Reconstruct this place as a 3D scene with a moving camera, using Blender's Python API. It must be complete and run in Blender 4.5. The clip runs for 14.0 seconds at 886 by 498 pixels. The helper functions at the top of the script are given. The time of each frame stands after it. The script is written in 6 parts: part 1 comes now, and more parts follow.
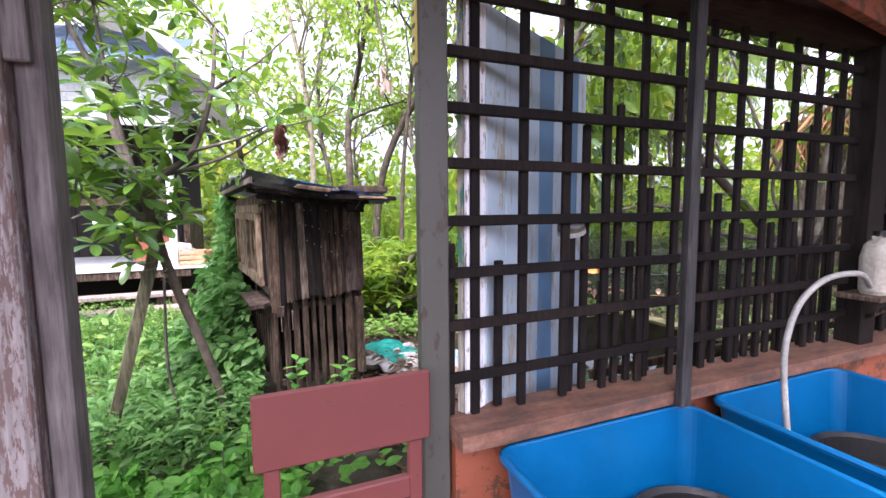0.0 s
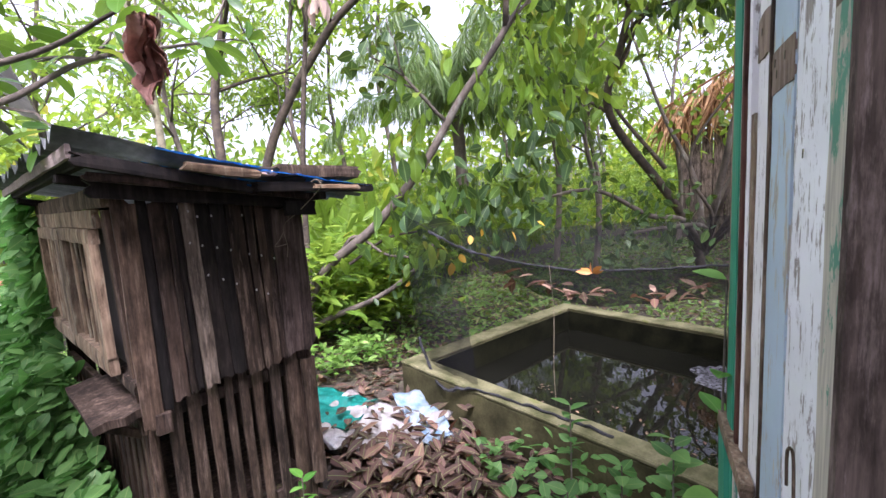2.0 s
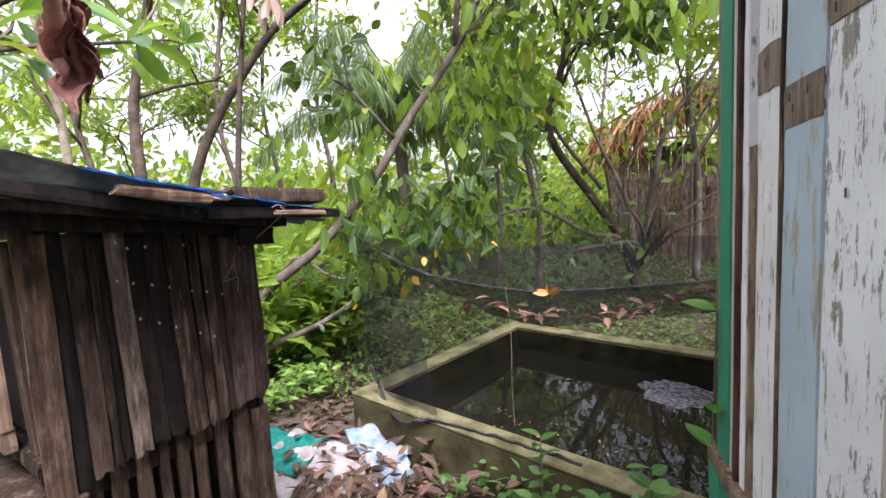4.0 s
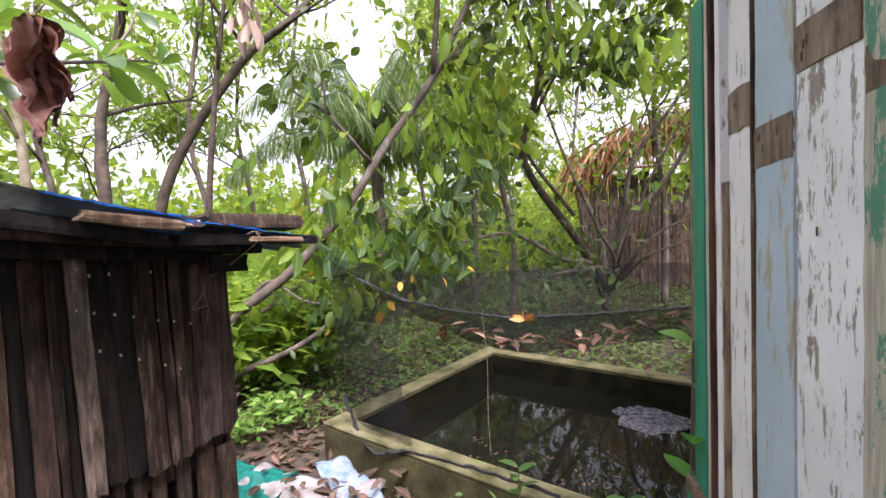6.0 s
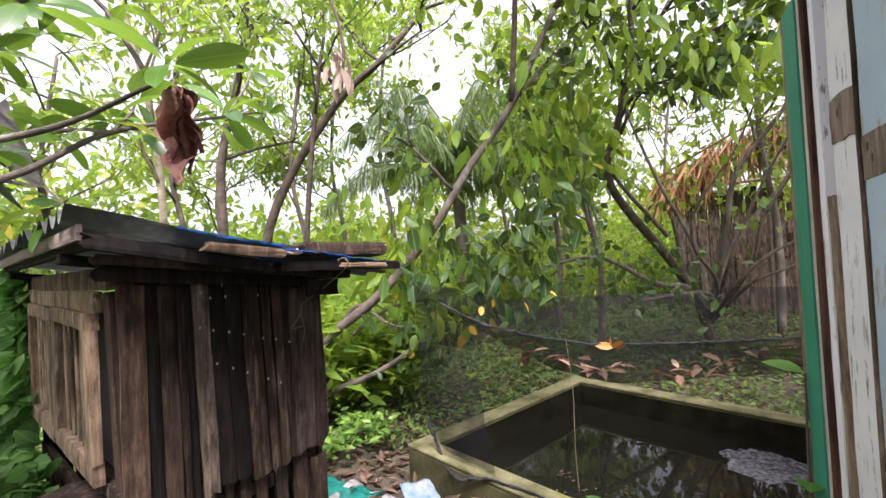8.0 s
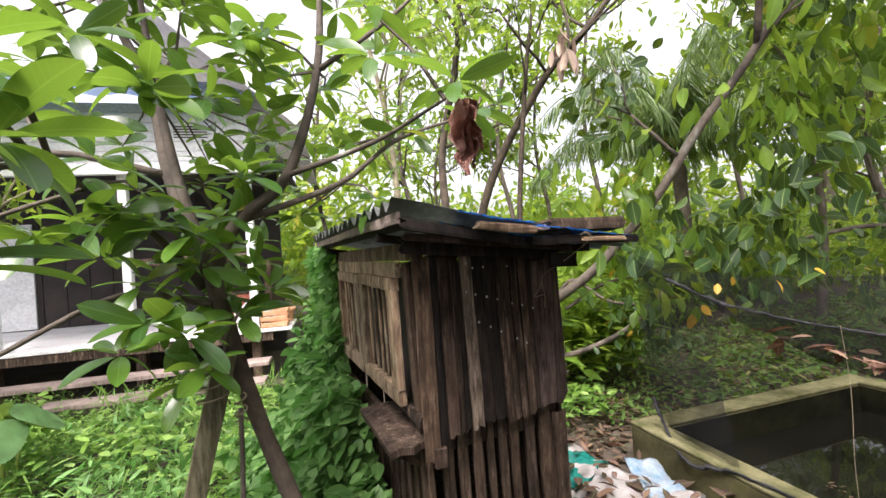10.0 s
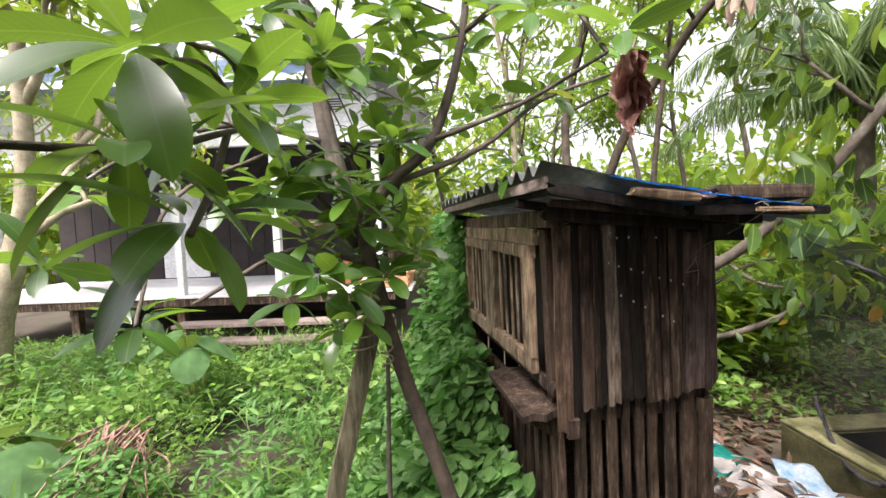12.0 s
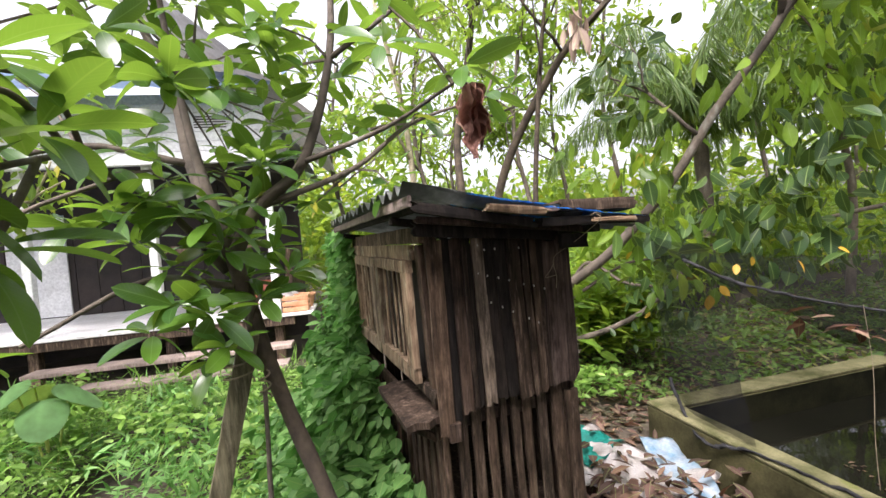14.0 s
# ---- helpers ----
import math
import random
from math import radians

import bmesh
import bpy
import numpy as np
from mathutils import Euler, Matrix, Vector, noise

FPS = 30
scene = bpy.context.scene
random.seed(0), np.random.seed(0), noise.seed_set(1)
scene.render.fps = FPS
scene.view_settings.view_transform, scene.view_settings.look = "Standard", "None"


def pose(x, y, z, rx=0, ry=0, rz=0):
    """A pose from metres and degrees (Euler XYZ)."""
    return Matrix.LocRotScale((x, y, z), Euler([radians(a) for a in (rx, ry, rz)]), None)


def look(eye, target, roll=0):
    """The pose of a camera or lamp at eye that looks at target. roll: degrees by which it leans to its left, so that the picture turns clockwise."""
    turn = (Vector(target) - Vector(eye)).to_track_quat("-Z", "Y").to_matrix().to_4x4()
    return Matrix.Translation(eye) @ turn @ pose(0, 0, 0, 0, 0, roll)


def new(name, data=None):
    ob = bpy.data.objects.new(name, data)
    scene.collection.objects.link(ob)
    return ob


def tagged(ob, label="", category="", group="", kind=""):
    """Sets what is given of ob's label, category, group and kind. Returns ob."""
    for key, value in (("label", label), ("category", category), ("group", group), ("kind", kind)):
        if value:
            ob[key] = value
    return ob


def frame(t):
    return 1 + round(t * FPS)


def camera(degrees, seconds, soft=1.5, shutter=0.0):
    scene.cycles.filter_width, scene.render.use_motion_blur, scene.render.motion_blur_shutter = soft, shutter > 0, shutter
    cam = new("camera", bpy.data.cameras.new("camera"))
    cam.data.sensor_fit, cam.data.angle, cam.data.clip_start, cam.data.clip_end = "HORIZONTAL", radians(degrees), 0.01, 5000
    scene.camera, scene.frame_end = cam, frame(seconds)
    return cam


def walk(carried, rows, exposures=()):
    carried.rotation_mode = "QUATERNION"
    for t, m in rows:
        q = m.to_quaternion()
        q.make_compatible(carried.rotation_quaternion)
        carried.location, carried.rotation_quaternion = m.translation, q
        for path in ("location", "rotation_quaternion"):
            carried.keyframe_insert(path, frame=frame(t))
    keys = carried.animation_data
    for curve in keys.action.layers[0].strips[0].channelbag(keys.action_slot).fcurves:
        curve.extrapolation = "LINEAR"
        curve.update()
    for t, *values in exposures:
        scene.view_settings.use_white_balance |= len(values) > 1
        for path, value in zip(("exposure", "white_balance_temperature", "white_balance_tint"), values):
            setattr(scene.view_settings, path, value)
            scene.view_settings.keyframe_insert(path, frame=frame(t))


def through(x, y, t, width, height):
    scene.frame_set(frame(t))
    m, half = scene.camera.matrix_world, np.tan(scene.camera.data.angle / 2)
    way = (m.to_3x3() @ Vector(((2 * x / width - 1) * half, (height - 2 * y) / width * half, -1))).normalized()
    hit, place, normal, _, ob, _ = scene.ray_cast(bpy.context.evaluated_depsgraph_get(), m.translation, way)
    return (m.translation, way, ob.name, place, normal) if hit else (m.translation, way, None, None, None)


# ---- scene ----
cam = camera(90.9, 14.0)
PATH = [
    (0, (0.142, 0.612, 1.54), (0.886, 2.459, 1.356), -0.5),
    (0.5, (0.069, 1.001, 1.529), (0.694, 2.889, 1.314), -1.5),
    (1, (0.037, 1.34, 1.544), (0.806, 3.165, 1.269), -5.2),
    (1.5, (0.032, 1.748, 1.549), (0.94, 3.511, 1.29), -3.5),
    (2, (0.095, 1.975, 1.557), (1.332, 3.53, 1.324), -3.1),
    (2.5, (0.086, 2.126, 1.569), (1.502, 3.521, 1.344), -2.9),
    (3, (0.084, 2.159, 1.588), (1.508, 3.545, 1.366), -2.6),
    (5.5, (0.087, 2.206, 1.614), (1.619, 3.49, 1.528), -2.4),
    (6, (0.083, 2.204, 1.622), (1.626, 3.474, 1.543), -2.0),
    (6.5, (0.083, 2.207, 1.611), (1.63, 3.473, 1.533), -2.2),
    (7, (0.093, 2.225, 1.602), (1.623, 3.51, 1.507), -2.2),
    (7.2, (0.089, 2.217, 1.617), (1.576, 3.553, 1.551), -2.2),
    (9.3, (-0.019, 2.098, 1.62), (0.91, 3.868, 1.679), -4.3),
    (9.5, (-0.046, 2.1, 1.624), (0.803, 3.911, 1.663), -4.1),
    (10, (-0.117, 2.104, 1.62), (0.364, 4.045, 1.615), -3.7),
    (10.5, (-0.194, 2.103, 1.623), (-0.063, 4.099, 1.594), -2.8),
    (11, (-0.216, 2.111, 1.615), (-0.201, 4.11, 1.546), -2.4),
    (11.5, (-0.204, 2.128, 1.611), (-0.203, 4.125, 1.516), -2.4),
    (12, (-0.217, 2.128, 1.614), (-0.237, 4.125, 1.493), -2.1),
    (12.5, (-0.222, 2.137, 1.613), (-0.244, 4.133, 1.491), -1.9),
    (13, (-0.212, 2.129, 1.612), (-0.231, 4.125, 1.497), -2.4),
    (13.5, (-0.187, 2.109, 1.615), (-0.113, 4.106, 1.536), -3.4),
    (14, (-0.106, 2.063, 1.61), (0.291, 4.022, 1.542), -4.5),
]
walk(cam, [(t, look(eye, target, roll)) for t, eye, target, roll in PATH], ((0.0, 2.34, 5850, 28), (1.0, 2.17, 5700, 29), (2.0, 2.22, 5750, 29), (3.0, 2.12, 5900, 28), (5.5, 2.05, 6200, 30), (7.0, 2.05, 6200, 30), (9.5, 1.87, 6500, 20), (12.0, 1.90, 6550, 19), (14.0, 1.89, 6450, 19)))

# ---- light ----
world = bpy.data.worlds.new("sky")
scene.world = world
world.use_nodes = True
wn, wl = world.node_tree.nodes, world.node_tree.links
sky = wn.new("ShaderNodeTexSky")
sky.sky_type = "NISHITA"
sky.sun_disc = False
sky.sun_elevation, sky.sun_rotation = radians(61), radians(214)
sky.air_density, sky.dust_density, sky.ozone_density = 1.0, 6.0, 0.6
hs = wn.new("ShaderNodeHueSaturation")
hs.inputs["Saturation"].default_value = 0.25
wl.new(sky.outputs[0], hs.inputs["Color"])
wl.new(hs.outputs[0], wn["Background"].inputs[0])
wn["Background"].inputs[1].default_value = 0.15
sun_data = bpy.data.lights.new("sun", "SUN")
sun_data.energy, sun_data.angle, sun_data.color = 1.3, radians(18), (1, 0.97, 0.93)
sun = new("sun", sun_data)
sun.matrix_world = look((0, 0, 0), (0.55 * math.cos(radians(61)), 0.835 * math.cos(radians(61)), -math.sin(radians(61))))

# ---- materials ----
def shader(name, rough=0.7, metal=0.0):
    m = bpy.data.materials.new(name)
    m.use_nodes = True
    p = m.node_tree.nodes["Principled BSDF"]
    p.inputs["Roughness"].default_value, p.inputs["Metallic"].default_value = rough, metal
    return m, m.node_tree.nodes, m.node_tree.links, p


def ramp(n, l, fac, stops):
    r = n.new("ShaderNodeValToRGB")
    e = r.color_ramp.elements
    for i, (at, c) in enumerate(stops):
        k = e[i] if i < 2 else e.new(at)
        k.position, k.color = at, (*c, 1)
    l.new(fac, r.inputs[0])
    return r.outputs[0]


def noise_tex(n, l, vec, scale, detail=4, stretch=(1, 1, 1), rough=0.55):
    mp = n.new("ShaderNodeMapping")
    mp.inputs["Scale"].default_value = stretch
    l.new(vec, mp.inputs[0])
    t = n.new("ShaderNodeTexNoise")
    t.inputs["Scale"].default_value, t.inputs["Detail"].default_value, t.inputs["Roughness"].default_value = scale, detail, rough
    l.new(mp.outputs[0], t.inputs["Vector"])
    return t.outputs["Fac"]


def mixc(n, l, fac, a, b, mode="MIX"):
    x = n.new("ShaderNodeMix")
    x.data_type, x.blend_type = "RGBA", mode
    for sock, v in ((x.inputs[0], fac), (x.inputs[6], a), (x.inputs[7], b)):
        if isinstance(v, (int, float)):
            sock.default_value = v
        elif isinstance(v, tuple):
            sock.default_value = (*v, 1)
        else:
            l.new(v, sock)
    return x.outputs[2]


def coords(n, l, shift=True):
    """Object coordinates, shifted piece by piece."""
    tc = n.new("ShaderNodeTexCoord")
    if not shift:
        return tc.outputs["Object"], None
    oi = n.new("ShaderNodeObjectInfo")
    a = n.new("ShaderNodeVectorMath")
    a.operation = "MULTIPLY_ADD"
    sc = n.new("ShaderNodeVectorMath")
    sc.operation = "SCALE"
    sc.inputs[0].default_value = (7, 13, 5)
    l.new(oi.outputs["Random"], sc.inputs["Scale"])
    a.inputs[1].default_value = (1, 1, 1)
    l.new(tc.outputs["Object"], a.inputs[0])
    l.new(sc.outputs[0], a.inputs[2])
    return a.outputs[0], oi.outputs["Random"]


def bump(n, l, p, height, strength, dist=0.003):
    b = n.new("ShaderNodeBump")
    b.inputs["Strength"].default_value, b.inputs["Distance"].default_value = strength, dist
    l.new(height, b.inputs["Height"])
    l.new(b.outputs[0], p.inputs["Normal"])


def wood(name, dark, light, rough=0.8, stretch=(40, 40, 3), stain=0.5, spread=0.7, wear=0.0):
    m, n, l, p = shader(name, rough)
    p.inputs["Specular IOR Level"].default_value = 0.2
    v, rnd = coords(n, l)
    grain = noise_tex(n, l, v, 2.0, 6, stretch, 0.65)
    blot = noise_tex(n, l, v, 4.0, 3)
    col = ramp(n, l, grain, ((0.3, dark), (0.72, light)))
    shade = ramp(n, l, blot, ((0.3, (1 - stain,) * 3), (0.7, (1, 1, 1))))
    col = mixc(n, l, 1.0, col, shade, "MULTIPLY")
    tone = ramp(n, l, rnd, ((0.0, (1 - spread,) * 3), (1.0, (1.25, 1.2, 1.12))))
    col = mixc(n, l, 1.0, col, tone, "MULTIPLY")
    if wear:
        worn = noise_tex(n, l, v, 3.0, 7, (14, 14, 1.5), 0.75)
        mask = ramp(n, l, worn, ((0.52, (0, 0, 0)), (0.62, (wear,) * 3)))
        col = mixc(n, l, mask, col, tuple(min(0.5, c * 1.5 + 0.03) for c in light))
        rot = noise_tex(n, l, v, 5.0, 6, (3, 3, 1), 0.7)
        col = mixc(n, l, 1.0, col, ramp(n, l, rot, ((0.38, (0.35, 0.33, 0.31)), (0.55, (1, 1, 1)))), "MULTIPLY")
    l.new(col, p.inputs["Base Color"])
    bump(n, l, p, grain, 0.6)
    return m


def worn_paint(name, paint, bare, amount=0.42, rough=0.55, stretch=(9, 9, 1.6)):
    """Old paint flaked down to bare wood."""
    m, n, l, p = shader(name, rough)
    v, rnd = coords(n, l)
    flake = noise_tex(n, l, v, 3.0, 8, stretch, 0.72)
    grime = noise_tex(n, l, v, 5.0, 4)
    grain = noise_tex(n, l, v, 2.0, 5, (50, 50, 3))
    mask = ramp(n, l, flake, ((amount - 0.015, (1, 1, 1)), (amount + 0.015, (0, 0, 0))))
    dirty = ramp(n, l, grime, ((0.25, tuple(c * 0.84 for c in paint)), (0.65, paint)))
    wood_c = ramp(n, l, grain, ((0.3, tuple(c * 0.5 for c in bare)), (0.7, bare)))
    blotch = noise_tex(n, l, v, 1.6, 9, (stretch[0] * 0.45, stretch[1] * 0.45, stretch[2] * 0.8), 0.78)
    big = ramp(n, l, blotch, ((amount - 0.03, (1, 1, 1)), (amount - 0.02, (0, 0, 0))))
    mask = mixc(n, l, 1.0, mask, big, "LIGHTEN")
    l.new(mixc(n, l, mask, dirty, wood_c), p.inputs["Base Color"])
    bump(n, l, p, flake, 0.35)
    return m


def surface(name, a, b, scale=6.0, rough=0.8, metal=0.0, fine=60.0, bumpy=0.4, dist=0.004, stretch=(1, 1, 1), c=None, grain=0.5, spec=0.5):
    m, n, l, p = shader(name, rough, metal)
    p.inputs["Specular IOR Level"].default_value = spec
    v, _ = coords(n, l)
    big = noise_tex(n, l, v, scale, 5, stretch)
    small = noise_tex(n, l, v, fine, 4)
    stops = ((0.32, a), (0.68, b)) if c is None else ((0.32, a), (0.6, b), (0.72, c))
    col = ramp(n, l, big, stops)
    col = mixc(n, l, grain, col, ramp(n, l, small, ((0.3, (0.55,) * 3), (0.7, (1.25,) * 3))), "MULTIPLY")
    l.new(col, p.inputs["Base Color"])
    bump(n, l, p, small, bumpy, dist)
    return m


def leaf_material(name, stops, through=0.45, rough=0.4, through_col=(0.40, 0.55, 0.04), vein_col=(0.30, 0.40, 0.12), rib_mix=0.55, gloss=0.3):
    m, n, l, p = shader(name, rough)
    p.inputs["Specular IOR Level"].default_value = gloss
    geo = n.new("ShaderNodeNewGeometry")
    col = ramp(n, l, geo.outputs["Random Per Island"], stops)
    v, _ = coords(n, l, False)
    mott = noise_tex(n, l, v, 9.0, 3)
    col = mixc(n, l, 1.0, col, ramp(n, l, mott, ((0.3, (0.65,) * 3), (0.7, (1.2,) * 3))), "MULTIPLY")
    # pale midrib and side veins
    uvn = n.new("ShaderNodeUVMap")
    sep = n.new("ShaderNodeSeparateXYZ")
    l.new(uvn.outputs[0], sep.inputs[0])
    off = n.new("ShaderNodeMath")
    off.operation = "SUBTRACT"
    l.new(sep.outputs["X"], off.inputs[0])
    off.inputs[1].default_value = 0.5
    side = n.new("ShaderNodeMath")
    side.operation = "ABSOLUTE"
    l.new(off.outputs[0], side.inputs[0])
    rib = ramp(n, l, side.outputs[0], ((0.012, (rib_mix,) * 3), (0.035, (0, 0, 0))))
    slant = n.new("ShaderNodeMath")
    slant.operation = "MULTIPLY_ADD"
    l.new(side.outputs[0], slant.inputs[0])
    slant.inputs[1].default_value = -0.35
    l.new(sep.outputs["Y"], slant.inputs[2])
    wave = n.new("ShaderNodeMath")
    wave.operation = "PINGPONG"
    l.new(slant.outputs[0], wave.inputs[0])
    wave.inputs[1].default_value = 0.035
    vein = ramp(n, l, wave.outputs[0], ((0.0, (0.3 * rib_mix,) * 3), (0.010, (0, 0, 0))))
    col = mixc(n, l, mixc(n, l, 1.0, rib, vein, "LIGHTEN"), col, vein_col)
    l.new(col, p.inputs["Base Color"])
    t = n.new("ShaderNodeBsdfTranslucent")
    l.new(mixc(n, l, 0.55, col, through_col), t.inputs["Color"])
    x = n.new("ShaderNodeMixShader")
    x.inputs[0].default_value = through
    l.new(p.outputs[0], x.inputs[1])
    l.new(t.outputs[0], x.inputs[2])
    l.new(x.outputs[0], n["Material Output"].inputs[0])
    return m


GREEN = leaf_material("green_leaves", ((0.0, (0.05, 0.11, 0.015)), (0.6, (0.10, 0.19, 0.02)), (0.9, (0.19, 0.28, 0.03)), (1.0, (0.42, 0.33, 0.04))), 0.5)
BRIGHT = leaf_material("fresh_leaves", ((0.0, (0.10, 0.20, 0.02)), (0.7, (0.20, 0.33, 0.035)), (1.0, (0.33, 0.42, 0.06))), 0.55, 0.4, (0.39, 0.54, 0.06))
FRESH = leaf_material("tender_weed_leaves", ((0.0, (0.06, 0.20, 0.03)), (0.6, (0.14, 0.36, 0.05)), (1.0, (0.30, 0.54, 0.13))), 0.5, 0.45, (0.20, 0.58, 0.08), (0.30, 0.50, 0.16))
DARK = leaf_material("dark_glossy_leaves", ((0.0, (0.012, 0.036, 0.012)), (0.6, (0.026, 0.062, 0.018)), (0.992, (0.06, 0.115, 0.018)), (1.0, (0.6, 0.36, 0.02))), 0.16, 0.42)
YELLOWING = leaf_material("yellowing_leaves", ((0.0, (0.014, 0.040, 0.014)), (0.6, (0.03, 0.07, 0.02)), (0.95, (0.06, 0.11, 0.02)), (0.97, (0.5, 0.26, 0.02)), (1.0, (0.62, 0.36, 0.03))), 0.2, 0.42)
BIGLEAF = leaf_material("broad_leaves", ((0.0, (0.020, 0.060, 0.012)), (0.5, (0.045, 0.115, 0.016)), (0.99, (0.10, 0.21, 0.025)), (1.0, (0.40, 0.32, 0.05))), 0.33, 0.27, (0.34, 0.56, 0.05), (0.16, 0.26, 0.07), 0.4, 0.5)
VINE = leaf_material("vine_leaves", ((0.0, (0.045, 0.130, 0.030)), (1.0, (0.155, 0.31, 0.085))), 0.42, 0.5, (0.14, 0.42, 0.07))
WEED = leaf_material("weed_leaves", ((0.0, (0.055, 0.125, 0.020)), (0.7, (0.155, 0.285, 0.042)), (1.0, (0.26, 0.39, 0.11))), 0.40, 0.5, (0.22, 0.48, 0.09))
# darker weed copy: tree shade behind the pool put into the leaf colour
SHADE_WEED = leaf_material("shaded_weed_leaves", ((0.0, (0.03, 0.08, 0.018)), (0.8, (0.08, 0.15, 0.03)), (1.0, (0.16, 0.13, 0.06))), 0.25, 0.6)
PALM = leaf_material("palm_leaflets", ((0.0, (0.04, 0.09, 0.025)), (1.0, (0.13, 0.19, 0.07))), 0.3, 0.3)
DRY = leaf_material("dry_leaves", ((0.0, (0.030, 0.016, 0.015)), (0.5, (0.070, 0.033, 0.030)), (0.9, (0.135, 0.070, 0.060)), (1.0, (0.26, 0.15, 0.09))), 0.15, 0.7, (0.4, 0.15, 0.05))
DRY_RED = leaf_material("caught_dry_leaves", ((0.0, (0.06, 0.03, 0.026)), (0.7, (0.16, 0.075, 0.06)), (1.0, (0.34, 0.22, 0.16))), 0.2, 0.6, (0.5, 0.22, 0.1))
ORANGE_YELLOW = leaf_material("yellow_leaves", ((0.0, (0.50, 0.25, 0.02)), (1.0, (0.62, 0.38, 0.04))), 0.35, 0.5, (0.7, 0.45, 0.06))
ORANGE = leaf_material("orange_dead_leaf", ((0.0, (0.32, 0.11, 0.025)), (1.0, (0.46, 0.19, 0.045))), 0.2, 0.5, (0.7, 0.3, 0.06))
RUST_FROND = leaf_material("withered_frond", ((0.0, (0.13, 0.06, 0.03)), (1.0, (0.36, 0.19, 0.085))), 0.25, 0.7, (0.5, 0.24, 0.08))
BARK = surface("bark", (0.045, 0.036, 0.027), (0.13, 0.105, 0.08), 7, 0.9, 0, 40, 0.8, 0.01, (1, 1, 0.4), (0.23, 0.23, 0.19))
DARK_BARK = surface("dark_bark", (0.03, 0.022, 0.016), (0.10, 0.075, 0.05), 9, 0.9, 0, 45, 0.8, 0.008)
PALE_BARK = surface("pale_bark", (0.20, 0.17, 0.11), (0.42, 0.37, 0.25), 9, 0.85, 0, 50, 0.6, 0.006)
SOIL = surface("soil", (0.022, 0.017, 0.012), (0.065, 0.05, 0.034), 1.3, 0.95, 0, 25, 0.9, 0.02, c=(0.04, 0.06, 0.018))
OLD_WOOD = wood("old_grey_wood", (0.055, 0.038, 0.028), (0.26, 0.185, 0.13), wear=0.4)
HUT_DARK = wood("dark_weathered_boards", (0.018, 0.012, 0.009), (0.10, 0.066, 0.049), spread=0.55, wear=0.35)
HUT_BROWN = wood("brown_weathered_boards", (0.030, 0.020, 0.0135), (0.145, 0.097, 0.067), spread=0.7, wear=0.45)
HUT_BLACK = wood("black_and_shaded_boards", (0.006, 0.005, 0.004), (0.036, 0.027, 0.023), spread=0.4, wear=0.12)
HUT_SLAT = wood("brown_weathered_slats", (0.026, 0.017, 0.012), (0.125, 0.085, 0.060), spread=0.45, wear=0.4)
FRAME_WOOD = wood("pale_weathered_frame", (0.15, 0.105, 0.07), (0.44, 0.325, 0.225), spread=0.3, wear=0.4)
HUT_GREY = wood("grey_brown_boards", (0.075, 0.058, 0.046), (0.28, 0.22, 0.17), spread=0.3, wear=0.4)
HUT_ROTTEN = wood("rough_rotten_board", (0.018, 0.012, 0.010), (0.12, 0.085, 0.072), 0.9, (60, 60, 2), spread=0.1, wear=0.3)
RAW_EDGE = wood("splintered_raw_wood", (0.12, 0.075, 0.045), (0.40, 0.28, 0.18), 0.85, (3, 40, 40), spread=0.2, wear=0.35)
CLAY_RAG = surface("pale_scrap", (0.55, 0.36, 0.28), (0.75, 0.55, 0.45), 20, 0.6)
LATTICE = wood("blackened_laths", (0.006, 0.004, 0.004), (0.026, 0.018, 0.015), 0.75, spread=0.4)
POST_RED = worn_paint("flaked_red_brown_post", (0.13, 0.085, 0.075), (0.31, 0.27, 0.26), 0.47, 0.85, (22, 22, 3))
POST_GREY = wood("grey_post", (0.10, 0.085, 0.085), (0.27, 0.24, 0.24), spread=0.2)
POST_DARK = wood("dark_grey_post", (0.02, 0.02, 0.022), (0.07, 0.068, 0.07), 0.5, spread=0.1)
POST_OLIVE = worn_paint("grey_painted_post", (0.082, 0.080, 0.066), (0.075, 0.055, 0.04), 0.41, 0.5, (7, 7, 3))
POST_BROWN = wood("rough_brown_post", (0.03, 0.022, 0.018), (0.17, 0.13, 0.115), 0.85, spread=0.1, wear=0.5)
TERRACOTTA = worn_paint("terracotta_paint", (0.30, 0.085, 0.04), (0.14, 0.06, 0.035), 0.45, 0.6, (5, 5, 5))
SILL = surface("worn_sill", (0.085, 0.052, 0.038), (0.21, 0.095, 0.060), 5, 0.65, 0, 50, 0.4, 0.004, (1, 4, 4), (0.24, 0.15, 0.10))
RED_CHAIR = worn_paint("dull_red_paint", (0.16, 0.042, 0.036), (0.10, 0.045, 0.035), 0.34, 0.55, (8, 8, 8))
WHITE_BOARD = worn_paint("flaked_white_paint", (0.88, 0.87, 0.90), (0.42, 0.36, 0.33), 0.425, 0.6, (18, 18, 3.2))
BLUE_BOARD = worn_paint("faded_blue_paint", (0.47, 0.57, 0.66), (0.55, 0.50, 0.42), 0.43)
DEEP_BLUE = worn_paint("worn_blue_paint", (0.13, 0.25, 0.42), (0.30, 0.28, 0.26), 0.40)
GREEN_PAINT = worn_paint("green_paint", (0.03, 0.25, 0.15), (0.28, 0.24, 0.17), 0.37)
GREEN_FLAKED = worn_paint("flaked_green_paint", (0.10, 0.28, 0.20), (0.62, 0.56, 0.47), 0.545, 0.6, (7, 7, 1.6))
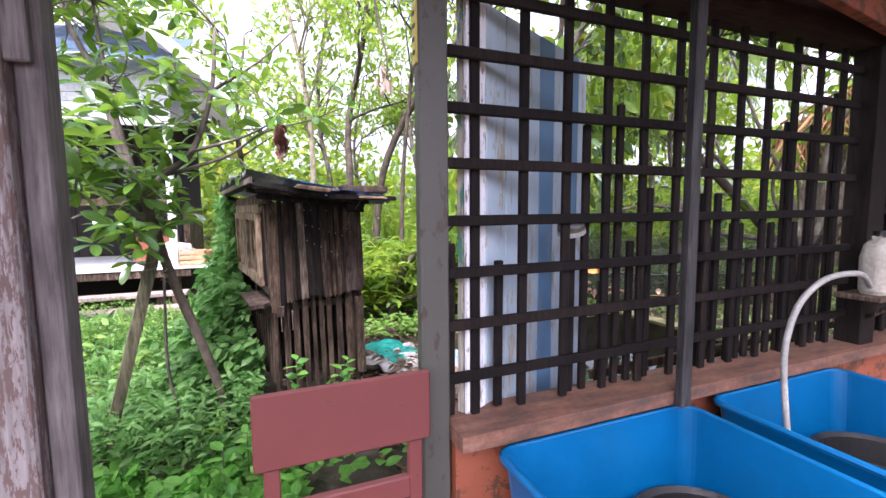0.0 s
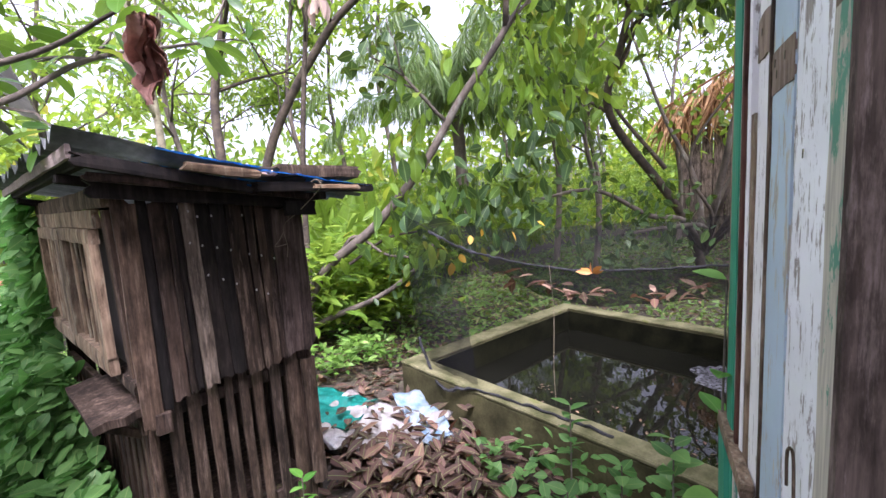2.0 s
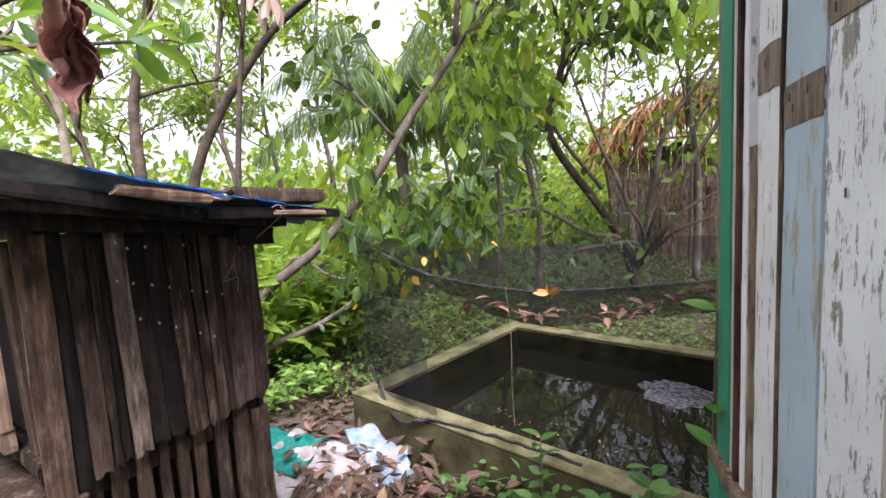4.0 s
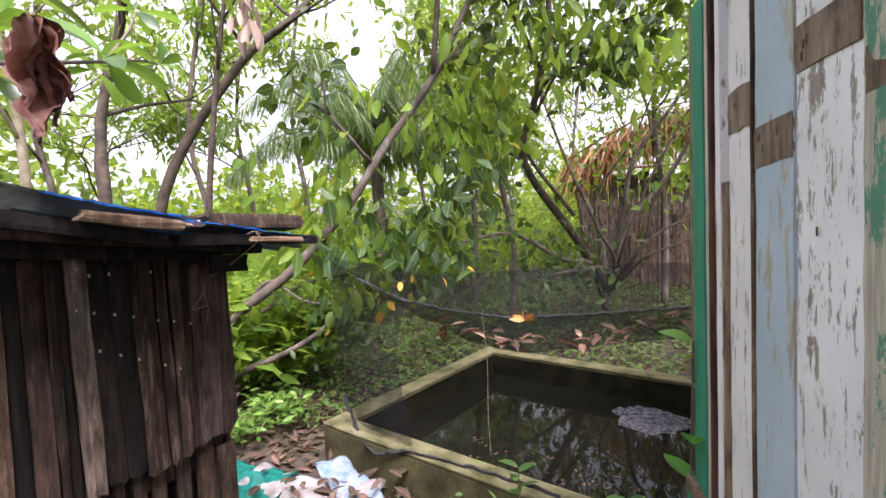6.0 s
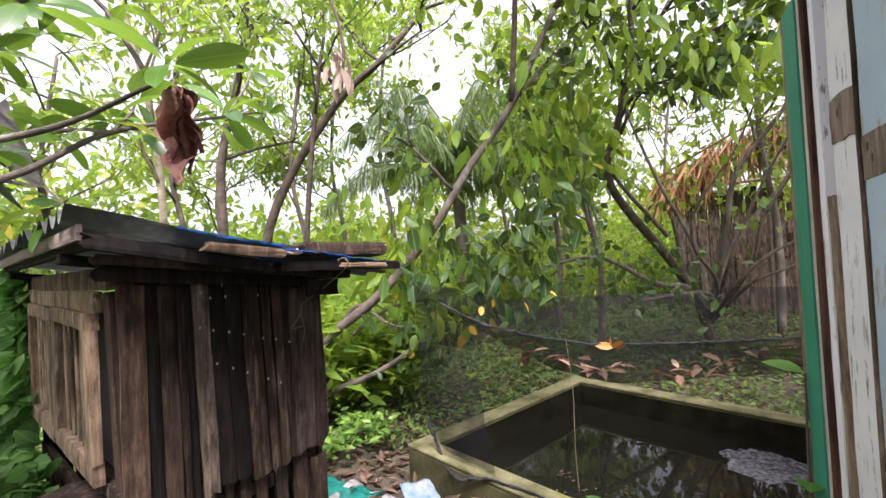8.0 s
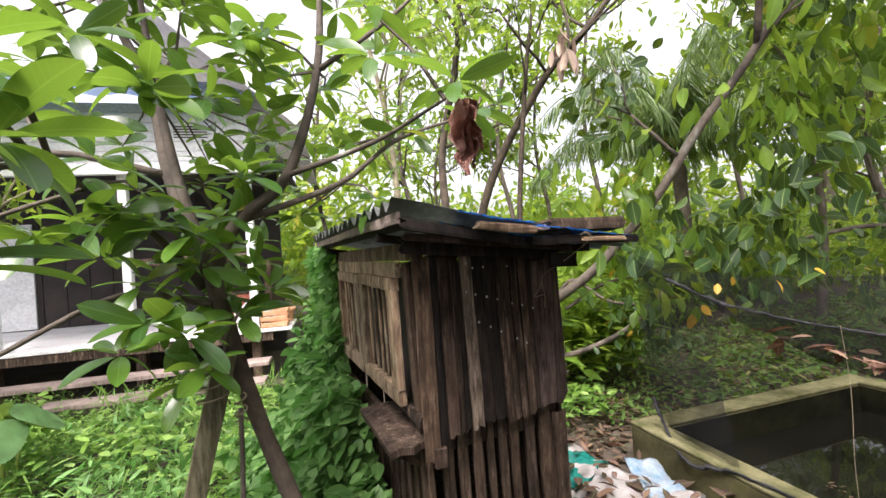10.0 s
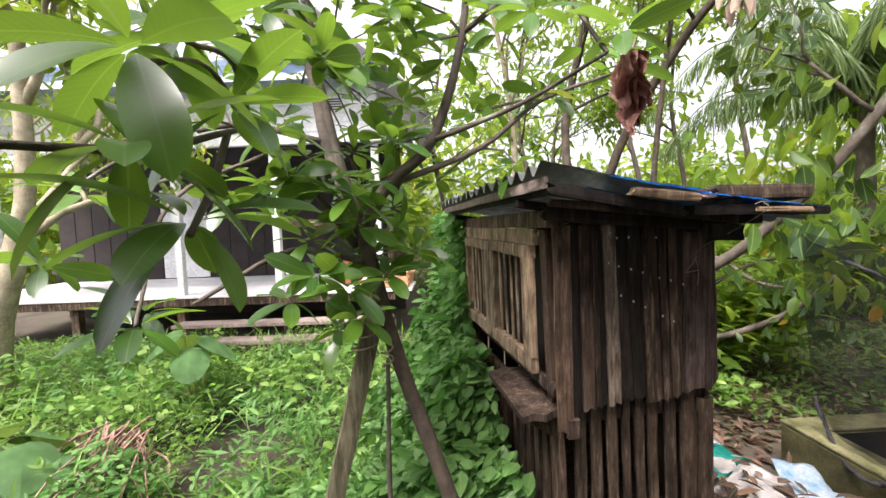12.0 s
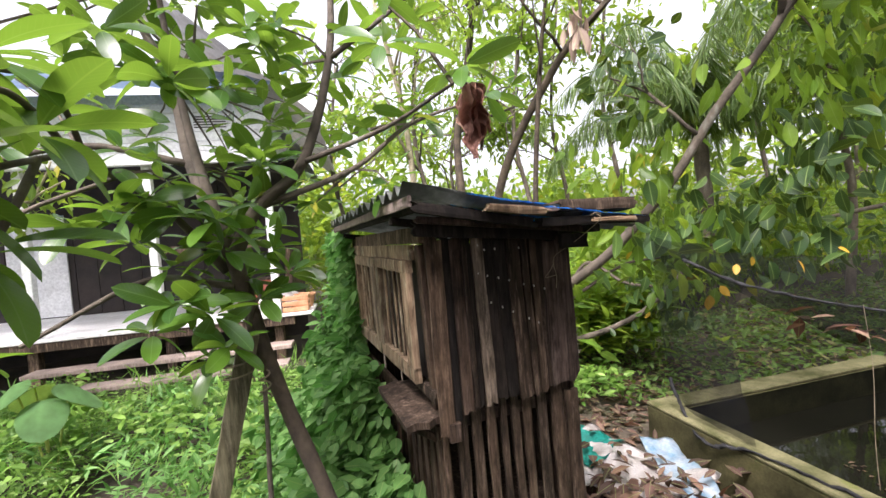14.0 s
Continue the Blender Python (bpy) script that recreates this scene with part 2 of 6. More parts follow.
WHITE_DIRTY = worn_paint("dirty_white_paint", (0.82, 0.79, 0.78), (0.40, 0.34, 0.30), 0.40, 0.65, (16, 16, 2.4))
DOOR_BROWN = wood("dark_brown_batten", (0.05, 0.022, 0.016), (0.16, 0.075, 0.055), spread=0.1, wear=0.2)
BARE_BOARD = wood("bare_patch", (0.17, 0.125, 0.10), (0.34, 0.26, 0.215), spread=0.15, wear=0.3)
BLUE_PLASTIC = surface("blue_plastic", (0.0, 0.085, 0.225), (0.002, 0.12, 0.30), 3, 0.3, 0, 30, 0.03, grain=0.1)
BLACK_PLASTIC = surface("black_plastic", (0.006, 0.006, 0.006), (0.014, 0.013, 0.012), 9, 0.4)
BLUE_TARP = surface("blue_tarp", (0.02, 0.22, 0.62), (0.10, 0.42, 0.85), 14, 0.4, 0, 70, 0.5)
ZINC = surface("weathered_zinc", (0.13, 0.14, 0.13), (0.30, 0.31, 0.30), 9, 0.55, 0.3, 50, 0.3, c=(0.19, 0.17, 0.13))
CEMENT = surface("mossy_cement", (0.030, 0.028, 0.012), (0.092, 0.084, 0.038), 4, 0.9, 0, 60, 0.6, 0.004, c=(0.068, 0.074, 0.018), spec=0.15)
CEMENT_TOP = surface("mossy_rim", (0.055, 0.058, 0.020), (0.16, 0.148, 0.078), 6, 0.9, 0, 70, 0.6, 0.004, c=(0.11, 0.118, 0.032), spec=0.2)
WET_SHADE = surface("wet_shaded_moss", (0.004, 0.0045, 0.0025), (0.016, 0.016, 0.008), 6, 0.9, 0, 50, 0.5, spec=0.05)
WHITE_WALL = surface("white_house_paint", (0.62, 0.63, 0.63), (0.82, 0.83, 0.83), 2, 0.7, 0, 30, 0.2)
PORCH_FLOOR = surface("pale_porch_boards", (0.58, 0.56, 0.54), (0.80, 0.79, 0.78), 1.5, 0.5, 0, 40, 0.2)
INNER_SHADE = surface("inner_shade_boards", (0.012, 0.009, 0.008), (0.035, 0.025, 0.022), 3, 0.8)
BLUE_ROOF = surface("blue_roof_sheet", (0.10, 0.17, 0.28), (0.20, 0.29, 0.42), 3, 0.45, 0.2, 30, 0.2)
PALE_ROOF = surface("pale_roof_sheet", (0.45, 0.43, 0.42), (0.62, 0.60, 0.59), 3, 0.5, 0.2, 30, 0.2)
CLAY = surface("clay", (0.40, 0.19, 0.09), (0.58, 0.32, 0.18), 9, 0.8)
SACK = surface("white_sack", (0.30, 0.26, 0.23), (0.66, 0.63, 0.61), 8, 0.6, 0, 120, 0.6, c=(0.55, 0.55, 0.57))
TEAL = surface("teal_sheet", (0.0, 0.20, 0.16), (0.02, 0.38, 0.31), 12, 0.5)
BLUE_BAG = surface("pale_blue_bag", (0.20, 0.36, 0.50), (0.55, 0.60, 0.64), 16, 0.35, 0, 50, 0.3)
BLUE_SACK = surface("blue_printed_bag", (0.05, 0.16, 0.45), (0.20, 0.34, 0.62), 12, 0.35, 0, 50, 0.3, c=(0.55, 0.58, 0.64))
HOSE = surface("grey_hose", (0.27, 0.26, 0.23), (0.44, 0.42, 0.38), 9, 0.5)
JUG = surface("dusty_jug", (0.33, 0.30, 0.24), (0.50, 0.46, 0.38), 5, 0.5)
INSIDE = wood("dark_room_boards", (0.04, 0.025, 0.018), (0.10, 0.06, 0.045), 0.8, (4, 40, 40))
DULL_GREY = surface("dusty_grey_plastic", (0.16, 0.16, 0.16), (0.34, 0.34, 0.33), 14, 0.5)
TWINE = surface("dull_twine", (0.14, 0.11, 0.07), (0.26, 0.21, 0.14), 9, 0.8)
RUST = surface("rusted_sheet", (0.07, 0.035, 0.028), (0.20, 0.11, 0.09), 4, 0.7, 0, 30, 0.3)
PALE_PLANK = wood("bleached_planks", (0.20, 0.155, 0.135), (0.46, 0.38, 0.345), spread=0.3)
STAKE_WOOD = wood("mossy_stake", (0.055, 0.054, 0.032), (0.22, 0.20, 0.13), spread=0.1, wear=0.3)
TAG = surface("yellow_tag", (0.55, 0.42, 0.05), (0.70, 0.58, 0.12), 9, 0.5)
INK = surface("dark_ink", (0.05, 0.04, 0.02), (0.09, 0.07, 0.04), 9, 0.6)
FRUIT = surface("green_fruit", (0.25, 0.33, 0.06), (0.42, 0.46, 0.12), 6, 0.4)


def water_material():
    m, n, l, p = shader("pond_water", 0.015)
    p.inputs["Base Color"].default_value = (0.007, 0.007, 0.005, 1)
    p.inputs["IOR"].default_value = 1.33
    p.inputs["Specular IOR Level"].default_value = 0.36
    v, _ = coords(n, l, False)
    w = noise_tex(n, l, v, 7.0, 3)
    bump(n, l, p, w, 0.05, 0.01)
    return m


def net_material(name="black_net", low=0.24, high=0.62):
    """Fine black mesh: threads with open holes."""
    m, n, l, p = shader(name, 0.7)
    p.inputs["Base Color"].default_value = (0.006, 0.006, 0.007, 1)
    p.inputs["Specular IOR Level"].default_value = 0.05
    v, _ = coords(n, l, False)
    fold = noise_tex(n, l, v, 3.0, 4)
    a = ramp(n, l, fold, ((0.25, (low,) * 3), (0.75, (high,) * 3)))
    tr = n.new("ShaderNodeBsdfTransparent")
    x = n.new("ShaderNodeMixShader")
    l.new(a, x.inputs[0])
    l.new(tr.outputs[0], x.inputs[1])
    l.new(p.outputs[0], x.inputs[2])
    l.new(x.outputs[0], n["Material Output"].inputs[0])
    return m


WATER, NET, NET_THIN = water_material(), net_material(), net_material("thin_black_net", 0.25, 0.72)
WATER_SHEEN = surface("stirred_water_sheen", (0.012, 0.012, 0.013), (0.15, 0.15, 0.17), 30, 0.1, 0, 90, 0.5, 0.004, spec=0.5)
NET_HEM = surface("bunched_net", (0.008, 0.008, 0.009), (0.03, 0.03, 0.033), 20, 0.9, 0, 200, 1.0, 0.01)

# ---- building helpers ----
RNG = random.Random(7)


def mesh_object(name, bm, material, smooth=False):
    me = bpy.data.meshes.new(name)
    bm.to_mesh(me)
    bm.free()
    me.materials.append(material)
    if smooth:
        me.shade_smooth()
    return new(name, me)


def part(name, bm, material, parent, label="", smooth=False):
    ob = mesh_object(name, bm, material, smooth)
    ob.parent = parent
    return tagged(ob, label)


def thing(name, m, label, category, group="", kind=""):
    ob = new(name)
    ob.empty_display_size = 0.1
    ob.matrix_world = m
    return tagged(ob, label, category, group, kind)


def box(bm, m, sx, sy, sz, bev=0.004):
    """A chamfered box of that size round the middle of m."""
    r = bmesh.ops.create_cube(bm, size=1, matrix=m @ Matrix.Diagonal((sx, sy, sz, 1)))
    if bev:
        edges = {e for v in r["verts"] for e in v.link_edges}
        bmesh.ops.bevel(bm, geom=list(edges), offset=min(bev, 0.3 * min(sx, sy, sz)), segments=1, affect="EDGES")
    return bm


def beam(p, q, w, t, face=(0, -1, 0), bev=0.004):
    """A new bmesh with one bar from p to q: w across, t thick along face."""
    p, q = Vector(p), Vector(q)
    z = (q - p).normalized()
    f = Vector(face)
    y = (f - z * f.dot(z)).normalized()
    x = y.cross(z)
    m = Matrix((x, y, z)).transposed().to_4x4()
    m.translation = (p + q) / 2
    return box(bmesh.new(), m, w, t, (q - p).length, bev)


def plank(name, p, q, w, t, material, parent, face=(0, -1, 0), label="", bev=0.004):
    return part(name, beam(p, q, w, t, face, bev), material, parent, label)


def ragged(p, q, w, t, face=(0, -1, 0), jag=0.02, ends=(1, 1), bow=0.0):
    """An old board from p to q with uneven sawn ends, worn edges and a slight bow."""
    p, q = Vector(p), Vector(q)
    z = (q - p).normalized()
    y = (Vector(face) - z * Vector(face).dot(z)).normalized()
    x = y.cross(z)
    bm = bmesh.new()
    n = max(4, int((q - p).length / 0.09))
    m = 4
    rows = []
    for i in range(n + 1):
        k = i / n
        row = []
        for j in range(m + 1):
            u = (j / m - 0.5) * w
            if j in (0, m):
                u += RNG.uniform(-.0022, .0022)
            off = 0.0
            if i == 0 and ends[0]:
                off = RNG.uniform(0, jag)
            if i == n and ends[1]:
                off = -RNG.uniform(0, jag)
            row.append(p + z * ((q - p).length * k + off) + x * u + y * (bow * math.sin(k * math.pi) + RNG.uniform(-.0008, .0008)))
        rows.append(row)
    front = [[bm.verts.new(c + y * (t / 2 - (0.002 if j in (0, m) else 0))) for j, c in enumerate(r)] for r in rows]
    back = [[bm.verts.new(c - y * t / 2) for c in r] for r in rows]
    for i in range(n):
        for j in range(m):
            bm.faces.new((front[i][j], front[i][j + 1], front[i + 1][j + 1], front[i + 1][j]))
            bm.faces.new((back[i][j], back[i + 1][j], back[i + 1][j + 1], back[i][j + 1]))
        bm.faces.new((front[i][0], front[i + 1][0], back[i + 1][0], back[i][0]))
        bm.faces.new((front[i][m], back[i][m], back[i + 1][m], front[i + 1][m]))
    for j in range(m):
        bm.faces.new((front[0][j], back[0][j], back[0][j + 1], front[0][j + 1]))
        bm.faces.new((front[n][j], front[n][j + 1], back[n][j + 1], back[n][j]))
    return bm


def curve_points(points, n):
    """Smooth points along a chain of places (Catmull-Rom)."""
    pts = [Vector(p) for p in points]
    pts = [2 * pts[0] - pts[1]] + pts + [2 * pts[-1] - pts[-2]]
    out = []
    for i in range(1, len(pts) - 2):
        a, b, c, d = pts[i - 1:i + 3]
        for k in range(n):
            t = k / n
            out.append(0.5 * (2 * b + (c - a) * t + (2 * a - 5 * b + 4 * c - d) * t * t + (3 * b - a - 3 * c + d) * t ** 3))
    return out + [pts[-2]]


def tube(bm, points, r0, r1, sides=7, rough=0.0):
    """A tapering round limb along the points."""
    rings, n = [], len(points)
    for i, p in enumerate(points):
        d = (points[min(i + 1, n - 1)] - points[max(i - 1, 0)]).normalized()
        x = d.orthogonal().normalized() if i == 0 else (x - d * x.dot(d)).normalized()
        y = d.cross(x)
        r = r0 + (r1 - r0) * i / max(1, n - 1)
        rings.append([bm.verts.new(p + (x * math.cos(a) + y * math.sin(a)) * r * (1 + rough * RNG.uniform(-1, 1)))
                      for a in (2 * math.pi * k / sides for k in range(sides))])
    for a, b in zip(rings, rings[1:]):
        for k in range(sides):
            bm.faces.new((a[k], a[(k + 1) % sides], b[(k + 1) % sides], b[k]))
    bm.faces.new(rings[0][::-1])
    bm.faces.new(rings[-1])
    return bm


def loft(bm, rings):
    for a, b in zip(rings, rings[1:]):
        k = len(a)
        for i in range(k):
            bm.faces.new((a[i], a[(i + 1) % k], b[(i + 1) % k], b[i]))


def leaf_shape(width, widest=0.5, droop=0.12, fold=0.25, rows=3, blunt=0.8):
    """A leaf one long, along y, folded at its midrib: verts, faces."""
    v, f = [(0, 0, 0)], []
    for i in range(1, rows + 1):
        t = i / (rows + 1)
        k = t / widest if t < widest else (1 - t) / (1 - widest)
        w = width / 2 * math.sin(min(1, k) * math.pi / 2) ** (0.8 if t < widest else blunt)
        z = -droop * t * t
        v += [(-w, t, z + fold * w), (0, t, z), (w, t, z + fold * w)]
    v.append((0, 1, -droop))
    tip = len(v) - 1
    f += [(0, 2, 1), (0, 3, 2)]
    for i in range(rows - 1):
        a = 1 + 3 * i
        f += [(a, a + 1, a + 4, a + 3), (a + 1, a + 2, a + 5, a + 4)]
    a = tip - 3
    f += [(a, a + 1, tip), (a + 1, a + 2, tip)]
    return np.array(v, float), f


SMALL = leaf_shape(0.5, 0.45, 0.15, 0.25, 1)
MID = leaf_shape(0.38, 0.45, 0.18, 0.25, 2)
LANCE = leaf_shape(0.22, 0.4, 0.25, 0.3, 2)
BROAD = leaf_shape(0.36, 0.64, 0.30, 0.22, 11, 0.5)
OVAL = leaf_shape(0.58, 0.42, 0.15, 0.2, 4)
BIG_OVAL = leaf_shape(0.50, 0.45, 0.22, 0.3, 5, 0.65)
DROOPER = leaf_shape(0.27, 0.4, 0.18, 0.35, 4)
LANCE_LEAF = leaf_shape(0.36, 0.45, 0.18, 0.35, 4)
NP = np.random.RandomState(11)


def unit(a):
    return a / np.maximum(1e-9, np.linalg.norm(a, axis=1, keepdims=True))


def leaf_mesh(name, places, ways, sizes, shape, material, flat=0.7, parent=None):
    """One mesh of many leaves: where each is rooted, where it points, how long it is."""
    v0, faces = shape
    n = len(places)
    d = unit(np.asarray(ways, float))
    up = np.array((0, 0, 1.0)) * flat + NP.normal(0, 0.45, (n, 3))
    x = unit(np.cross(d, up))
    z = np.cross(x, d)
    s = np.asarray(sizes, float).reshape(n, 1, 1)
    verts = np.asarray(places, float)[:, None, :] + s * (v0[None, :, 0:1] * x[:, None, :] + v0[None, :, 1:2] * d[:, None, :] + v0[None, :, 2:3] * z[:, None, :])
    k = len(v0)
    verts = verts.reshape(-1, 3)
    loops, starts, totals, at = [], [], [], 0
    for f in faces:
        starts.append(at)
        totals.append(len(f))
        loops += f
        at += len(f)
    all_loops = (np.arange(n)[:, None] * k + np.array(loops)[None, :]).ravel()
    all_starts = (np.arange(n)[:, None] * at + np.array(starts)[None, :]).ravel()
    me = bpy.data.meshes.new(name)
    me.vertices.add(len(verts))
    me.vertices.foreach_set("co", verts.ravel())
    me.loops.add(len(all_loops))
    me.loops.foreach_set("vertex_index", all_loops.astype(np.int32))
    me.polygons.add(len(all_starts))
    me.polygons.foreach_set("loop_start", all_starts.astype(np.int32))
    me.polygons.foreach_set("loop_total", np.tile(np.array(totals, np.int32), n))
    me.update(calc_edges=True)
    uv = v0[np.array(loops)][:, :2] / (max(1e-6, 2 * np.abs(v0[:, 0]).max()), 1) + (0.5, 0)
    me.uv_layers.new(name="leaf").data.foreach_set("uv", np.tile(uv, (n, 1)).ravel())
    me.validate()
    me.materials.append(material)
    me.shade_smooth()
    ob = new(name, me)
    ob.parent = parent
    return ob


def ground_height(x, y):
    """The ground: almost level, rising a little far off."""
    h = -0.12 + 0.05 * max(0.0, x - 5.5) + 0.02 * max(0.0, y - 9) + 0.04 * math.sin(1.3 * x + 0.5) * math.cos(1.1 * y)
    h += 0.27 * math.exp(-((x - 0.35) / 0.85) ** 2 - ((y - 3.65) / 0.6) ** 2)
    return min(h, 0.5)


def ground_np(x, y):
    h = -0.12 + 0.05 * np.maximum(0, x - 5.5) + 0.02 * np.maximum(0, y - 9) + 0.04 * np.sin(1.3 * x + 0.5) * np.cos(1.1 * y)
    h = h + 0.27 * np.exp(-((x - 0.35) / 0.85) ** 2 - ((y - 3.65) / 0.6) ** 2)
    return np.minimum(h, 0.5)

# ---- the setting ----
def make_ground():
    bm = bmesh.new()
    xs = [-60, -30, -16, -11] + [-8 + 0.25 * i for i in range(85)] + [15, 20, 30, 60, 200]
    ys = [-60, -20, -6] + [-3 + 0.25 * i for i in range(73)] + [18, 22, 30, 60, 200]
    def inside_pool(x, y):
        a = radians(3)
        u, v = (x - 2.03) * math.cos(a) + (y - 5.07) * math.sin(a), (y - 5.07) * math.cos(a) - (x - 2.03) * math.sin(a)
        return 0.03 < u < 2.47 and -2.92 < v < -0.03
    grid = [[bm.verts.new((x, y, -0.9 if inside_pool(x, y) else ground_height(x, y) + (0.03 * noise.noise((x * 2.1, y * 2.1, 0)) if abs(x) < 14 and -4 < y < 15 else 0))) for y in ys] for x in xs]
    for a, b in zip(grid, grid[1:]):
        for k in range(len(ys) - 1):
            bm.faces.new((a[k], b[k], b[k + 1], a[k + 1]))
    ob = mesh_object("ground", bm, SOIL, True)
    tagged(ob, "dark damp garden soil with moss and leaf litter", "ground", kind="structure")


make_ground()
FLOOR_Z, WALL_Y = 0.12, 1.95


def room():
    """The roofed terrace behind the lattice, open at its back and side."""
    def slab(name, lo, hi, material, label, cat):
        bm = bmesh.new()
        c = [(a + b) / 2 for a, b in zip(lo, hi)]
        box(bm, Matrix.Translation(c), *[b - a for a, b in zip(lo, hi)], 0)
        return tagged(mesh_object(name, bm, material), label, cat, kind="structure")
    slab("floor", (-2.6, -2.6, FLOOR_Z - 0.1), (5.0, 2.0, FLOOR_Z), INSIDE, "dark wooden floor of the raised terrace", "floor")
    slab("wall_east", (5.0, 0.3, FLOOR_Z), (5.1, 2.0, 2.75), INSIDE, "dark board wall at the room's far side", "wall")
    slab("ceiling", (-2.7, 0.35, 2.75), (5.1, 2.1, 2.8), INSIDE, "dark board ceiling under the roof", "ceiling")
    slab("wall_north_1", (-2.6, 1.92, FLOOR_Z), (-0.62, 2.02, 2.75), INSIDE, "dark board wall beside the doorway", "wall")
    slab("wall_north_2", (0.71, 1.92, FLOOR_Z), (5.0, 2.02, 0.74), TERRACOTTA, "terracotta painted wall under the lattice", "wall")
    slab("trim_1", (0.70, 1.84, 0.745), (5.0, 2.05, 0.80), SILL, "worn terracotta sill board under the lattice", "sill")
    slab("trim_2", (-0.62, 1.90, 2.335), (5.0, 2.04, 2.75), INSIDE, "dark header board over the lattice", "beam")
    # eave out of view, added to keep skylight off the hutch front
    slab("eave", (0.25, 2.1, 2.70), (1.45, 2.5, 2.75), INSIDE, "unseen board eave added to shade the hutch", "eave")
    # an orange rafter under the ceiling
    ob = mesh_object("trim_3", beam((1.2, 1.555, 2.40), (3.6, 1.90, 2.40), 0.05, 0.125, (0, 0, 1)), TERRACOTTA)
    tagged(ob, "orange painted beam under the dark ceiling", "beam", kind="structure")


room()


def post(name, x0, x1, y0, y1, z0, z1, material, label):
    t = thing(name, pose((x0 + x1) / 2, (y0 + y1) / 2, z0), label, "post")
    bm = box(bmesh.new(), Matrix.Translation((0, 0, (z1 - z0) / 2)), x1 - x0, y1 - y0, z1 - z0, 0.006)
    part("shaft", bm, material, t)
    return t


post("door_post", -0.62, -0.372, 1.86, 1.99, 0.0, 2.75, POST_RED, "wide door post with flaked red-brown paint")
lp = post("door_post", -0.37, -0.313, 1.90, 1.985, 0.0, 2.75, POST_GREY, "grey weathered door post with a notch")
part("stop_block", box(bmesh.new(), Matrix.Translation((-0.012, -0.055, 2.27)), 0.05, 0.03, 0.8), POST_GREY, lp)
rp = post("door_post", 0.60, 0.70, 1.94, 1.99, 0.0, 2.75, POST_OLIVE, "olive grey painted door post with a yellow tag")
tag = part("tag", box(bmesh.new(), Matrix.Translation((-0.053, 0.0, 2.09)), 0.005, 0.04, 0.19, 0.001), TAG, rp, "small yellow tag with dark marks")
for k in range(4):
    part("mark", box(bmesh.new(), Matrix.Translation((-0.057, 0.0 + 0.004 * (k % 2), 2.03 + 0.04 * k)), 0.003, 0.02, 0.012, 0), INK, tag)
op = post("door_post", 0.635, 0.70, 1.993, 2.06, -0.12, 2.55, POST_BROWN, "brown weathered outer door post with a bolt hole")
part("bolt_hole", box(bmesh.new(), Matrix.Translation((-0.033, -0.005, 1.30)), 0.004, 0.03, 0.10, 0.001), BLACK_PLASTIC, op, "dark bolt hole")
post("wall_post", 1.63, 1.68, 1.795, 1.836, 0.745, 2.34, POST_DARK, "blackened post between the lattice bays")
post("wall_post", 3.03, 3.16, 1.88, 2.0, 0.74, 2.34, LATTICE, "thick blackened post at the lattice's end")
post("wall_post", 4.85, 4.98, 1.88, 2.0, 0.74, 2.34, LATTICE, "blackened corner post of the room")


def lattice():
    t = thing("lattice_screen", pose(0, WALL_Y + 0.028, 0.8), "blackened wooden lattice screen with broken pickets", "lattice")
    spans = ((0.70, 3.03), (3.16, 4.85))
    for a, b in spans:
        for k in range(8):
            z = 0.158 + 0.182 * k
            plank("rail", (a, -0.02 + RNG.uniform(-.003, .003), z + RNG.uniform(-.006, .006)), (b, -0.02, z + RNG.uniform(-.006, .006)), 0.037, 0.024, LATTICE, t)
        x = a + 0.118
        while x < b - 0.03:
            plank("upright", (x + RNG.uniform(-.006, .006), 0.004, 0.0), (x + RNG.uniform(-.006, .006), 0.004, 1.62), 0.035, 0.022, LATTICE, t)
            x += 0.191
    # shorter pickets set between the uprights
    for x, top in ((0.727, 0.62), (0.92, 0.55), (1.243, 0.655), (1.31, 1.06), (1.477, 1.15), (1.545, 0.6), (1.645, 0.82)):
        plank("picket", (x, 0.03, 0.0), (x + 0.004, 0.03, top), 0.032, 0.022, LATTICE, t)
    x = 1.89
    while x < 4.8:
        if not 3.0 < x < 3.2:
            plank("picket", (x, 0.03, 0.0), (x + RNG.uniform(-.01, .01), 0.03, RNG.choice((0.5, 0.66, 0.8, 0.98, 1.15, 1.32))), 0.034, 0.022, LATTICE, t)
        x += RNG.choice((0.065, 0.08, 0.10))


lattice()


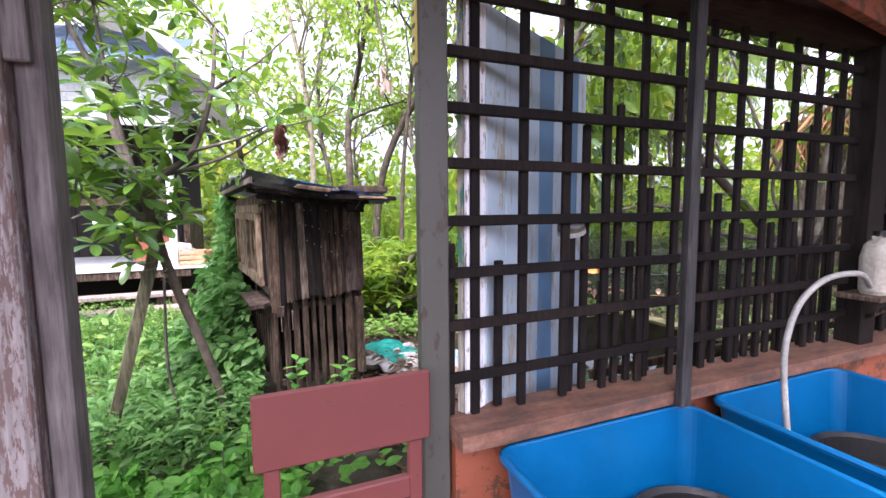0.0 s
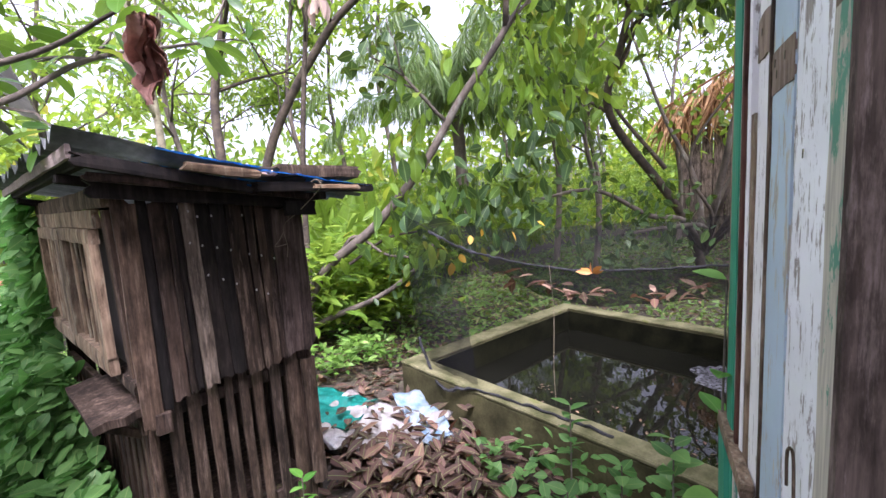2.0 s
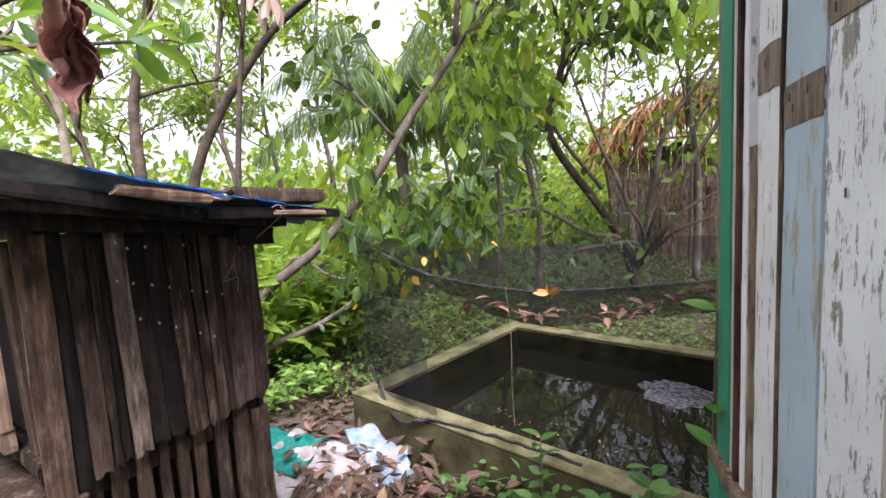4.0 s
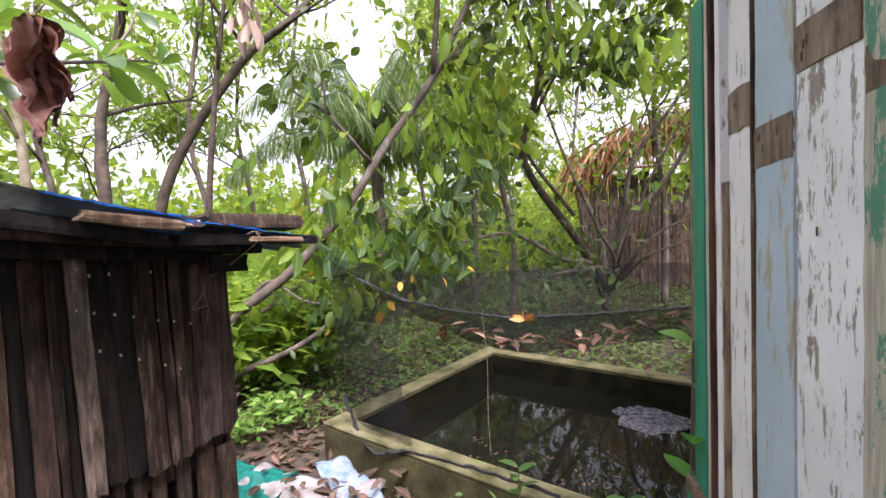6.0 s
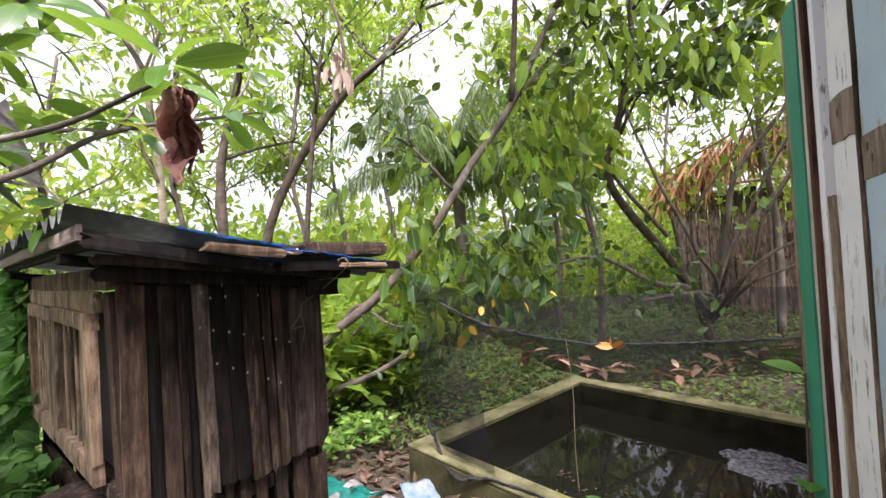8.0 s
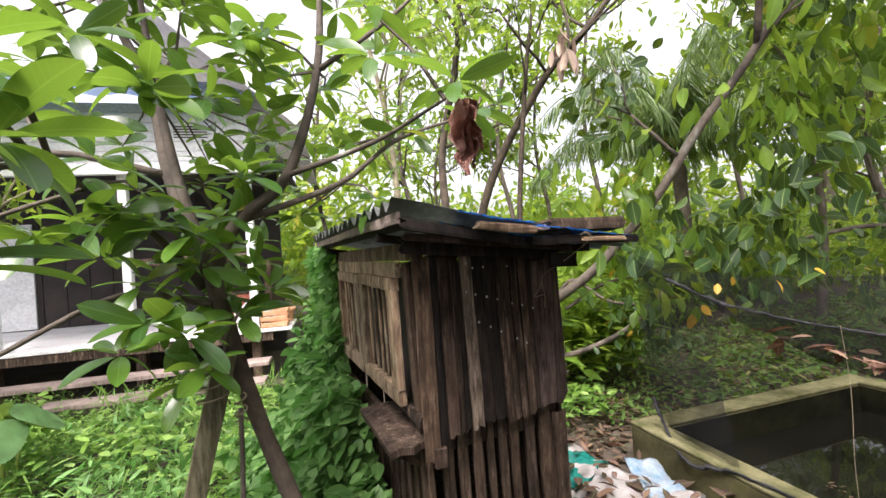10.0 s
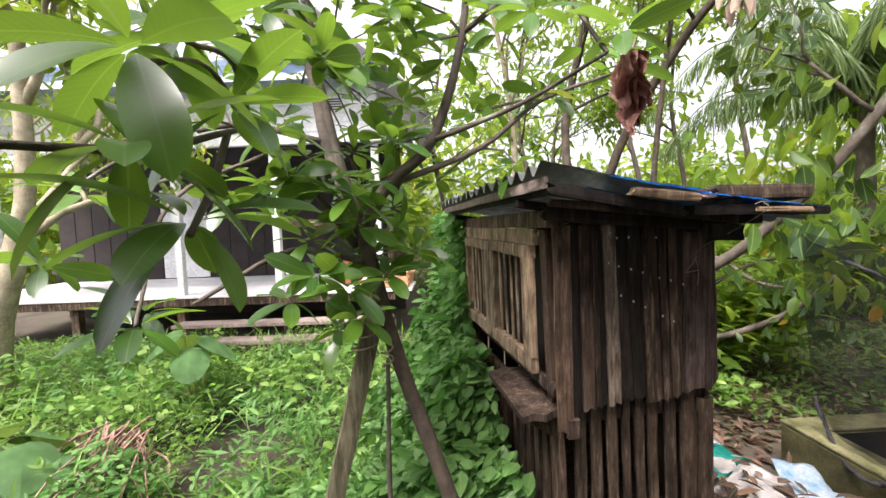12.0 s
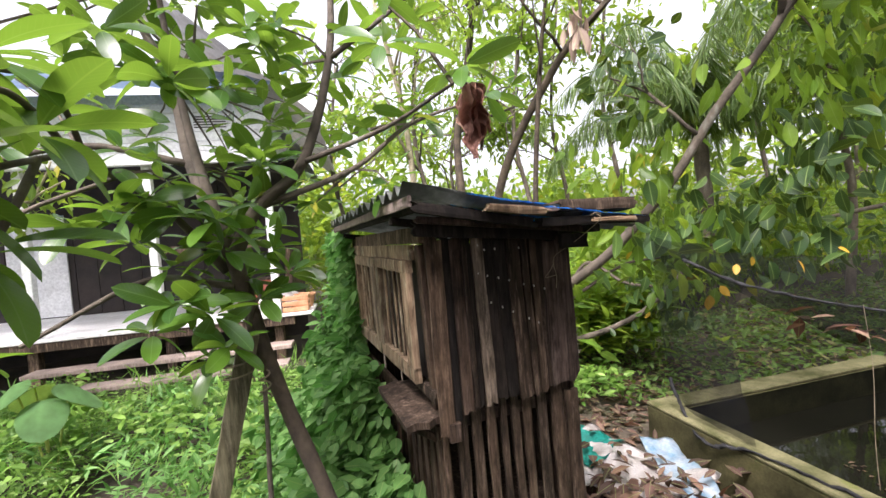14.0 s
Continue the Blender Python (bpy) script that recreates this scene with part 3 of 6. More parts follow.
def hung_bowl():
    b = thing("plastic_bowl", pose(1.243, 2.008, 1.482, 10, -16, 0), "small grey bowl with a dark band upturned on a picket", "bowl")
    def ring(r0, z0, r1, z1, t=0.003):
        bm = bmesh.new()
        prof = ((r0, z0), (r1, z1), (r1 - t, z1), (r0 - t, z0))
        rings = [[bm.verts.new((r * math.cos(a), r * math.sin(a), z)) for a in (2 * math.pi * k / 28 for k in range(28))] for r, z in prof]
        loft(bm, rings + rings[:1])
        return bm
    part("rim", ring(0.055, -0.045, 0.053, -0.028), DULL_GREY, b)
    part("band", ring(0.0532, -0.0278, 0.051, -0.012), INK, b, "dark blue band")
    bm = bmesh.new()
    prof = [(0.051 * math.cos(a), -0.0118 + 0.036 * math.sin(a)) for a in (math.pi / 2 * k / 7 for k in range(7))]
    rings = [[bm.verts.new((r * math.cos(a), r * math.sin(a), z)) for a in (2 * math.pi * k / 28 for k in range(28))] for r, z in prof]
    loft(bm, rings)
    bm.faces.new(rings[-1])
    bmesh.ops.solidify(bm, geom=bm.faces[:], thickness=0.003)
    part("dome", bm, DULL_GREY, b, smooth=True)



def outer_fence():
    """Loose old pickets standing just outside the far bays."""
    t = thing("picket_fence", pose(1.8, 2.5, -0.1), "old dark picket fence of uneven boards behind the lattice", "fence")
    plank("rail", (0, 0.02, 0.7), (3.6, 0.1, 0.72), 0.05, 0.03, HUT_DARK, t)
    x = 0.02
    while x < 3.6:
        plank("picket", (x, 0.0, 0.0), (x + RNG.uniform(-.03, .03), 0.0, RNG.uniform(0.95, 1.5)), RNG.uniform(.035, .055), 0.018, HUT_DARK, t)
        x += RNG.uniform(0.18, 0.42)


def open_door():
    d = thing("door_1", pose(0.7272, 1.9865, 0.0, 0, 0, 27), "open plank door in flaked white and faded blue paint with green edges", "door", kind="structure")
    top, low = 2.26, 0.05
    cols = ((0.05, 0.292, GREEN_FLAKED, "stile", 0.004, low, top), (0.297, 0.472, WHITE_BOARD, "board", 0.0, low, top), (0.478, 0.628, BLUE_BOARD, "board", 0.002, low, top), (0.629, 0.641, OLD_WOOD, "cover_strip", 0.006, low, top),
            (0.643, 0.766, WHITE_DIRTY, "board", 0.0, low, top), (0.768, 0.800, FRAME_WOOD, "batten", 0.006, low, 1.725), (0.802, 0.835, WHITE_DIRTY, "batten", 0.008, low, top), (0.837, 0.864, DOOR_BROWN, "batten", 0.016, 0.80, top),
            (0.866, 0.903, GREEN_FLAKED, "batten", 0.010, low, top), (0.905, 0.996, GREEN_PAINT, "stile", 0.014, low, top), (0.998, 1.030, FRAME_WOOD, "edge_strip", 0.010, low, top))
    for x0, x1, m, name, proud, z0, z1 in cols:
        bm = ragged(((x0 + x1) / 2, proud, z0), ((x0 + x1) / 2, proud, z1), x1 - x0 - 0.002, 0.026, (0, 1, 0), 0.004)
        part(name, bm, m, d)
    for x0, x1, m in ((0.05, 0.16, WHITE_BOARD), (0.163, 0.29, BLUE_BOARD), (0.293, 0.42, BLUE_BOARD), (0.423, 0.55, BLUE_BOARD), (0.553, 0.68, DEEP_BLUE), (0.683, 0.82, BLUE_BOARD), (0.823, 0.93, DEEP_BLUE), (0.933, 1.02, BLUE_BOARD)):
        part("back_board", box(bmesh.new(), Matrix.Translation(((x0 + x1) / 2, -0.023, (top + low) / 2)), x1 - x0, 0.018, top - low - 0.01, 0.003), m, d)
    # low rail with its slanting green foot
    part("bottom_rail", ragged((0.66, 0.032, 0.775), (1.02, 0.032, 0.80), 0.045, 0.03, (0, 1, 0), 0.004), FRAME_WOOD, d)
    part("kick_strip", ragged((0.90, 0.034, 0.10), (0.985, 0.034, 0.79), 0.09, 0.02, (0, 1, 0), 0.004), GREEN_PAINT, d)
    # bare patches where a slanting rail once sat
    for x0, x1, z0, z1 in ((0.645, 0.764, 1.837, 1.941), (0.480, 0.627, 1.736, 1.830), (0.299, 0.471, 1.886, 1.976), (0.06, 0.29, 1.80, 1.89)):
        part("bare_patch", ragged(((x0 + x1) / 2, 0.0135, z0), ((x0 + x1) / 2, 0.0135, z1), x1 - x0, 0.006, (0, 1, 0), 0.006), BARE_BOARD, d, "bare wood where a rail sat")
    for x, z in ((0.60, 1.80), (0.585, 1.775), (0.53, 1.80), (0.44, 1.935), (0.445, 1.915), (0.43, 1.94), (0.40, 1.60), (0.72, 1.90)):
        part("nail_hole", box(bmesh.new(), Matrix.Translation((x, 0.0172, z)), 0.005, 0.001, 0.016, 0), INK, d)
    part("latch", box(bmesh.new(), Matrix.Translation((1.042, 0.0, 1.395)), 0.022, 0.03, 0.05, 0.006), BLACK_PLASTIC, d, "rusty latch")
    wire = [Vector((0.335, 0.022, 0.72)), Vector((0.325, 0.03, 0.98)), Vector((0.36, 0.024, 1.06)), Vector((0.385, 0.026, 1.05)), Vector((0.39, 0.024, 0.98))]
    part("wire_hook", tube(bmesh.new(), curve_points(wire, 4), 0.003, 0.003, 5), OLD_WOOD, d, "bent wire hook")


open_door()
outer_fence()

hung_bowl()

# ---- things in the room ----
def chair():
    c = thing("wooden_chair", pose(0.34, 1.88, FLOOR_Z), "dull red painted wooden chair standing in the doorway", "chair")
    plank("back_board", (-0.262, 0.0, 0.80), (0.262, 0.0, 0.80), 0.225, 0.02, RED_CHAIR, c, (0, -1, 0), bev=0.008)
    for x in (-0.215, 0.215):
        plank("back_post", (x, 0.02, 0.0), (x, 0.02, 0.84), 0.045, 0.03, RED_CHAIR, c)
        plank("leg", (x, -0.40, 0.0), (x, -0.40, 0.43), 0.042, 0.042, RED_CHAIR, c)
        plank("side_rail", (x, -0.38, 0.38), (x, 0.0, 0.38), 0.05, 0.02, RED_CHAIR, c, (1, 0, 0))
    plank("back_rail", (-0.195, 0.02, 0.53), (0.195, 0.02, 0.53), 0.07, 0.03, RED_CHAIR, c)
    part("seat", box(bmesh.new(), Matrix.Translation((0, -0.20, 0.445)), 0.46, 0.42, 0.022, 0.006), RED_CHAIR, c)


chair()


def rounded_ring(bm, w, d, r, z, n=6):
    out = []
    for cx, cy, a0 in ((w / 2 - r, d / 2 - r, 0), (-w / 2 + r, d / 2 - r, 90), (-w / 2 + r, -d / 2 + r, 180), (w / 2 - r, -d / 2 + r, 270)):
        for k in range(n + 1):
            a = radians(a0 + 90 * k / n)
            out.append(bm.verts.new((cx + r * math.cos(a), cy + r * math.sin(a), z)))
    return out


def tub(x):
    t = thing("plastic_tub", pose(x, 1.50, FLOOR_Z), "bright blue plastic tub with a rolled rim beside the sill", "tub", "blue tubs")
    bm, w, d, h = bmesh.new(), 0.92, 0.74, 0.60
    prof = ((0.80, 0.0), (0.84, 0.02), (0.965, h - 0.02), (1.0, h - 0.018), (1.0, h), (0.955, h), (0.83, 0.05), (0.80, 0.03))
    loft(bm, [rounded_ring(bm, w * s, d - w * (1 - s), 0.07 * s, z) for s, z in prof])
    bm.faces.ensure_lookup_table()
    bottom = rounded_ring(bm, w * 0.80, d - w * 0.2, 0.056, 0.03)
    bm.faces.new(bottom)
    base = rounded_ring(bm, w * 0.80, d - w * 0.2, 0.056, 0.0)
    bm.faces.new(base[::-1])
    part("shell", bm, BLUE_PLASTIC, t, smooth=False)
    bm = bmesh.new()
    prof = [(0.980 + 0.026 * math.cos(a), h - 0.006 + 0.013 * math.sin(a)) for a in (2 * math.pi * k / 8 for k in range(9))]
    loft(bm, [rounded_ring(bm, w * s, d - w * (1 - s), 0.07 * s, z) for s, z in prof])
    part("rim", bm, BLUE_PLASTIC, t, "rolled rim", True)
    b = thing("black_basin", pose(x + 0.15, 1.51, FLOOR_Z + 0.051), "round black plastic basin standing in the blue tub", "basin", "black basins")
    bm = bmesh.new()
    rings = []
    for r, z in ((0.17, 0.0), (0.24, 0.30), (0.26, 0.31), (0.25, 0.315), (0.23, 0.30), (0.21, 0.2)):
        rings.append([bm.verts.new((r * math.cos(a), r * math.sin(a), z)) for a in (2 * math.pi * k / 32 for k in range(32))])
    loft(bm, rings)
    bm.faces.new(rings[0][::-1])
    bm.faces.new(rings[-1])
    part("bowl", bm, BLACK_PLASTIC, b, smooth=False)


tub(1.285)
tub(2.325)


def hose_and_jug():
    s = thing("wall_shelf", pose(2.95, 1.78, 1.10), "small dark wooden shelf fixed to the post", "shelf")
    part("board", box(bmesh.new(), Matrix.Translation((0, 0, 0.0)), 0.42, 0.18, 0.025), OLD_WOOD, s)
    plank("bracket", (0.12, 0.09, -0.15), (0.12, -0.07, -0.012), 0.03, 0.02, OLD_WOOD, s)
    j = thing("plastic_jug", pose(2.86, 1.76, 1.1125), "dusty beige plastic jug on the shelf", "jug")
    bm = bmesh.new()
    loft_rings = [rounded_ring(bm, w, w * 0.7, 0.04, z) for w, z in ((0.13, 0), (0.15, 0.02), (0.155, 0.18), (0.13, 0.24), (0.05, 0.28))]
    loft(bm, loft_rings)
    bm.faces.new(loft_rings[0][::-1])
    bm.faces.new(loft_rings[-1])
    part("body", bm, JUG, j, smooth=False)
    part("cap", tube(bmesh.new(), [Vector((0, 0, 0.275)), Vector((0, 0, 0.305))], 0.028, 0.028, 14), BLACK_PLASTIC, j)
    h = thing("garden_hose", pose(2.12, 1.72, 0.76), "grey white hose curving from the tub to the shelf", "hose")
    pts = curve_points(((0.03, -0.02, -0.25), (0, 0, 0.08), (0.03, 0.01, 0.25), (0.13, 0.02, 0.38), (0.3, 0.02, 0.46), (0.5, 0, 0.47), (0.66, 0.03, 0.40), (0.74, 0.05, 0.37)), 6)
    part("pipe", tube(bmesh.new(), pts, 0.013, 0.013, 8), HOSE, h, smooth=True)


hose_and_jug()

# ---- the hutch ----
HUTCH = pose(0.1746, 3.663, -0.05, 0, 0, 10.4) @ Matrix.Scale(0.957, 4)


def hutch():
    h = thing("animal_hutch", HUTCH, "tall hutch of dark weathered boards and brown slats with barred windows", "hutch")
    W, D = 0.61, 1.30
    def old_board(name, p, q, w, t, material, face=(0, -1, 0), label="", jag=0.02, ends=(1, 1), bow=0.0, parent=h):
        return part(name, ragged(p, q, w, t, face, jag, ends, bow), material, parent, label)
    # corner posts
    for u, v in ((0.02, 0.04), (W - 0.02, 0.04), (0.02, D - 0.03), (W - 0.02, D - 0.03)):
        plank("corner_post", (u, v, 0.12), (u - (0.05 if u < 0.1 else 0), v, 1.70), 0.045, 0.045, HUT_SLAT, h)
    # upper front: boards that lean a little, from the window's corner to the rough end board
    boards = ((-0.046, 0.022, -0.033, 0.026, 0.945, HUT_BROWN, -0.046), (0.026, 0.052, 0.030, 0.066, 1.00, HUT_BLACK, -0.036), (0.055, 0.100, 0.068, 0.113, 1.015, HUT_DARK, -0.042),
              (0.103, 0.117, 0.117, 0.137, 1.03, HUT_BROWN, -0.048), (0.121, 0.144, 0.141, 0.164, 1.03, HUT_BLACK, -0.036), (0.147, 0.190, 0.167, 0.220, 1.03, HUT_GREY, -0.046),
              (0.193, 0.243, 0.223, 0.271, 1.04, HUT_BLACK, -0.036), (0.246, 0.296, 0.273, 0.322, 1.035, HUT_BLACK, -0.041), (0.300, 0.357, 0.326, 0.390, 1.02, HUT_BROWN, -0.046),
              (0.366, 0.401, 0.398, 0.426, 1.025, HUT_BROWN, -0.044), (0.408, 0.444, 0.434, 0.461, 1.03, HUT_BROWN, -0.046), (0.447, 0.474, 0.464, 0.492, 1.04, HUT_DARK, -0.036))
    for a0, a1, b0, b1, low, m, v in boards:
        top = (a0 + a1) / 2
        old_board("board", ((b0 + b1) / 2 - 0.02 * (1.1 - low), v, low), (top, v, 1.735 - 0.05 * max(0.0, top)), (a1 - a0 + b1 - b0) / 2, 0.014, m, jag=0.022, bow=RNG.uniform(-.003, .003))
    old_board("end_board", (0.568, -0.022, 1.04), (0.548, -0.022, 1.71), 0.142, 0.03, HUT_ROTTEN, label="rough split end board", jag=0.05)
    for k in range(26):
        z = RNG.uniform(1.06, 1.6)
        c = Vector((0.638 - 0.02 * (z - 1.04), RNG.uniform(-.035, -.012), z))
        part("splinter", tube(bmesh.new(), [c, c + Vector((RNG.uniform(.006, .02), RNG.uniform(-.006, .006), RNG.uniform(-.008, .012)))], 0.003, 0.0008, 4), PALE_PLANK, h)
    # added near-black sheet for the shade inside, seen between the boards
    part("lining", box(bmesh.new(), Matrix.Translation((0.28, 0.055, 1.36)), 0.56, 0.008, 0.66, 0), INNER_SHADE, h, "dark sheet standing in for shade inside the hutch")
    for u, z in ((0.173, 1.68), (0.201, 1.66), (0.248, 1.66), (0.359, 1.655), (0.167, 1.57), (0.207, 1.556), (0.256, 1.543), (0.304, 1.528), (0.371, 1.504), (0.419, 1.492), (0.471, 1.474), (0.215, 1.448), (0.265, 1.423), (0.312, 1.398), (0.385, 1.36), (0.430, 1.336)):
        part("nail", box(bmesh.new(), pose(u, -0.0535, z, 0, RNG.uniform(-25, 25), 0), 0.0045, 0.004, 0.008, 0), HOSE, h, "small pale staple")
    # lower front: spaced upright slats
    for a, b, top in ((-0.013, 0.007, 1.02), (0.049, 0.092, 1.07), (0.113, 0.153, 1.07), (0.181, 0.219, 1.07), (0.248, 0.276, 1.07), (0.298, 0.331, 1.07), (0.354, 0.391, 1.07), (0.425, 0.467, 1.07), (0.495, 0.553, 1.075), (0.577, 0.641, 1.01)):
        c = (a + b) / 2
        old_board("slat", (c + RNG.uniform(-.004, .004) + 0.01 * (c > 0.1), -0.008, 0.27 + 0.23 * c + RNG.uniform(-.015, .015)), (c - 0.006, -0.008, top), b - a, 0.017, HUT_SLAT, jag=0.012, bow=RNG.uniform(-.004, .004))
    for z in (0.44, 0.98, 1.66):
        plank("front_rail", (-0.02, 0.016, z), (W - 0.01, 0.016, z), 0.05, 0.022, HUT_DARK, h)
    plank("corner_block", (0.02, -0.05, 0.93), (0.022, -0.05, 1.005), 0.05, 0.02, HUT_DARK, h)
    # far side and back
    for i in range(12):
        v = 0.05 + 0.11 * i
        plank("side_board", (W + 0.012, v, 0.36), (W + 0.012, v, 1.64 - 0.02 * (i % 3)), 0.10, 0.016, HUT_DARK, h, (1, 0, 0))
    for i in range(6):
        u = 0.04 + 0.105 * i
        plank("back_board", (u, D, 0.36), (u - 0.03 * (1 - u / W), D, 1.6), 0.098, 0.016, HUT_DARK, h, (0, 1, 0))
    for z in (1.02, 0.46):
        part("deck", box(bmesh.new(), Matrix.Translation((W / 2, D / 2 + 0.02, z)), W - 0.06, D - 0.09, 0.02), HUT_DARK, h)
    # window side: planks over a pair of barred panels that lean out, and a ledge below
    def side(v, z, out=0.0):
        return (-0.062 - out + 0.012 * (1.7 - z), v, z)
    old_board("top_plank", side(-0.055, 1.738, -0.006), side(D + 0.02, 1.728, -0.006), 0.062, 0.024, OLD_WOOD, (-1, 0, 0), jag=0.015)
    old_board("top_plank", side(0.055, 1.672, 0.002), side(D, 1.672, 0.002), 0.060, 0.022, FRAME_WOOD, (-1, 0, 0), "bleached plank over the windows", jag=0.01)
    # another added dark sheet: the shade behind the window bars
    part("side_lining", box(bmesh.new(), Matrix.Translation((0.03, D / 2 + 0.03, 1.38)), 0.008, D - 0.12, 0.58, 0), INNER_SHADE, h, "dark sheet standing in for shade inside the hutch")
    for v0, v1 in ((0.088, 0.640), (0.650, 1.185)):
        p = part("window", ragged(side(v0, 1.168, .010), side(v1, 1.172, .010), 0.066, 0.03, (-1, 0, 0), 0.006), FRAME_WOOD, h, "pale barred window panel")
        old_board("frame", side(v0, 1.612, .010), side(v1, 1.618, .010), 0.052, 0.03, FRAME_WOOD, (-1, 0, 0), jag=0.006, parent=p)
        for v, w in ((v0 + 0.044, 0.086), (v1 - 0.034, 0.064)):
            old_board("frame", side(v, 1.196, .013), side(v, 1.592, .013), w, 0.028, FRAME_WOOD, (-1, 0, 0), jag=0.002, parent=p)
        n = 5
        for i in range(n):
            v = v0 + 0.13 + (v1 - v0 - 0.24) * i / (n - 1)
            plank("bar", side(v + RNG.uniform(-.006, .006), 1.195, .0), side(v + RNG.uniform(-.006, .006), 1.595, .0), 0.019, 0.012, FRAME_WOOD, p, (1, 0, 0))
    old_board("sill_plank", side(-0.04, 1.105, -.02), side(0.66, 1.125, -.02), 0.045, 0.022, OLD_WOOD, (-1, 0, 0), jag=0.02)
    old_board("ledge", (-0.085, -0.06, 1.02), (-0.080, 0.46, 1.03), 0.16, 0.028, HUT_SLAT, (-0.1, 0, 1), "weathered ledge board", jag=0.04)
    plank("ledge_bracket", (-0.13, 0.02, 1.0), (-0.005, 0.06, 0.90), 0.03, 0.024, HUT_SLAT, h)
    plank("ledge_rail", (-0.022, 0.0, 0.955), (-0.022, D, 0.955), 0.06, 0.025, HUT_SLAT, h, (1, 0, 0))
    for i in range(14):
        v = 0.03 + 0.092 * i
        old_board("side_slat", (-0.016 + RNG.uniform(-.004, .004), v, 0.44 - 0.01 * (i % 3)), (-0.016, v, 0.93), 0.052, 0.016, HUT_SLAT, (-1, 0, 0), jag=0.012)
    # roof: wavy sheets on rafters, with planks and tarpaulin along the front edge
    def rz(u, v):
        return 1.885 - 0.205 * (u + 0.18) + 0.07 * max(0.0, u - 0.15) - 0.018 * (v + 0.3)
    def sheet(u0, u1, v0, v1, dz):
        bm = bmesh.new()
        nv, nu = 110, 6
        grid = []
        for i in range(nv + 1):
            v = v0 + (v1 - v0) * i / nv
            wave = 0.021 * math.sin(2 * math.pi * v / 0.115)
            grid.append([bm.verts.new((u0 + (u1 - u0) * j / nu + (0.012 * noise.noise((v * 9, 2, u0)) if j == 0 else 0), v, rz(u0 + (u1 - u0) * j / nu, v) + dz + wave + 0.006 * noise.noise((v * 5, j, 3)))) for j in range(nu + 1)])
        for a, b in zip(grid, grid[1:]):
            for j in range(nu):
                bm.faces.new((a[j], b[j], b[j + 1], a[j + 1]))
        bmesh.ops.solidify(bm, geom=bm.faces[:], thickness=0.003)
        return bm
    part("roof_sheet", sheet(-0.19, 0.50, -0.31, 1.42, 0.0), ZINC, h, "corrugated grey roof sheet", True)
    part("roof_sheet", sheet(0.42, 0.76, -0.28, 1.38, -0.012), ZINC, h, "corrugated grey roof sheet", True)
    # rafters and eave boards in black: shade under the roof put into colour
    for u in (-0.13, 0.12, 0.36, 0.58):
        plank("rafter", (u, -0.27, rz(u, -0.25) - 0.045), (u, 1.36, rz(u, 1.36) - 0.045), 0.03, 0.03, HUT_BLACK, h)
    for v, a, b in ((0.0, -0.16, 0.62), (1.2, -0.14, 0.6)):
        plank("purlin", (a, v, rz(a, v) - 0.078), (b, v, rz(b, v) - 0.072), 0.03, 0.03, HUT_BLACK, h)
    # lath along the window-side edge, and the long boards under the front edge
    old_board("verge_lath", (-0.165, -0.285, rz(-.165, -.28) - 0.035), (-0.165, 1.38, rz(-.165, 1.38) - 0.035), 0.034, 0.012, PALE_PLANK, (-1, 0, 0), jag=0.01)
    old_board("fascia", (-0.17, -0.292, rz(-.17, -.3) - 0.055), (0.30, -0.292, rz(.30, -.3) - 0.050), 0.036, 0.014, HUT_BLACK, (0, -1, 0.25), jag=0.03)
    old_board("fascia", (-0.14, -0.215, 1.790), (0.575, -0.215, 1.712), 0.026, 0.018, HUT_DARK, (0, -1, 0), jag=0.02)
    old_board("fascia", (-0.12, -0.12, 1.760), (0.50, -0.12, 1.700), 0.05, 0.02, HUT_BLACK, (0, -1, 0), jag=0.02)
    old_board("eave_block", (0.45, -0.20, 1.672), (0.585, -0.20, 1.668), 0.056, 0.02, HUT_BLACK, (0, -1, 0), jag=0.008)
    def rag(u0, u1, v0, v1, dz, hang=0.0):
        bm = bmesh.new()
        grid = [[bm.verts.new((u0 + (u1 - u0) * i / 20, v0 + (v1 - v0) * j / 7, rz(u0 + (u1 - u0) * i / 20, v0) + dz - 0.006 * j + 0.004 * noise.noise((i * .6, j * .8, 1)) - (hang * (1 + noise.noise((i * .9, u0, 4))) if j == 0 else 0))) for j in range(8)] for i in range(21)]
        for a, b in zip(grid, grid[1:]):
            for j in range(7):
                bm.faces.new((a[j], b[j], b[j + 1], a[j + 1]))
        bmesh.ops.solidify(bm, geom=bm.faces[:], thickness=0.002)
        return bm
    part("tarp_strip", rag(0.02, 0.315, -0.330, -0.10, 0.021, 0.004), BLUE_TARP, h, "blue tarpaulin strip", True)
    part("tarp_strip", rag(0.30, 0.765, -0.340, -0.10, 0.014, 0.006), BLUE_TARP, h, "blue tarpaulin strip", True)
    old_board("roof_plank", (0.075, -0.325, 1.812), (0.306, -0.325, 1.786), 0.027, 0.03, RAW_EDGE, (0, -1, 0), "splintered raw plank under the tarpaulin", jag=0.012)
    old_board("roof_plank", (0.30, -0.29, 1.752), (0.775, -0.315, 1.736), 0.030, 0.05, HUT_BLACK, (0, -1, 0), jag=0.006)
    old_board("roof_plank", (0.485, -0.345, 1.745), (0.700, -0.345, 1.738), 0.018, 0.012, RAW_EDGE, (0, -1, 0), "split pale plank edge", jag=0.012)
    old_board("roof_plank", (0.37, -0.27, 1.800), (0.725, -0.29, 1.795), 0.042, 0.09, OLD_WOOD, (0, -1, 0.1), "grey plank weighing down the roof", jag=0.02, bow=0.0)
    bm = bmesh.new()
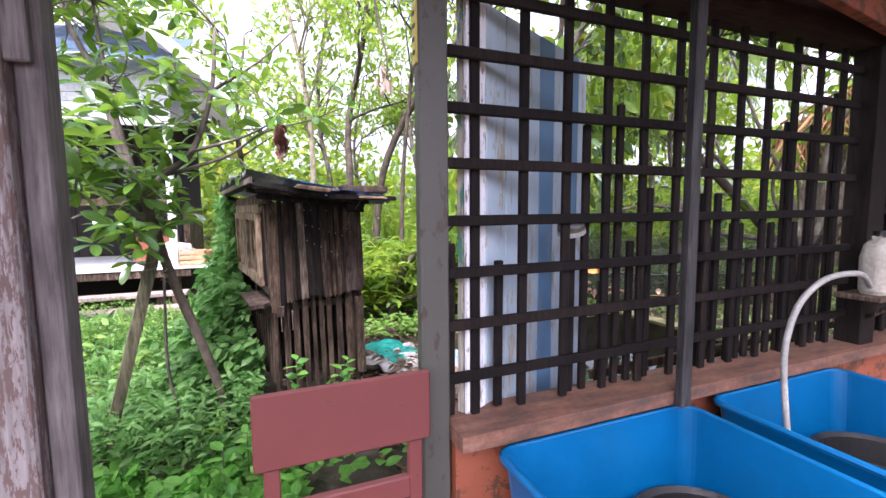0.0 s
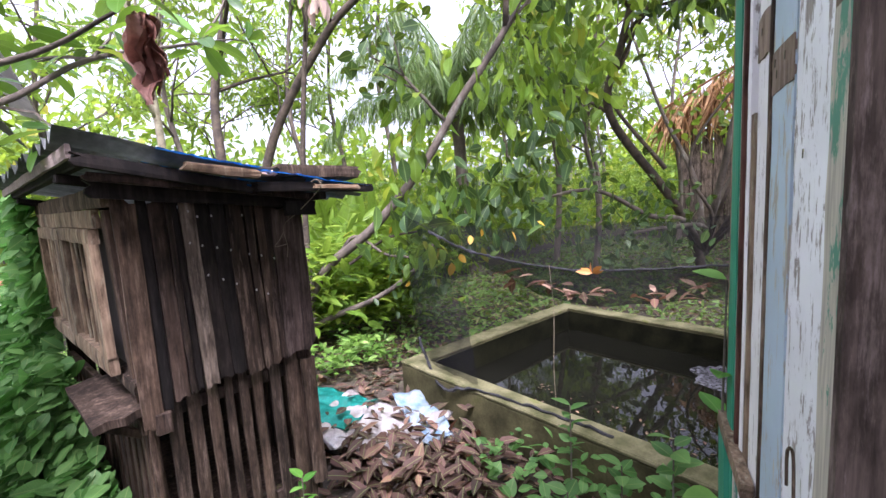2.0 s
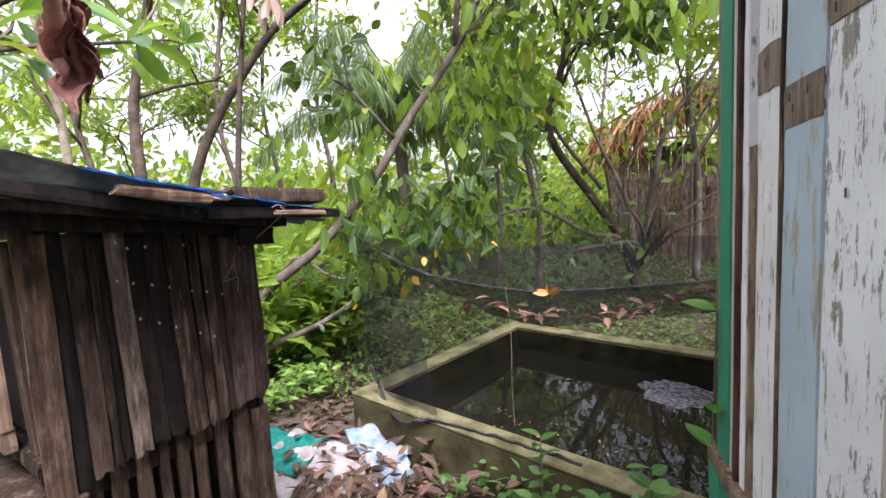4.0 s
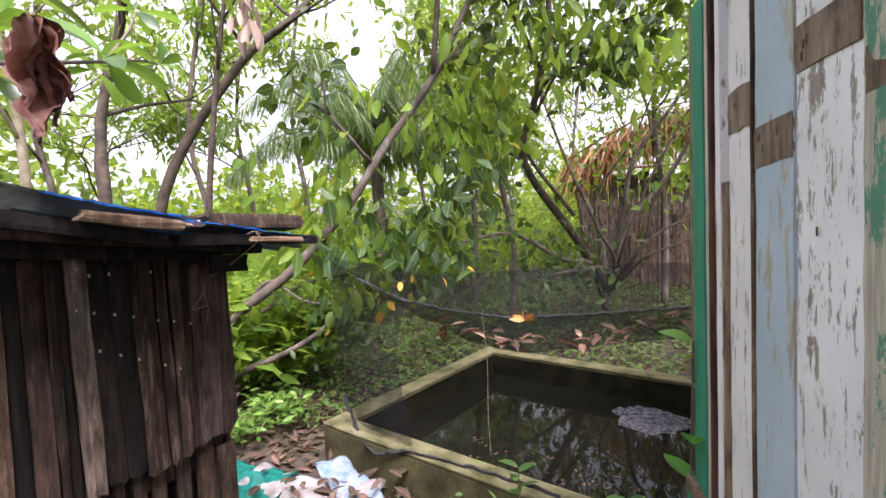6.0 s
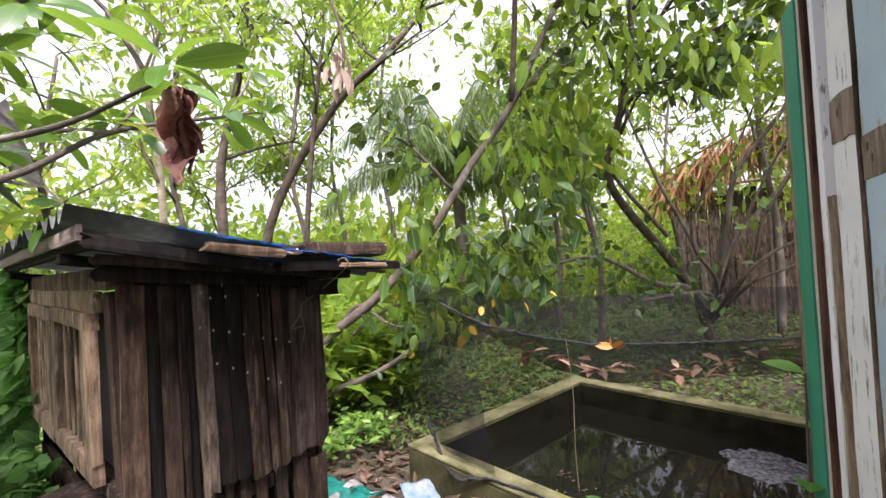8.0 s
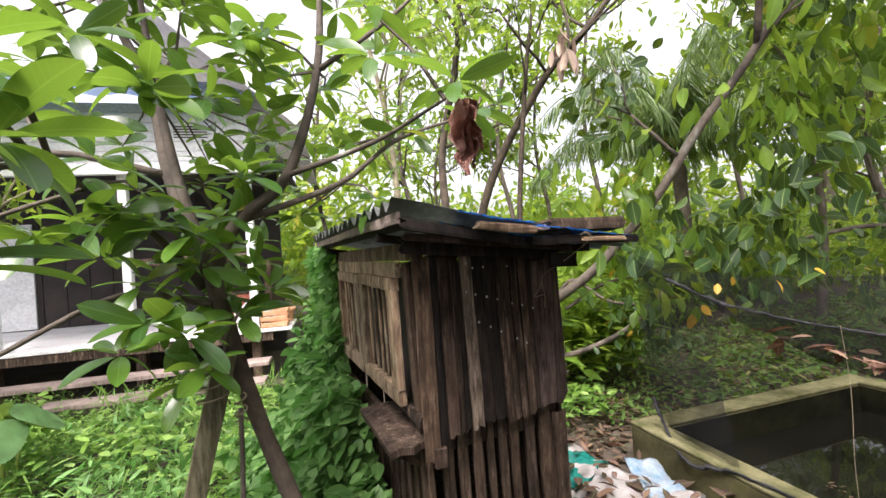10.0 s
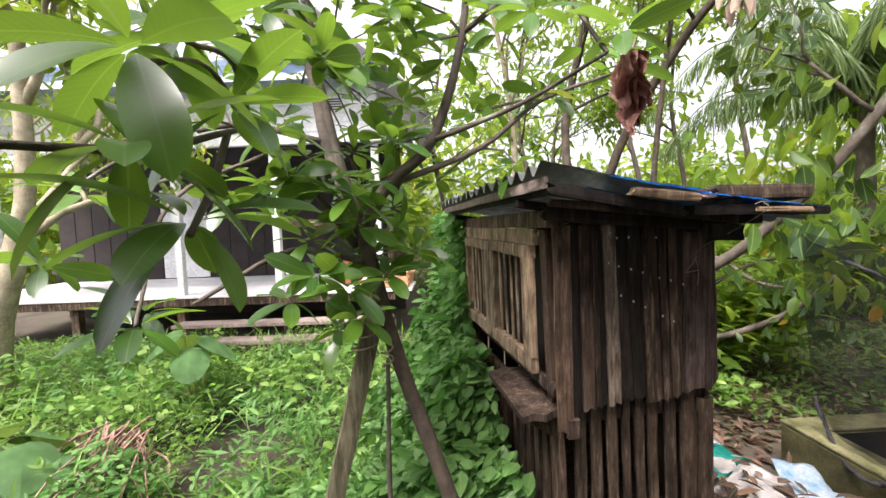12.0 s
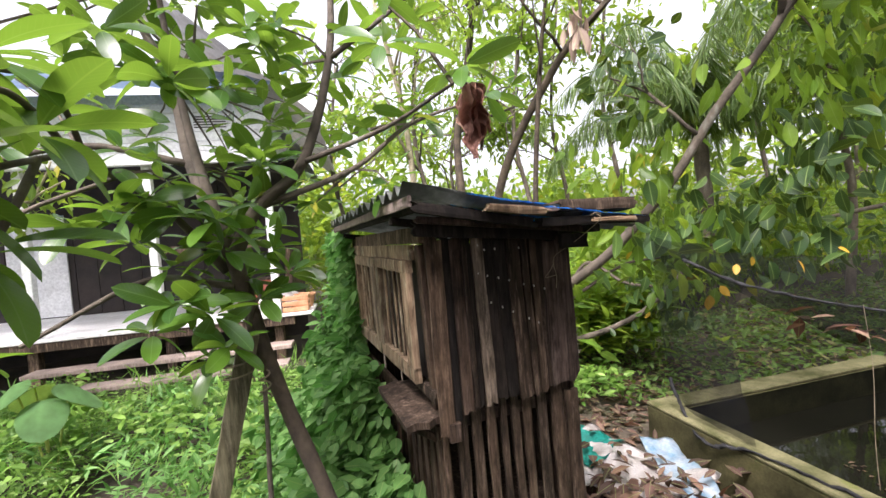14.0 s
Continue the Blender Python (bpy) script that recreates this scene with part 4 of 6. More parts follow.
    bmesh.ops.create_icosphere(bm, subdivisions=3, radius=1)
    for v in bm.verts:
        k = 1 + 0.5 * noise.noise(v.co * 2.0)
        v.co = Vector((0.335 + v.co.x * 0.045 * k, -0.28 + v.co.y * 0.05 * k, 1.789 + max(-0.3, v.co.z) * 0.016 * k))
    part("rag", bm, CLAY_RAG, h, "pale pinkish scrap of plastic", True)
    for line in (((0.505, -0.355, 1.765), (0.51, -0.36, 1.74), (0.515, -0.20, 1.66), (0.512, -0.075, 1.60), (0.53, -0.06, 1.52), (0.525, -0.06, 1.47)), ((0.515, -0.07, 1.58), (0.495, -0.065, 1.545), (0.475, -0.06, 1.52), (0.53, -0.06, 1.525)), ((0.48, -0.35, 1.76), (0.495, -0.36, 1.768), (0.525, -0.355, 1.762))):
        part("tie_wire", tube(bmesh.new(), curve_points(line, 4), 0.0016, 0.0012, 5), TWINE, h, "loose tie string")


hutch()

# ---- the pool ----
def pool():
    t = thing("fish_pool", pose(2.03, 5.07, -0.369, 0, 0, 3), "square mossy cement fish pool full of dark water", "pool")
    L, Wd, th, top = 2.50, 2.95, 0.17, 0.55
    def wall(u0, u1, v0, v1):
        bm = bmesh.new()
        box(bm, Matrix.Translation(((u0 + u1) / 2, (v0 + v1) / 2, top / 2 - 0.012)), u1 - u0, v1 - v0, top - 0.024, 0.01)
        part("wall", bm, CEMENT, t)
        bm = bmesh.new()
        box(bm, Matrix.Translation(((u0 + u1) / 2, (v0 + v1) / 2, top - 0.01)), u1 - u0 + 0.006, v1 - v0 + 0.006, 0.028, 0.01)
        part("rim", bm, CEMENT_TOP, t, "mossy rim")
    wall(0, th, -Wd, 0)
    wall(L - th, L, -Wd, 0)
    wall(th + 0.004, L - th - 0.004, -th, 0)
    wall(th + 0.004, L - th - 0.004, -Wd, -Wd + th)
    bm = bmesh.new()
    box(bm, Matrix.Translation((L / 2, -Wd / 2, 0.15)), L - 2 * th, Wd - 2 * th, 0.30, 0)
    part("water", bm, WATER, t, "dark still water")
    # near-black inner faces: wet moss plus the pool's shade in one colour
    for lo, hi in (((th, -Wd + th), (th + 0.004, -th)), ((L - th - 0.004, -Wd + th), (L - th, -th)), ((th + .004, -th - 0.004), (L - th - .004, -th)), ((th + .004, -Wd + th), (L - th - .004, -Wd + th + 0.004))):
        part("wet_lining", box(bmesh.new(), Matrix.Translation(((lo[0] + hi[0]) / 2, (lo[1] + hi[1]) / 2, 0.38)), hi[0] - lo[0], hi[1] - lo[1], 0.27, 0), WET_SHADE, t, "wet inner face darkened with the pool's shade")
    # rings spreading where drops fall in, with pale sky sheen put into the colour
    def edge(k):
        return 1 + 0.45 * noise.noise((math.cos(k) * 1.3, math.sin(k) * 1.3, 3)) + 0.22 * noise.noise((math.cos(k) * 6, math.sin(k) * 6, 8))
    bm = bmesh.new()
    grid = []
    for i in range(40):
        r = 0.30 * i / 39
        z = 0.3015 + 0.0022 * math.sin(r * 150) * (1 - r / 0.30)
        grid.append([bm.verts.new((1.93 + r * edge(k) * math.cos(k), -1.93 + r * edge(k) * math.sin(k), z + 0.0012 * noise.noise((r * 30, k * 3, 0)))) for k in (2 * math.pi * q / 40 for q in range(40))] if i else [bm.verts.new((1.93, -1.93, z))])
    for q in range(40):
        bm.faces.new((grid[0][0], grid[1][q], grid[1][(q + 1) % 40]))
    loft(bm, grid[1:])
    part("ripple", bm, WATER_SHEEN, t, "stirred water where drops fall in, sky sheen put into its colour", True)
    # litter and duckweed floating at the near side
    n = 120
    p = np.stack([NP.uniform(th + .02, 0.9, n), NP.uniform(-2.8, -0.8, n), np.full(n, 0.306)], 1)
    ob = leaf_mesh("floating_leaves", p, NP.normal(0, 1, (n, 3)) * (1, 1, 0.05), NP.uniform(.015, .05, n), SMALL, DRY, 4.0, t)
    tagged(ob, kind="stuff")


pool()


def net():
    """The black net slung from the branches across the pool."""
    t = thing("shade_net", pose(0, 0, 0), "fine black net sagging over the pool with dead leaves in it", "net")
    def drape(rows, n, m):
        bm = bmesh.new()
        lines = [curve_points(r, n) for r in rows]
        k = len(lines[0])
        cols = [curve_points([ln[i] for ln in lines], m) for i in range(k)]
        grid = [[bm.verts.new(p + Vector((0, 0, 0.03 * noise.noise(p * 4))) + 0.02 * noise.noise_vector(p * 7)) for p in c] for c in cols]
        for a, b in zip(grid, grid[1:]):
            for j in range(len(a) - 1):
                bm.faces.new((a[j], b[j], b[j + 1], a[j + 1]))
        return bm
    # pocket that sags over the far half
    part("netting", drape((((2.2, 5.1, 1.46), (2.9, 4.9, 1.25), (3.7, 4.5, 1.22), (4.2, 3.7, 1.25), (4.4, 2.7, 1.30)),
                           ((2.22, 4.9, 1.32), (2.6, 4.55, 0.98), (3.2, 4.2, 0.62), (3.7, 3.65, 0.60), (3.9, 2.65, 0.80)),
                           ((2.16, 4.75, 1.3), (2.38, 4.44, 1.12), (3.03, 4.08, 0.93), (3.5, 3.66, 0.90), (3.6, 2.7, 1.04))), 8, 6), NET, t, smooth=True)
    # curtain that hangs from the near edge down over the rim
    part("netting", drape((((2.15, 5.05, 1.46), (2.17, 4.8, 1.33), (2.36, 4.46, 1.13)),
                           ((2.12, 4.98, 0.9), (2.16, 4.75, 0.75), (2.3, 4.5, 0.72)),
                           ((2.1, 4.85, 0.30), (2.1, 4.6, 0.22), (2.12, 4.2, 0.20))), 7, 6), NET_THIN, t, smooth=True)
    def bunched(line, r):
        """A gathered roll of net: an uneven flattened tube."""
        bm = tube(bmesh.new(), curve_points(line, 14), r, r * 0.7, 9, 0.5)
        for v in bm.verts:
            v.co += Vector((0.6, 0.6, 1.2)) * r * noise.noise(v.co * 11) + r * 0.5 * noise.noise_vector(v.co * 31)
        return bm
    part("hem", bunched(((2.1, 4.88, 0.42), (2.1, 4.75, 0.20), (2.03, 4.5, 0.12), (2.07, 4.2, 0.19), (2.16, 3.7, 0.195), (2.2, 3.2, 0.19)), 0.012), NET_HEM, t, "gathered black hem", True)
    part("hem", bunched(((2.16, 4.75, 1.3), (2.38, 4.44, 1.12), (3.03, 4.08, 0.93), (3.5, 3.66, 0.90), (3.6, 2.7, 1.04)), 0.009), NET_HEM, t, "dark gathered edge", True)
    part("cord", tube(bmesh.new(), curve_points(((2.9, 4.15, 0.98), (2.88, 4.1, 0.6), (2.8, 4.05, 0.2), (2.75, 4.0, -0.12)), 6), 0.0017, 0.0017, 5), TWINE, t, "dull hanging string")
    for x, y in ((4.62, 2.45),):
        plank("pole", (x, y, -0.15), (x, y, 1.5), 0.04, 0.04, OLD_WOOD, t)
    n = 70
    a = NP.uniform(0, 1, n)
    p = np.stack([2.7 + 1.4 * a + NP.normal(0, .1, n), 4.5 - 1.5 * a + NP.normal(0, .1, n), 0.88 - 0.22 * np.sin(a * 3.1) + NP.uniform(0, .05, n)], 1)
    tagged(leaf_mesh("caught_leaves", p, NP.normal(0, 1, (n, 3)) * (1, 1, .3), NP.uniform(.09, .2, n), MID, DRY_RED, 1.5, t), "dry brown leaves", kind="stuff")
    for way, size in (((0.2, 0.9, 0.35), 0.13), ((-0.1, -0.8, 0.7), 0.12), ((0.3, 0.5, 0.8), 0.10), ((0.1, -1, 0.2), 0.09), ((-0.5, 0.6, 0.15), 0.12)):
        leaf_mesh("curled_leaf", [(2.99, 3.82, 0.93)], [way], [size], MID, ORANGE, 0.6, t)


net()

# ---- the house across the yard ----
def house():
    y0, fz, g = 8.4, 0.68, -0.15
    h = thing("wooden_house", pose(0, y0, g), "white wooden stilt house with open porch and blue roof edge", "house")
    def blk(name, lo, hi, m, parent=h, label="", bev=0.006):
        c = [(a + b) / 2 for a, b in zip(lo, hi)]
        return part(name, box(bmesh.new(), Matrix.Translation(c), *[b - a for a, b in zip(lo, hi)], bev), m, parent, label)
    z = fz - g
    # porch floor boards, its edge beam and stilts
    for i in range(13):
        blk("floor_board", (-8.0, 0.0 + 0.2 * i, z - 0.04), (-0.75 if i < 4 else -1.15, 0.195 + 0.2 * i, z), PORCH_FLOOR)
    blk("edge_beam", (-8.0, 0.02, z - 0.16), (-1.0, 0.10, z - 0.045), OLD_WOOD)
    for x in (-7.5, -5.9, -4.3, -2.7, -1.3):
        blk("stilt", (x, 0.15, 0.0), (x + 0.12, 0.27, z - 0.05), OLD_WOOD)
    # near-black sheet added for the shade under the porch floor
    blk("back_skirt", (-8.0, 2.5, 0.0), (-1.1, 2.55, z - 0.05), INNER_SHADE)
    # steps of loose planks
    for i, (a, b) in enumerate(((-0.35, 0.50), (-0.75, 0.36))):
        blk("step", (-4.0 + 0.3 * i, a - 0.12, b - 0.05), (-1.0, a + 0.16, b), PALE_PLANK)
        for x in (-3.5, -1.4):
            blk("step_support", (x, a - 0.05, 0.0), (x + 0.1, a + 0.08, b - 0.052), OLD_WOOD)
    # posts
    for x in (-6.9, -4.2, -2.75, -1.27):
        blk("post", (x, 0.06, z), (x + 0.1, 0.16, 3.02), WHITE_WALL)
    # near-black back wall, porch shade put into its colour; pale door panel
    blk("back_wall", (-8.0, 2.45, z), (-1.1, 2.55, 3.4), INNER_SHADE)
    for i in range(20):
        blk("wall_board", (-8.0 + 0.345 * i, 2.43, z + 0.02), (-7.665 + 0.345 * i, 2.455, 3.0), INNER_SHADE)
    blk("side_wall", (-1.2, 0.9, z), (-1.1, 2.45, 1.75), OLD_WOOD, h, "grey board side wall")
    blk("inner_door", (-5.9, 2.40, z + 0.02), (-5.0, 2.44, 2.6), WHITE_WALL, h, "white inner door")
    blk("porch_rail", (-2.7, 0.3, z + 0.95), (-1.2, 0.36, z + 1.05), OLD_WOOD)
    # upper white siding
    for i in range(7):
        blk("siding", (-8.0, 0.03 - 0.004 * (i % 2), 3.0 + 0.125 * i), (-1.15, 0.06, 3.12 + 0.125 * i), WHITE_WALL)
    blk("fascia", (-8.0, -0.05, 2.95), (-1.1, 0.025, 3.06), WHITE_WALL)
    for k in range(5):
        blk("vent_slot", (-2.05, 0.015, 3.42 + 0.035 * k), (-1.65, 0.024, 3.435 + 0.035 * k), INNER_SHADE)
    # blue eave roof and the pale main roof above it
    def roof(name, a, b, c, d, m, label, thick=0.03):
        bm = bmesh.new()
        p = [Vector(q) for q in (a, b, c, d)]
        nu, nv = 60, 3
        grid = []
        for i in range(nu + 1):
            s = i / nu
            row = []
            for j in range(nv + 1):
                t = j / nv
                q = (p[0] * (1 - s) + p[1] * s) * (1 - t) + (p[3] * (1 - s) + p[2] * s) * t
                row.append(bm.verts.new(q + Vector((0, 0, 0.02 * math.sin(i * 1.6)))))
            grid.append(row)
        for e, f in zip(grid, grid[1:]):
            for j in range(nv):
                bm.faces.new((e[j], f[j], f[j + 1], e[j + 1]))
        bmesh.ops.solidify(bm, geom=bm.faces[:], thickness=thick)
        part(name, bm, m, h, label)
    roof("eave_roof", (-8.2, -0.45, 3.80), (-1.0, -0.45, 3.80), (-1.0, 2.2, 5.0), (-8.2, 2.2, 5.0), BLUE_ROOF, "blue metal eave")
    roof("main_roof", (-4.0, -0.3, 6.6), (-4.0, 6.0, 6.6), (-0.45, 6.0, 3.55), (-0.45, -0.3, 3.55), PALE_ROOF, "pale metal roof slope")
    plank("barge_board", (-3.95, -0.34, 6.58), (-0.45, -0.34, 3.55), 0.16, 0.03, WHITE_WALL, h)
    roof("side_eave", (-1.1, -0.2, 3.5), (-1.1, 5.5, 3.5), (-0.72, 5.5, 3.1), (-0.72, -0.2, 3.1), ZINC, "dark corrugated side eave")
    blk("gable_wall", (-8.0, 2.5, 3.0), (-1.15, 2.6, 4.6), WHITE_WALL)


house()


def lathe(bm, prof, n=20):
    rings = [[bm.verts.new((r * math.cos(a), r * math.sin(a), z)) for a in (2 * math.pi * k / n for k in range(n))] for r, z in prof]
    loft(bm, rings)
    bm.faces.new(rings[0][::-1])
    bm.faces.new(rings[-1])
    return bm


def porch_things():
    c = thing("crate", pose(-0.98, 8.6, 0.682), "small pale orange wooden crate on the porch end", "crate")
    for k in range(3):
        plank("slat", (-0.17, -0.14, 0.04 + 0.08 * k), (0.17, -0.14, 0.04 + 0.08 * k), 0.06, 0.015, CLAY, c)
        plank("slat", (-0.17, 0.14, 0.04 + 0.08 * k), (0.17, 0.14, 0.04 + 0.08 * k), 0.06, 0.015, CLAY, c)
        plank("end_slat", (-0.17, -0.13, 0.04 + 0.08 * k), (-0.17, 0.13, 0.04 + 0.08 * k), 0.06, 0.015, CLAY, c, (1, 0, 0))
        plank("end_slat", (0.17, -0.13, 0.04 + 0.08 * k), (0.17, 0.13, 0.04 + 0.08 * k), 0.06, 0.015, CLAY, c, (1, 0, 0))
    part("base", box(bmesh.new(), Matrix.Translation((0, 0, 0.012)), 0.32, 0.27, 0.02), CLAY, c)
    for x, y in ((-1.0, 9.05), (-0.86, 8.95)):
        p = thing("clay_pot", pose(x, y, 0.682), "small clay flower pot on the porch end", "pot", "porch pots")
        part("pot", lathe(bmesh.new(), ((0.07, 0), (0.11, 0.16), (0.125, 0.17), (0.125, 0.20), (0.10, 0.20), (0.09, 0.16))), CLAY, p)
    b = thing("white_bundle", pose(-1.25, 8.85, 0.682), "heap of bleached white cloth on the porch", "cloth")
    bm = bmesh.new()
    bmesh.ops.create_icosphere(bm, subdivisions=4, radius=1)
    for v in bm.verts:
        k = 1 + 0.3 * noise.noise(v.co * 2.5)
        v.co = Vector((v.co.x * 0.30 * k, v.co.y * 0.25 * k, max(0.0, 0.12 + v.co.z * 0.22 * k)))
    part("cloth", bm, SACK, b, smooth=True)
    w = thing("wooden_box", pose(-1.6, 9.3, 0.682), "low orange-brown wooden box on the porch", "box")
    part("case", box(bmesh.new(), Matrix.Translation((0, 0, 0.22)), 0.6, 0.35, 0.44), TERRACOTTA, w)
    part("lid", box(bmesh.new(), Matrix.Translation((0, 0, 0.455)), 0.63, 0.38, 0.02), OLD_WOOD, w)


porch_things()

# ---- ground clutter ----
def sack_heap():
    s = thing("torn_sack", pose(1.45, 4.55, ground_height(1.45, 4.55)), "torn white sack spread over leaf litter beside the pool", "sack")
    def sheet(w, d, amp, seed, m, at, rot, name, label):
        bm = bmesh.new()
        n = 26
        grid = []
        for i in range(n + 1):
            row = []
            for j in range(n + 1):
                x, y = (i / n - .5) * w, (j / n - .5) * d
                edge = 1 + 0.18 * noise.noise((x * 5, y * 5, seed))
                z = 0.05 + amp * abs(noise.noise((x * 4, y * 4, seed))) + 0.018 * noise.noise((x * 13, y * 13, seed))
                row.append(bm.verts.new((x * edge, y * edge, z)))
            grid.append(row)
        for a, b in zip(grid, grid[1:]):
            for j in range(n):
                bm.faces.new((a[j], b[j], b[j + 1], a[j + 1]))
        bmesh.ops.solidify(bm, geom=bm.faces[:], thickness=0.004)
        bm.transform(pose(*at, 0, 0, rot))
        part(name, bm, m, s, label, True)
    sheet(0.62, 0.95, 0.13, 1, SACK, (-0.06, 0.0, 0.09), 25, "sheet", "")
    sheet(0.22, 0.75, 0.12, 5, BLUE_BAG, (0.30, -0.15, 0.09), -18, "blue_side", "pale blue printed side")
    sheet(0.42, 0.7, 0.05, 9, TEAL, (-0.12, 0.42, 0.11), 20, "teal_cloth", "teal green plastic cloth")
    b = thing("plastic_bag", pose(0.25, 3.60, ground_height(.25, 3.6) + 0.06), "crumpled blue and white plastic bag among the weeds", "bag")
    bm = bmesh.new()
    bmesh.ops.create_icosphere(bm, subdivisions=5, radius=1)
    for v in bm.verts:
        fold = abs(noise.noise(v.co * 2.6)) + 0.5 * abs(noise.noise(v.co * 6.0)) + 0.2 * noise.noise(v.co * 14)
        k = 1.15 - 0.75 * fold
        v.co = Vector((v.co.x * 0.14 * k, v.co.y * 0.10 * k, v.co.z * 0.08 * k))
    part("bag", bm, BLUE_SACK, b, smooth=True)


sack_heap()


def litter():
    n = 2600
    x, y = NP.uniform(0.7, 3.0, n), NP.uniform(2.6, 7.0, n)
    keep = (x < 2.02) | (y > 5.3)
    x, y = x[keep], y[keep]
    p = np.stack([x, y, ground_np(x, y) + NP.uniform(0.0, 0.05, len(x))], 1)
    d = NP.normal(0, 1, (len(x), 3)) * (1, 1, 0.25)
    tagged(leaf_mesh("fallen_leaves", p, d, NP.uniform(.07, .16, len(x)), MID, DRY, 1.5), "brown fallen leaves lying on the soil", "leaves", kind="stuff")
    n = 420
    x, y = NP.normal(1.48, 0.2, n), NP.normal(3.95, 0.26, n)
    p = np.stack([x, y, ground_np(x, y) + 0.04 + NP.uniform(0, .14, n)], 1)
    tagged(leaf_mesh("leaf_heap", p, NP.normal(0, 1, (n, 3)) * (1, 1, .35), NP.uniform(.09, .18, n), MID, DRY, 1.5), "heap of brown dead leaves on the torn sack", "leaves", kind="stuff")
    n = 95
    x, y = NP.normal(1.40, 0.20, n), NP.normal(4.36, 0.26, n)
    p = np.stack([x, y, ground_np(x, y) + NP.uniform(.12, .27, n)], 1)
    tagged(leaf_mesh("fallen_leaves", p, NP.normal(0, 1, (n, 3)) * (1, 1, .3), NP.uniform(.06, .15, n), MID, DRY, 1.8), "scattered brown dead leaves lying on the sack", "leaves", kind="stuff")
    n = 3800
    x, y = NP.uniform(2.5, 11, n), NP.uniform(2.0, 8.5, n)
    keep = (x > 5.2) | (y > 5.5)
    x, y = x[keep], y[keep]
    n = len(x)
    p = np.stack([x, y, ground_np(x, y) + NP.uniform(0.01, .10, n)], 1)
    tagged(leaf_mesh("fallen_leaves", p, NP.normal(0, 1, (n, 3)) * (1, 1, .2), NP.uniform(.06, .15, n), MID, DRY, 1.5), "brown fallen leaves lying behind the pool", "leaves", kind="stuff")


litter()


def weeds(name, label, n, region, height, size, shape, material, lump=0.5, seed=0, up=0.5, bare=0.6):
    """A patch of low growth: leaves over the ground, higher in lumps."""
    x0, x1, y0, y1 = region
    x, y = NP.uniform(x0, x1, n), NP.uniform(y0, y1, n)
    keep = np.array([noise.noise((a * 0.9, b * 0.9, seed + 5)) + 0.4 * noise.noise((a * 4, b * 4, seed)) > -bare and abs(a + 1.95 + 0.25 * (b - 5.2)) > 0.13 * max(0.0, 1.6 - abs(b - 5.0)) * RNG.uniform(.3, 1) for a, b in zip(x, y)])
    x, y = x[keep], y[keep]
    n = len(x)
    hh = np.array([height * (0.35 + lump * (1 + noise.noise((a * 1.1, b * 1.1, seed)) + 0.6 * noise.noise((a * 3.3, b * 3.3, seed)))) for a, b in zip(x, y)])
    z = ground_np(x, y) + np.maximum(0.02, hh) * NP.uniform(0.15, 1, n) ** 0.7
    d = NP.normal(0, 1, (n, 3))
    d[:, 2] = np.abs(d[:, 2]) * up - 0.1
    return tagged(leaf_mesh(name, np.stack([x, y, z], 1), d, NP.uniform(0.6, 1.4, n) * size, shape, material, 1.0), label, "weeds", kind="stuff")


weeds("low_weeds", "low green weeds covering the yard", 34000, (-7.5, 0.0, 4.4, 8.2), 0.30, 0.05, SMALL, WEED, 0.7, 1, 0.5, 0.25)
weeds("tall_weeds", "taller pale weeds in tufts across the yard", 9000, (-7.5, 0.0, 4.4, 7.4), 0.50, 0.085, OVAL, WEED, 0.6, 12, 0.6, 0.0)
weeds("tall_weeds", "taller mixed weeds in tufts across the yard", 10000, (-7.5, -0.2, 4.2, 7.3), 0.45, 0.11, LANCE, VINE, 0.6, 15, 0.9, 0.0)
weeds("low_weeds", "low green weeds under the propped tree", 15000, (-3.2, 0.05, 3.1, 4.7), 0.34, 0.062, MID, VINE, 0.7, 2, 0.5, 0.3)
weeds("broad_weeds", "fresh light green weeds beside the doorway", 3600, (-0.85, 0.22, 2.5, 3.2), 0.40, 0.078, OVAL, FRESH, 0.5, 3)
weeds("grass", "thin grass blades among the weeds", 6000, (-6, -0.1, 3.2, 8.0), 0.36, 0.2, leaf_shape(0.06, 0.4, 0.3, 0.2, 2), WEED, 0.5, 4, 1.6)
weeds("broad_weeds", "fresh green weeds at the foot of the hutch", 330, (0.0, 1.05, 3.0, 3.7), 0.28, 0.085, OVAL, FRESH, 0.5, 31, 0.6, 0.1)
weeds("broad_weeds", "light green weeds along the pool's wall", 170, (1.6, 2.1, 2.6, 3.9), 0.26, 0.08, OVAL, VINE, 0.5, 5)
weeds("low_weeds", "light green seedlings behind the hutch", 3000, (0.7, 2.6, 5.6, 7.4), 0.30, 0.10, MID, WEED, 0.6, 6, 0.5, 0.0)
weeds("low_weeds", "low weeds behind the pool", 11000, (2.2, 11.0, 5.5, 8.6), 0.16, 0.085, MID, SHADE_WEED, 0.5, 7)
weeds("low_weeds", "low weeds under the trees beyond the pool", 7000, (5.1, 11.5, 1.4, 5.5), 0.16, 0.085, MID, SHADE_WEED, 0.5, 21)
weeds("fern_weeds", "dense leafy undergrowth behind the hutch", 4200, (0.8, 3.6, 6.4, 8.8), 1.05, 0.24, DROOPER, GREEN, 0.6, 8, 0.7, 0.25)
weeds("fern_weeds", "bright lance-leaved shrubs behind the hutch", 2200, (1.0, 3.4, 6.2, 8.0), 1.15, 0.22, DROOPER, BRIGHT, 0.7, 18, 0.8, 0.0)


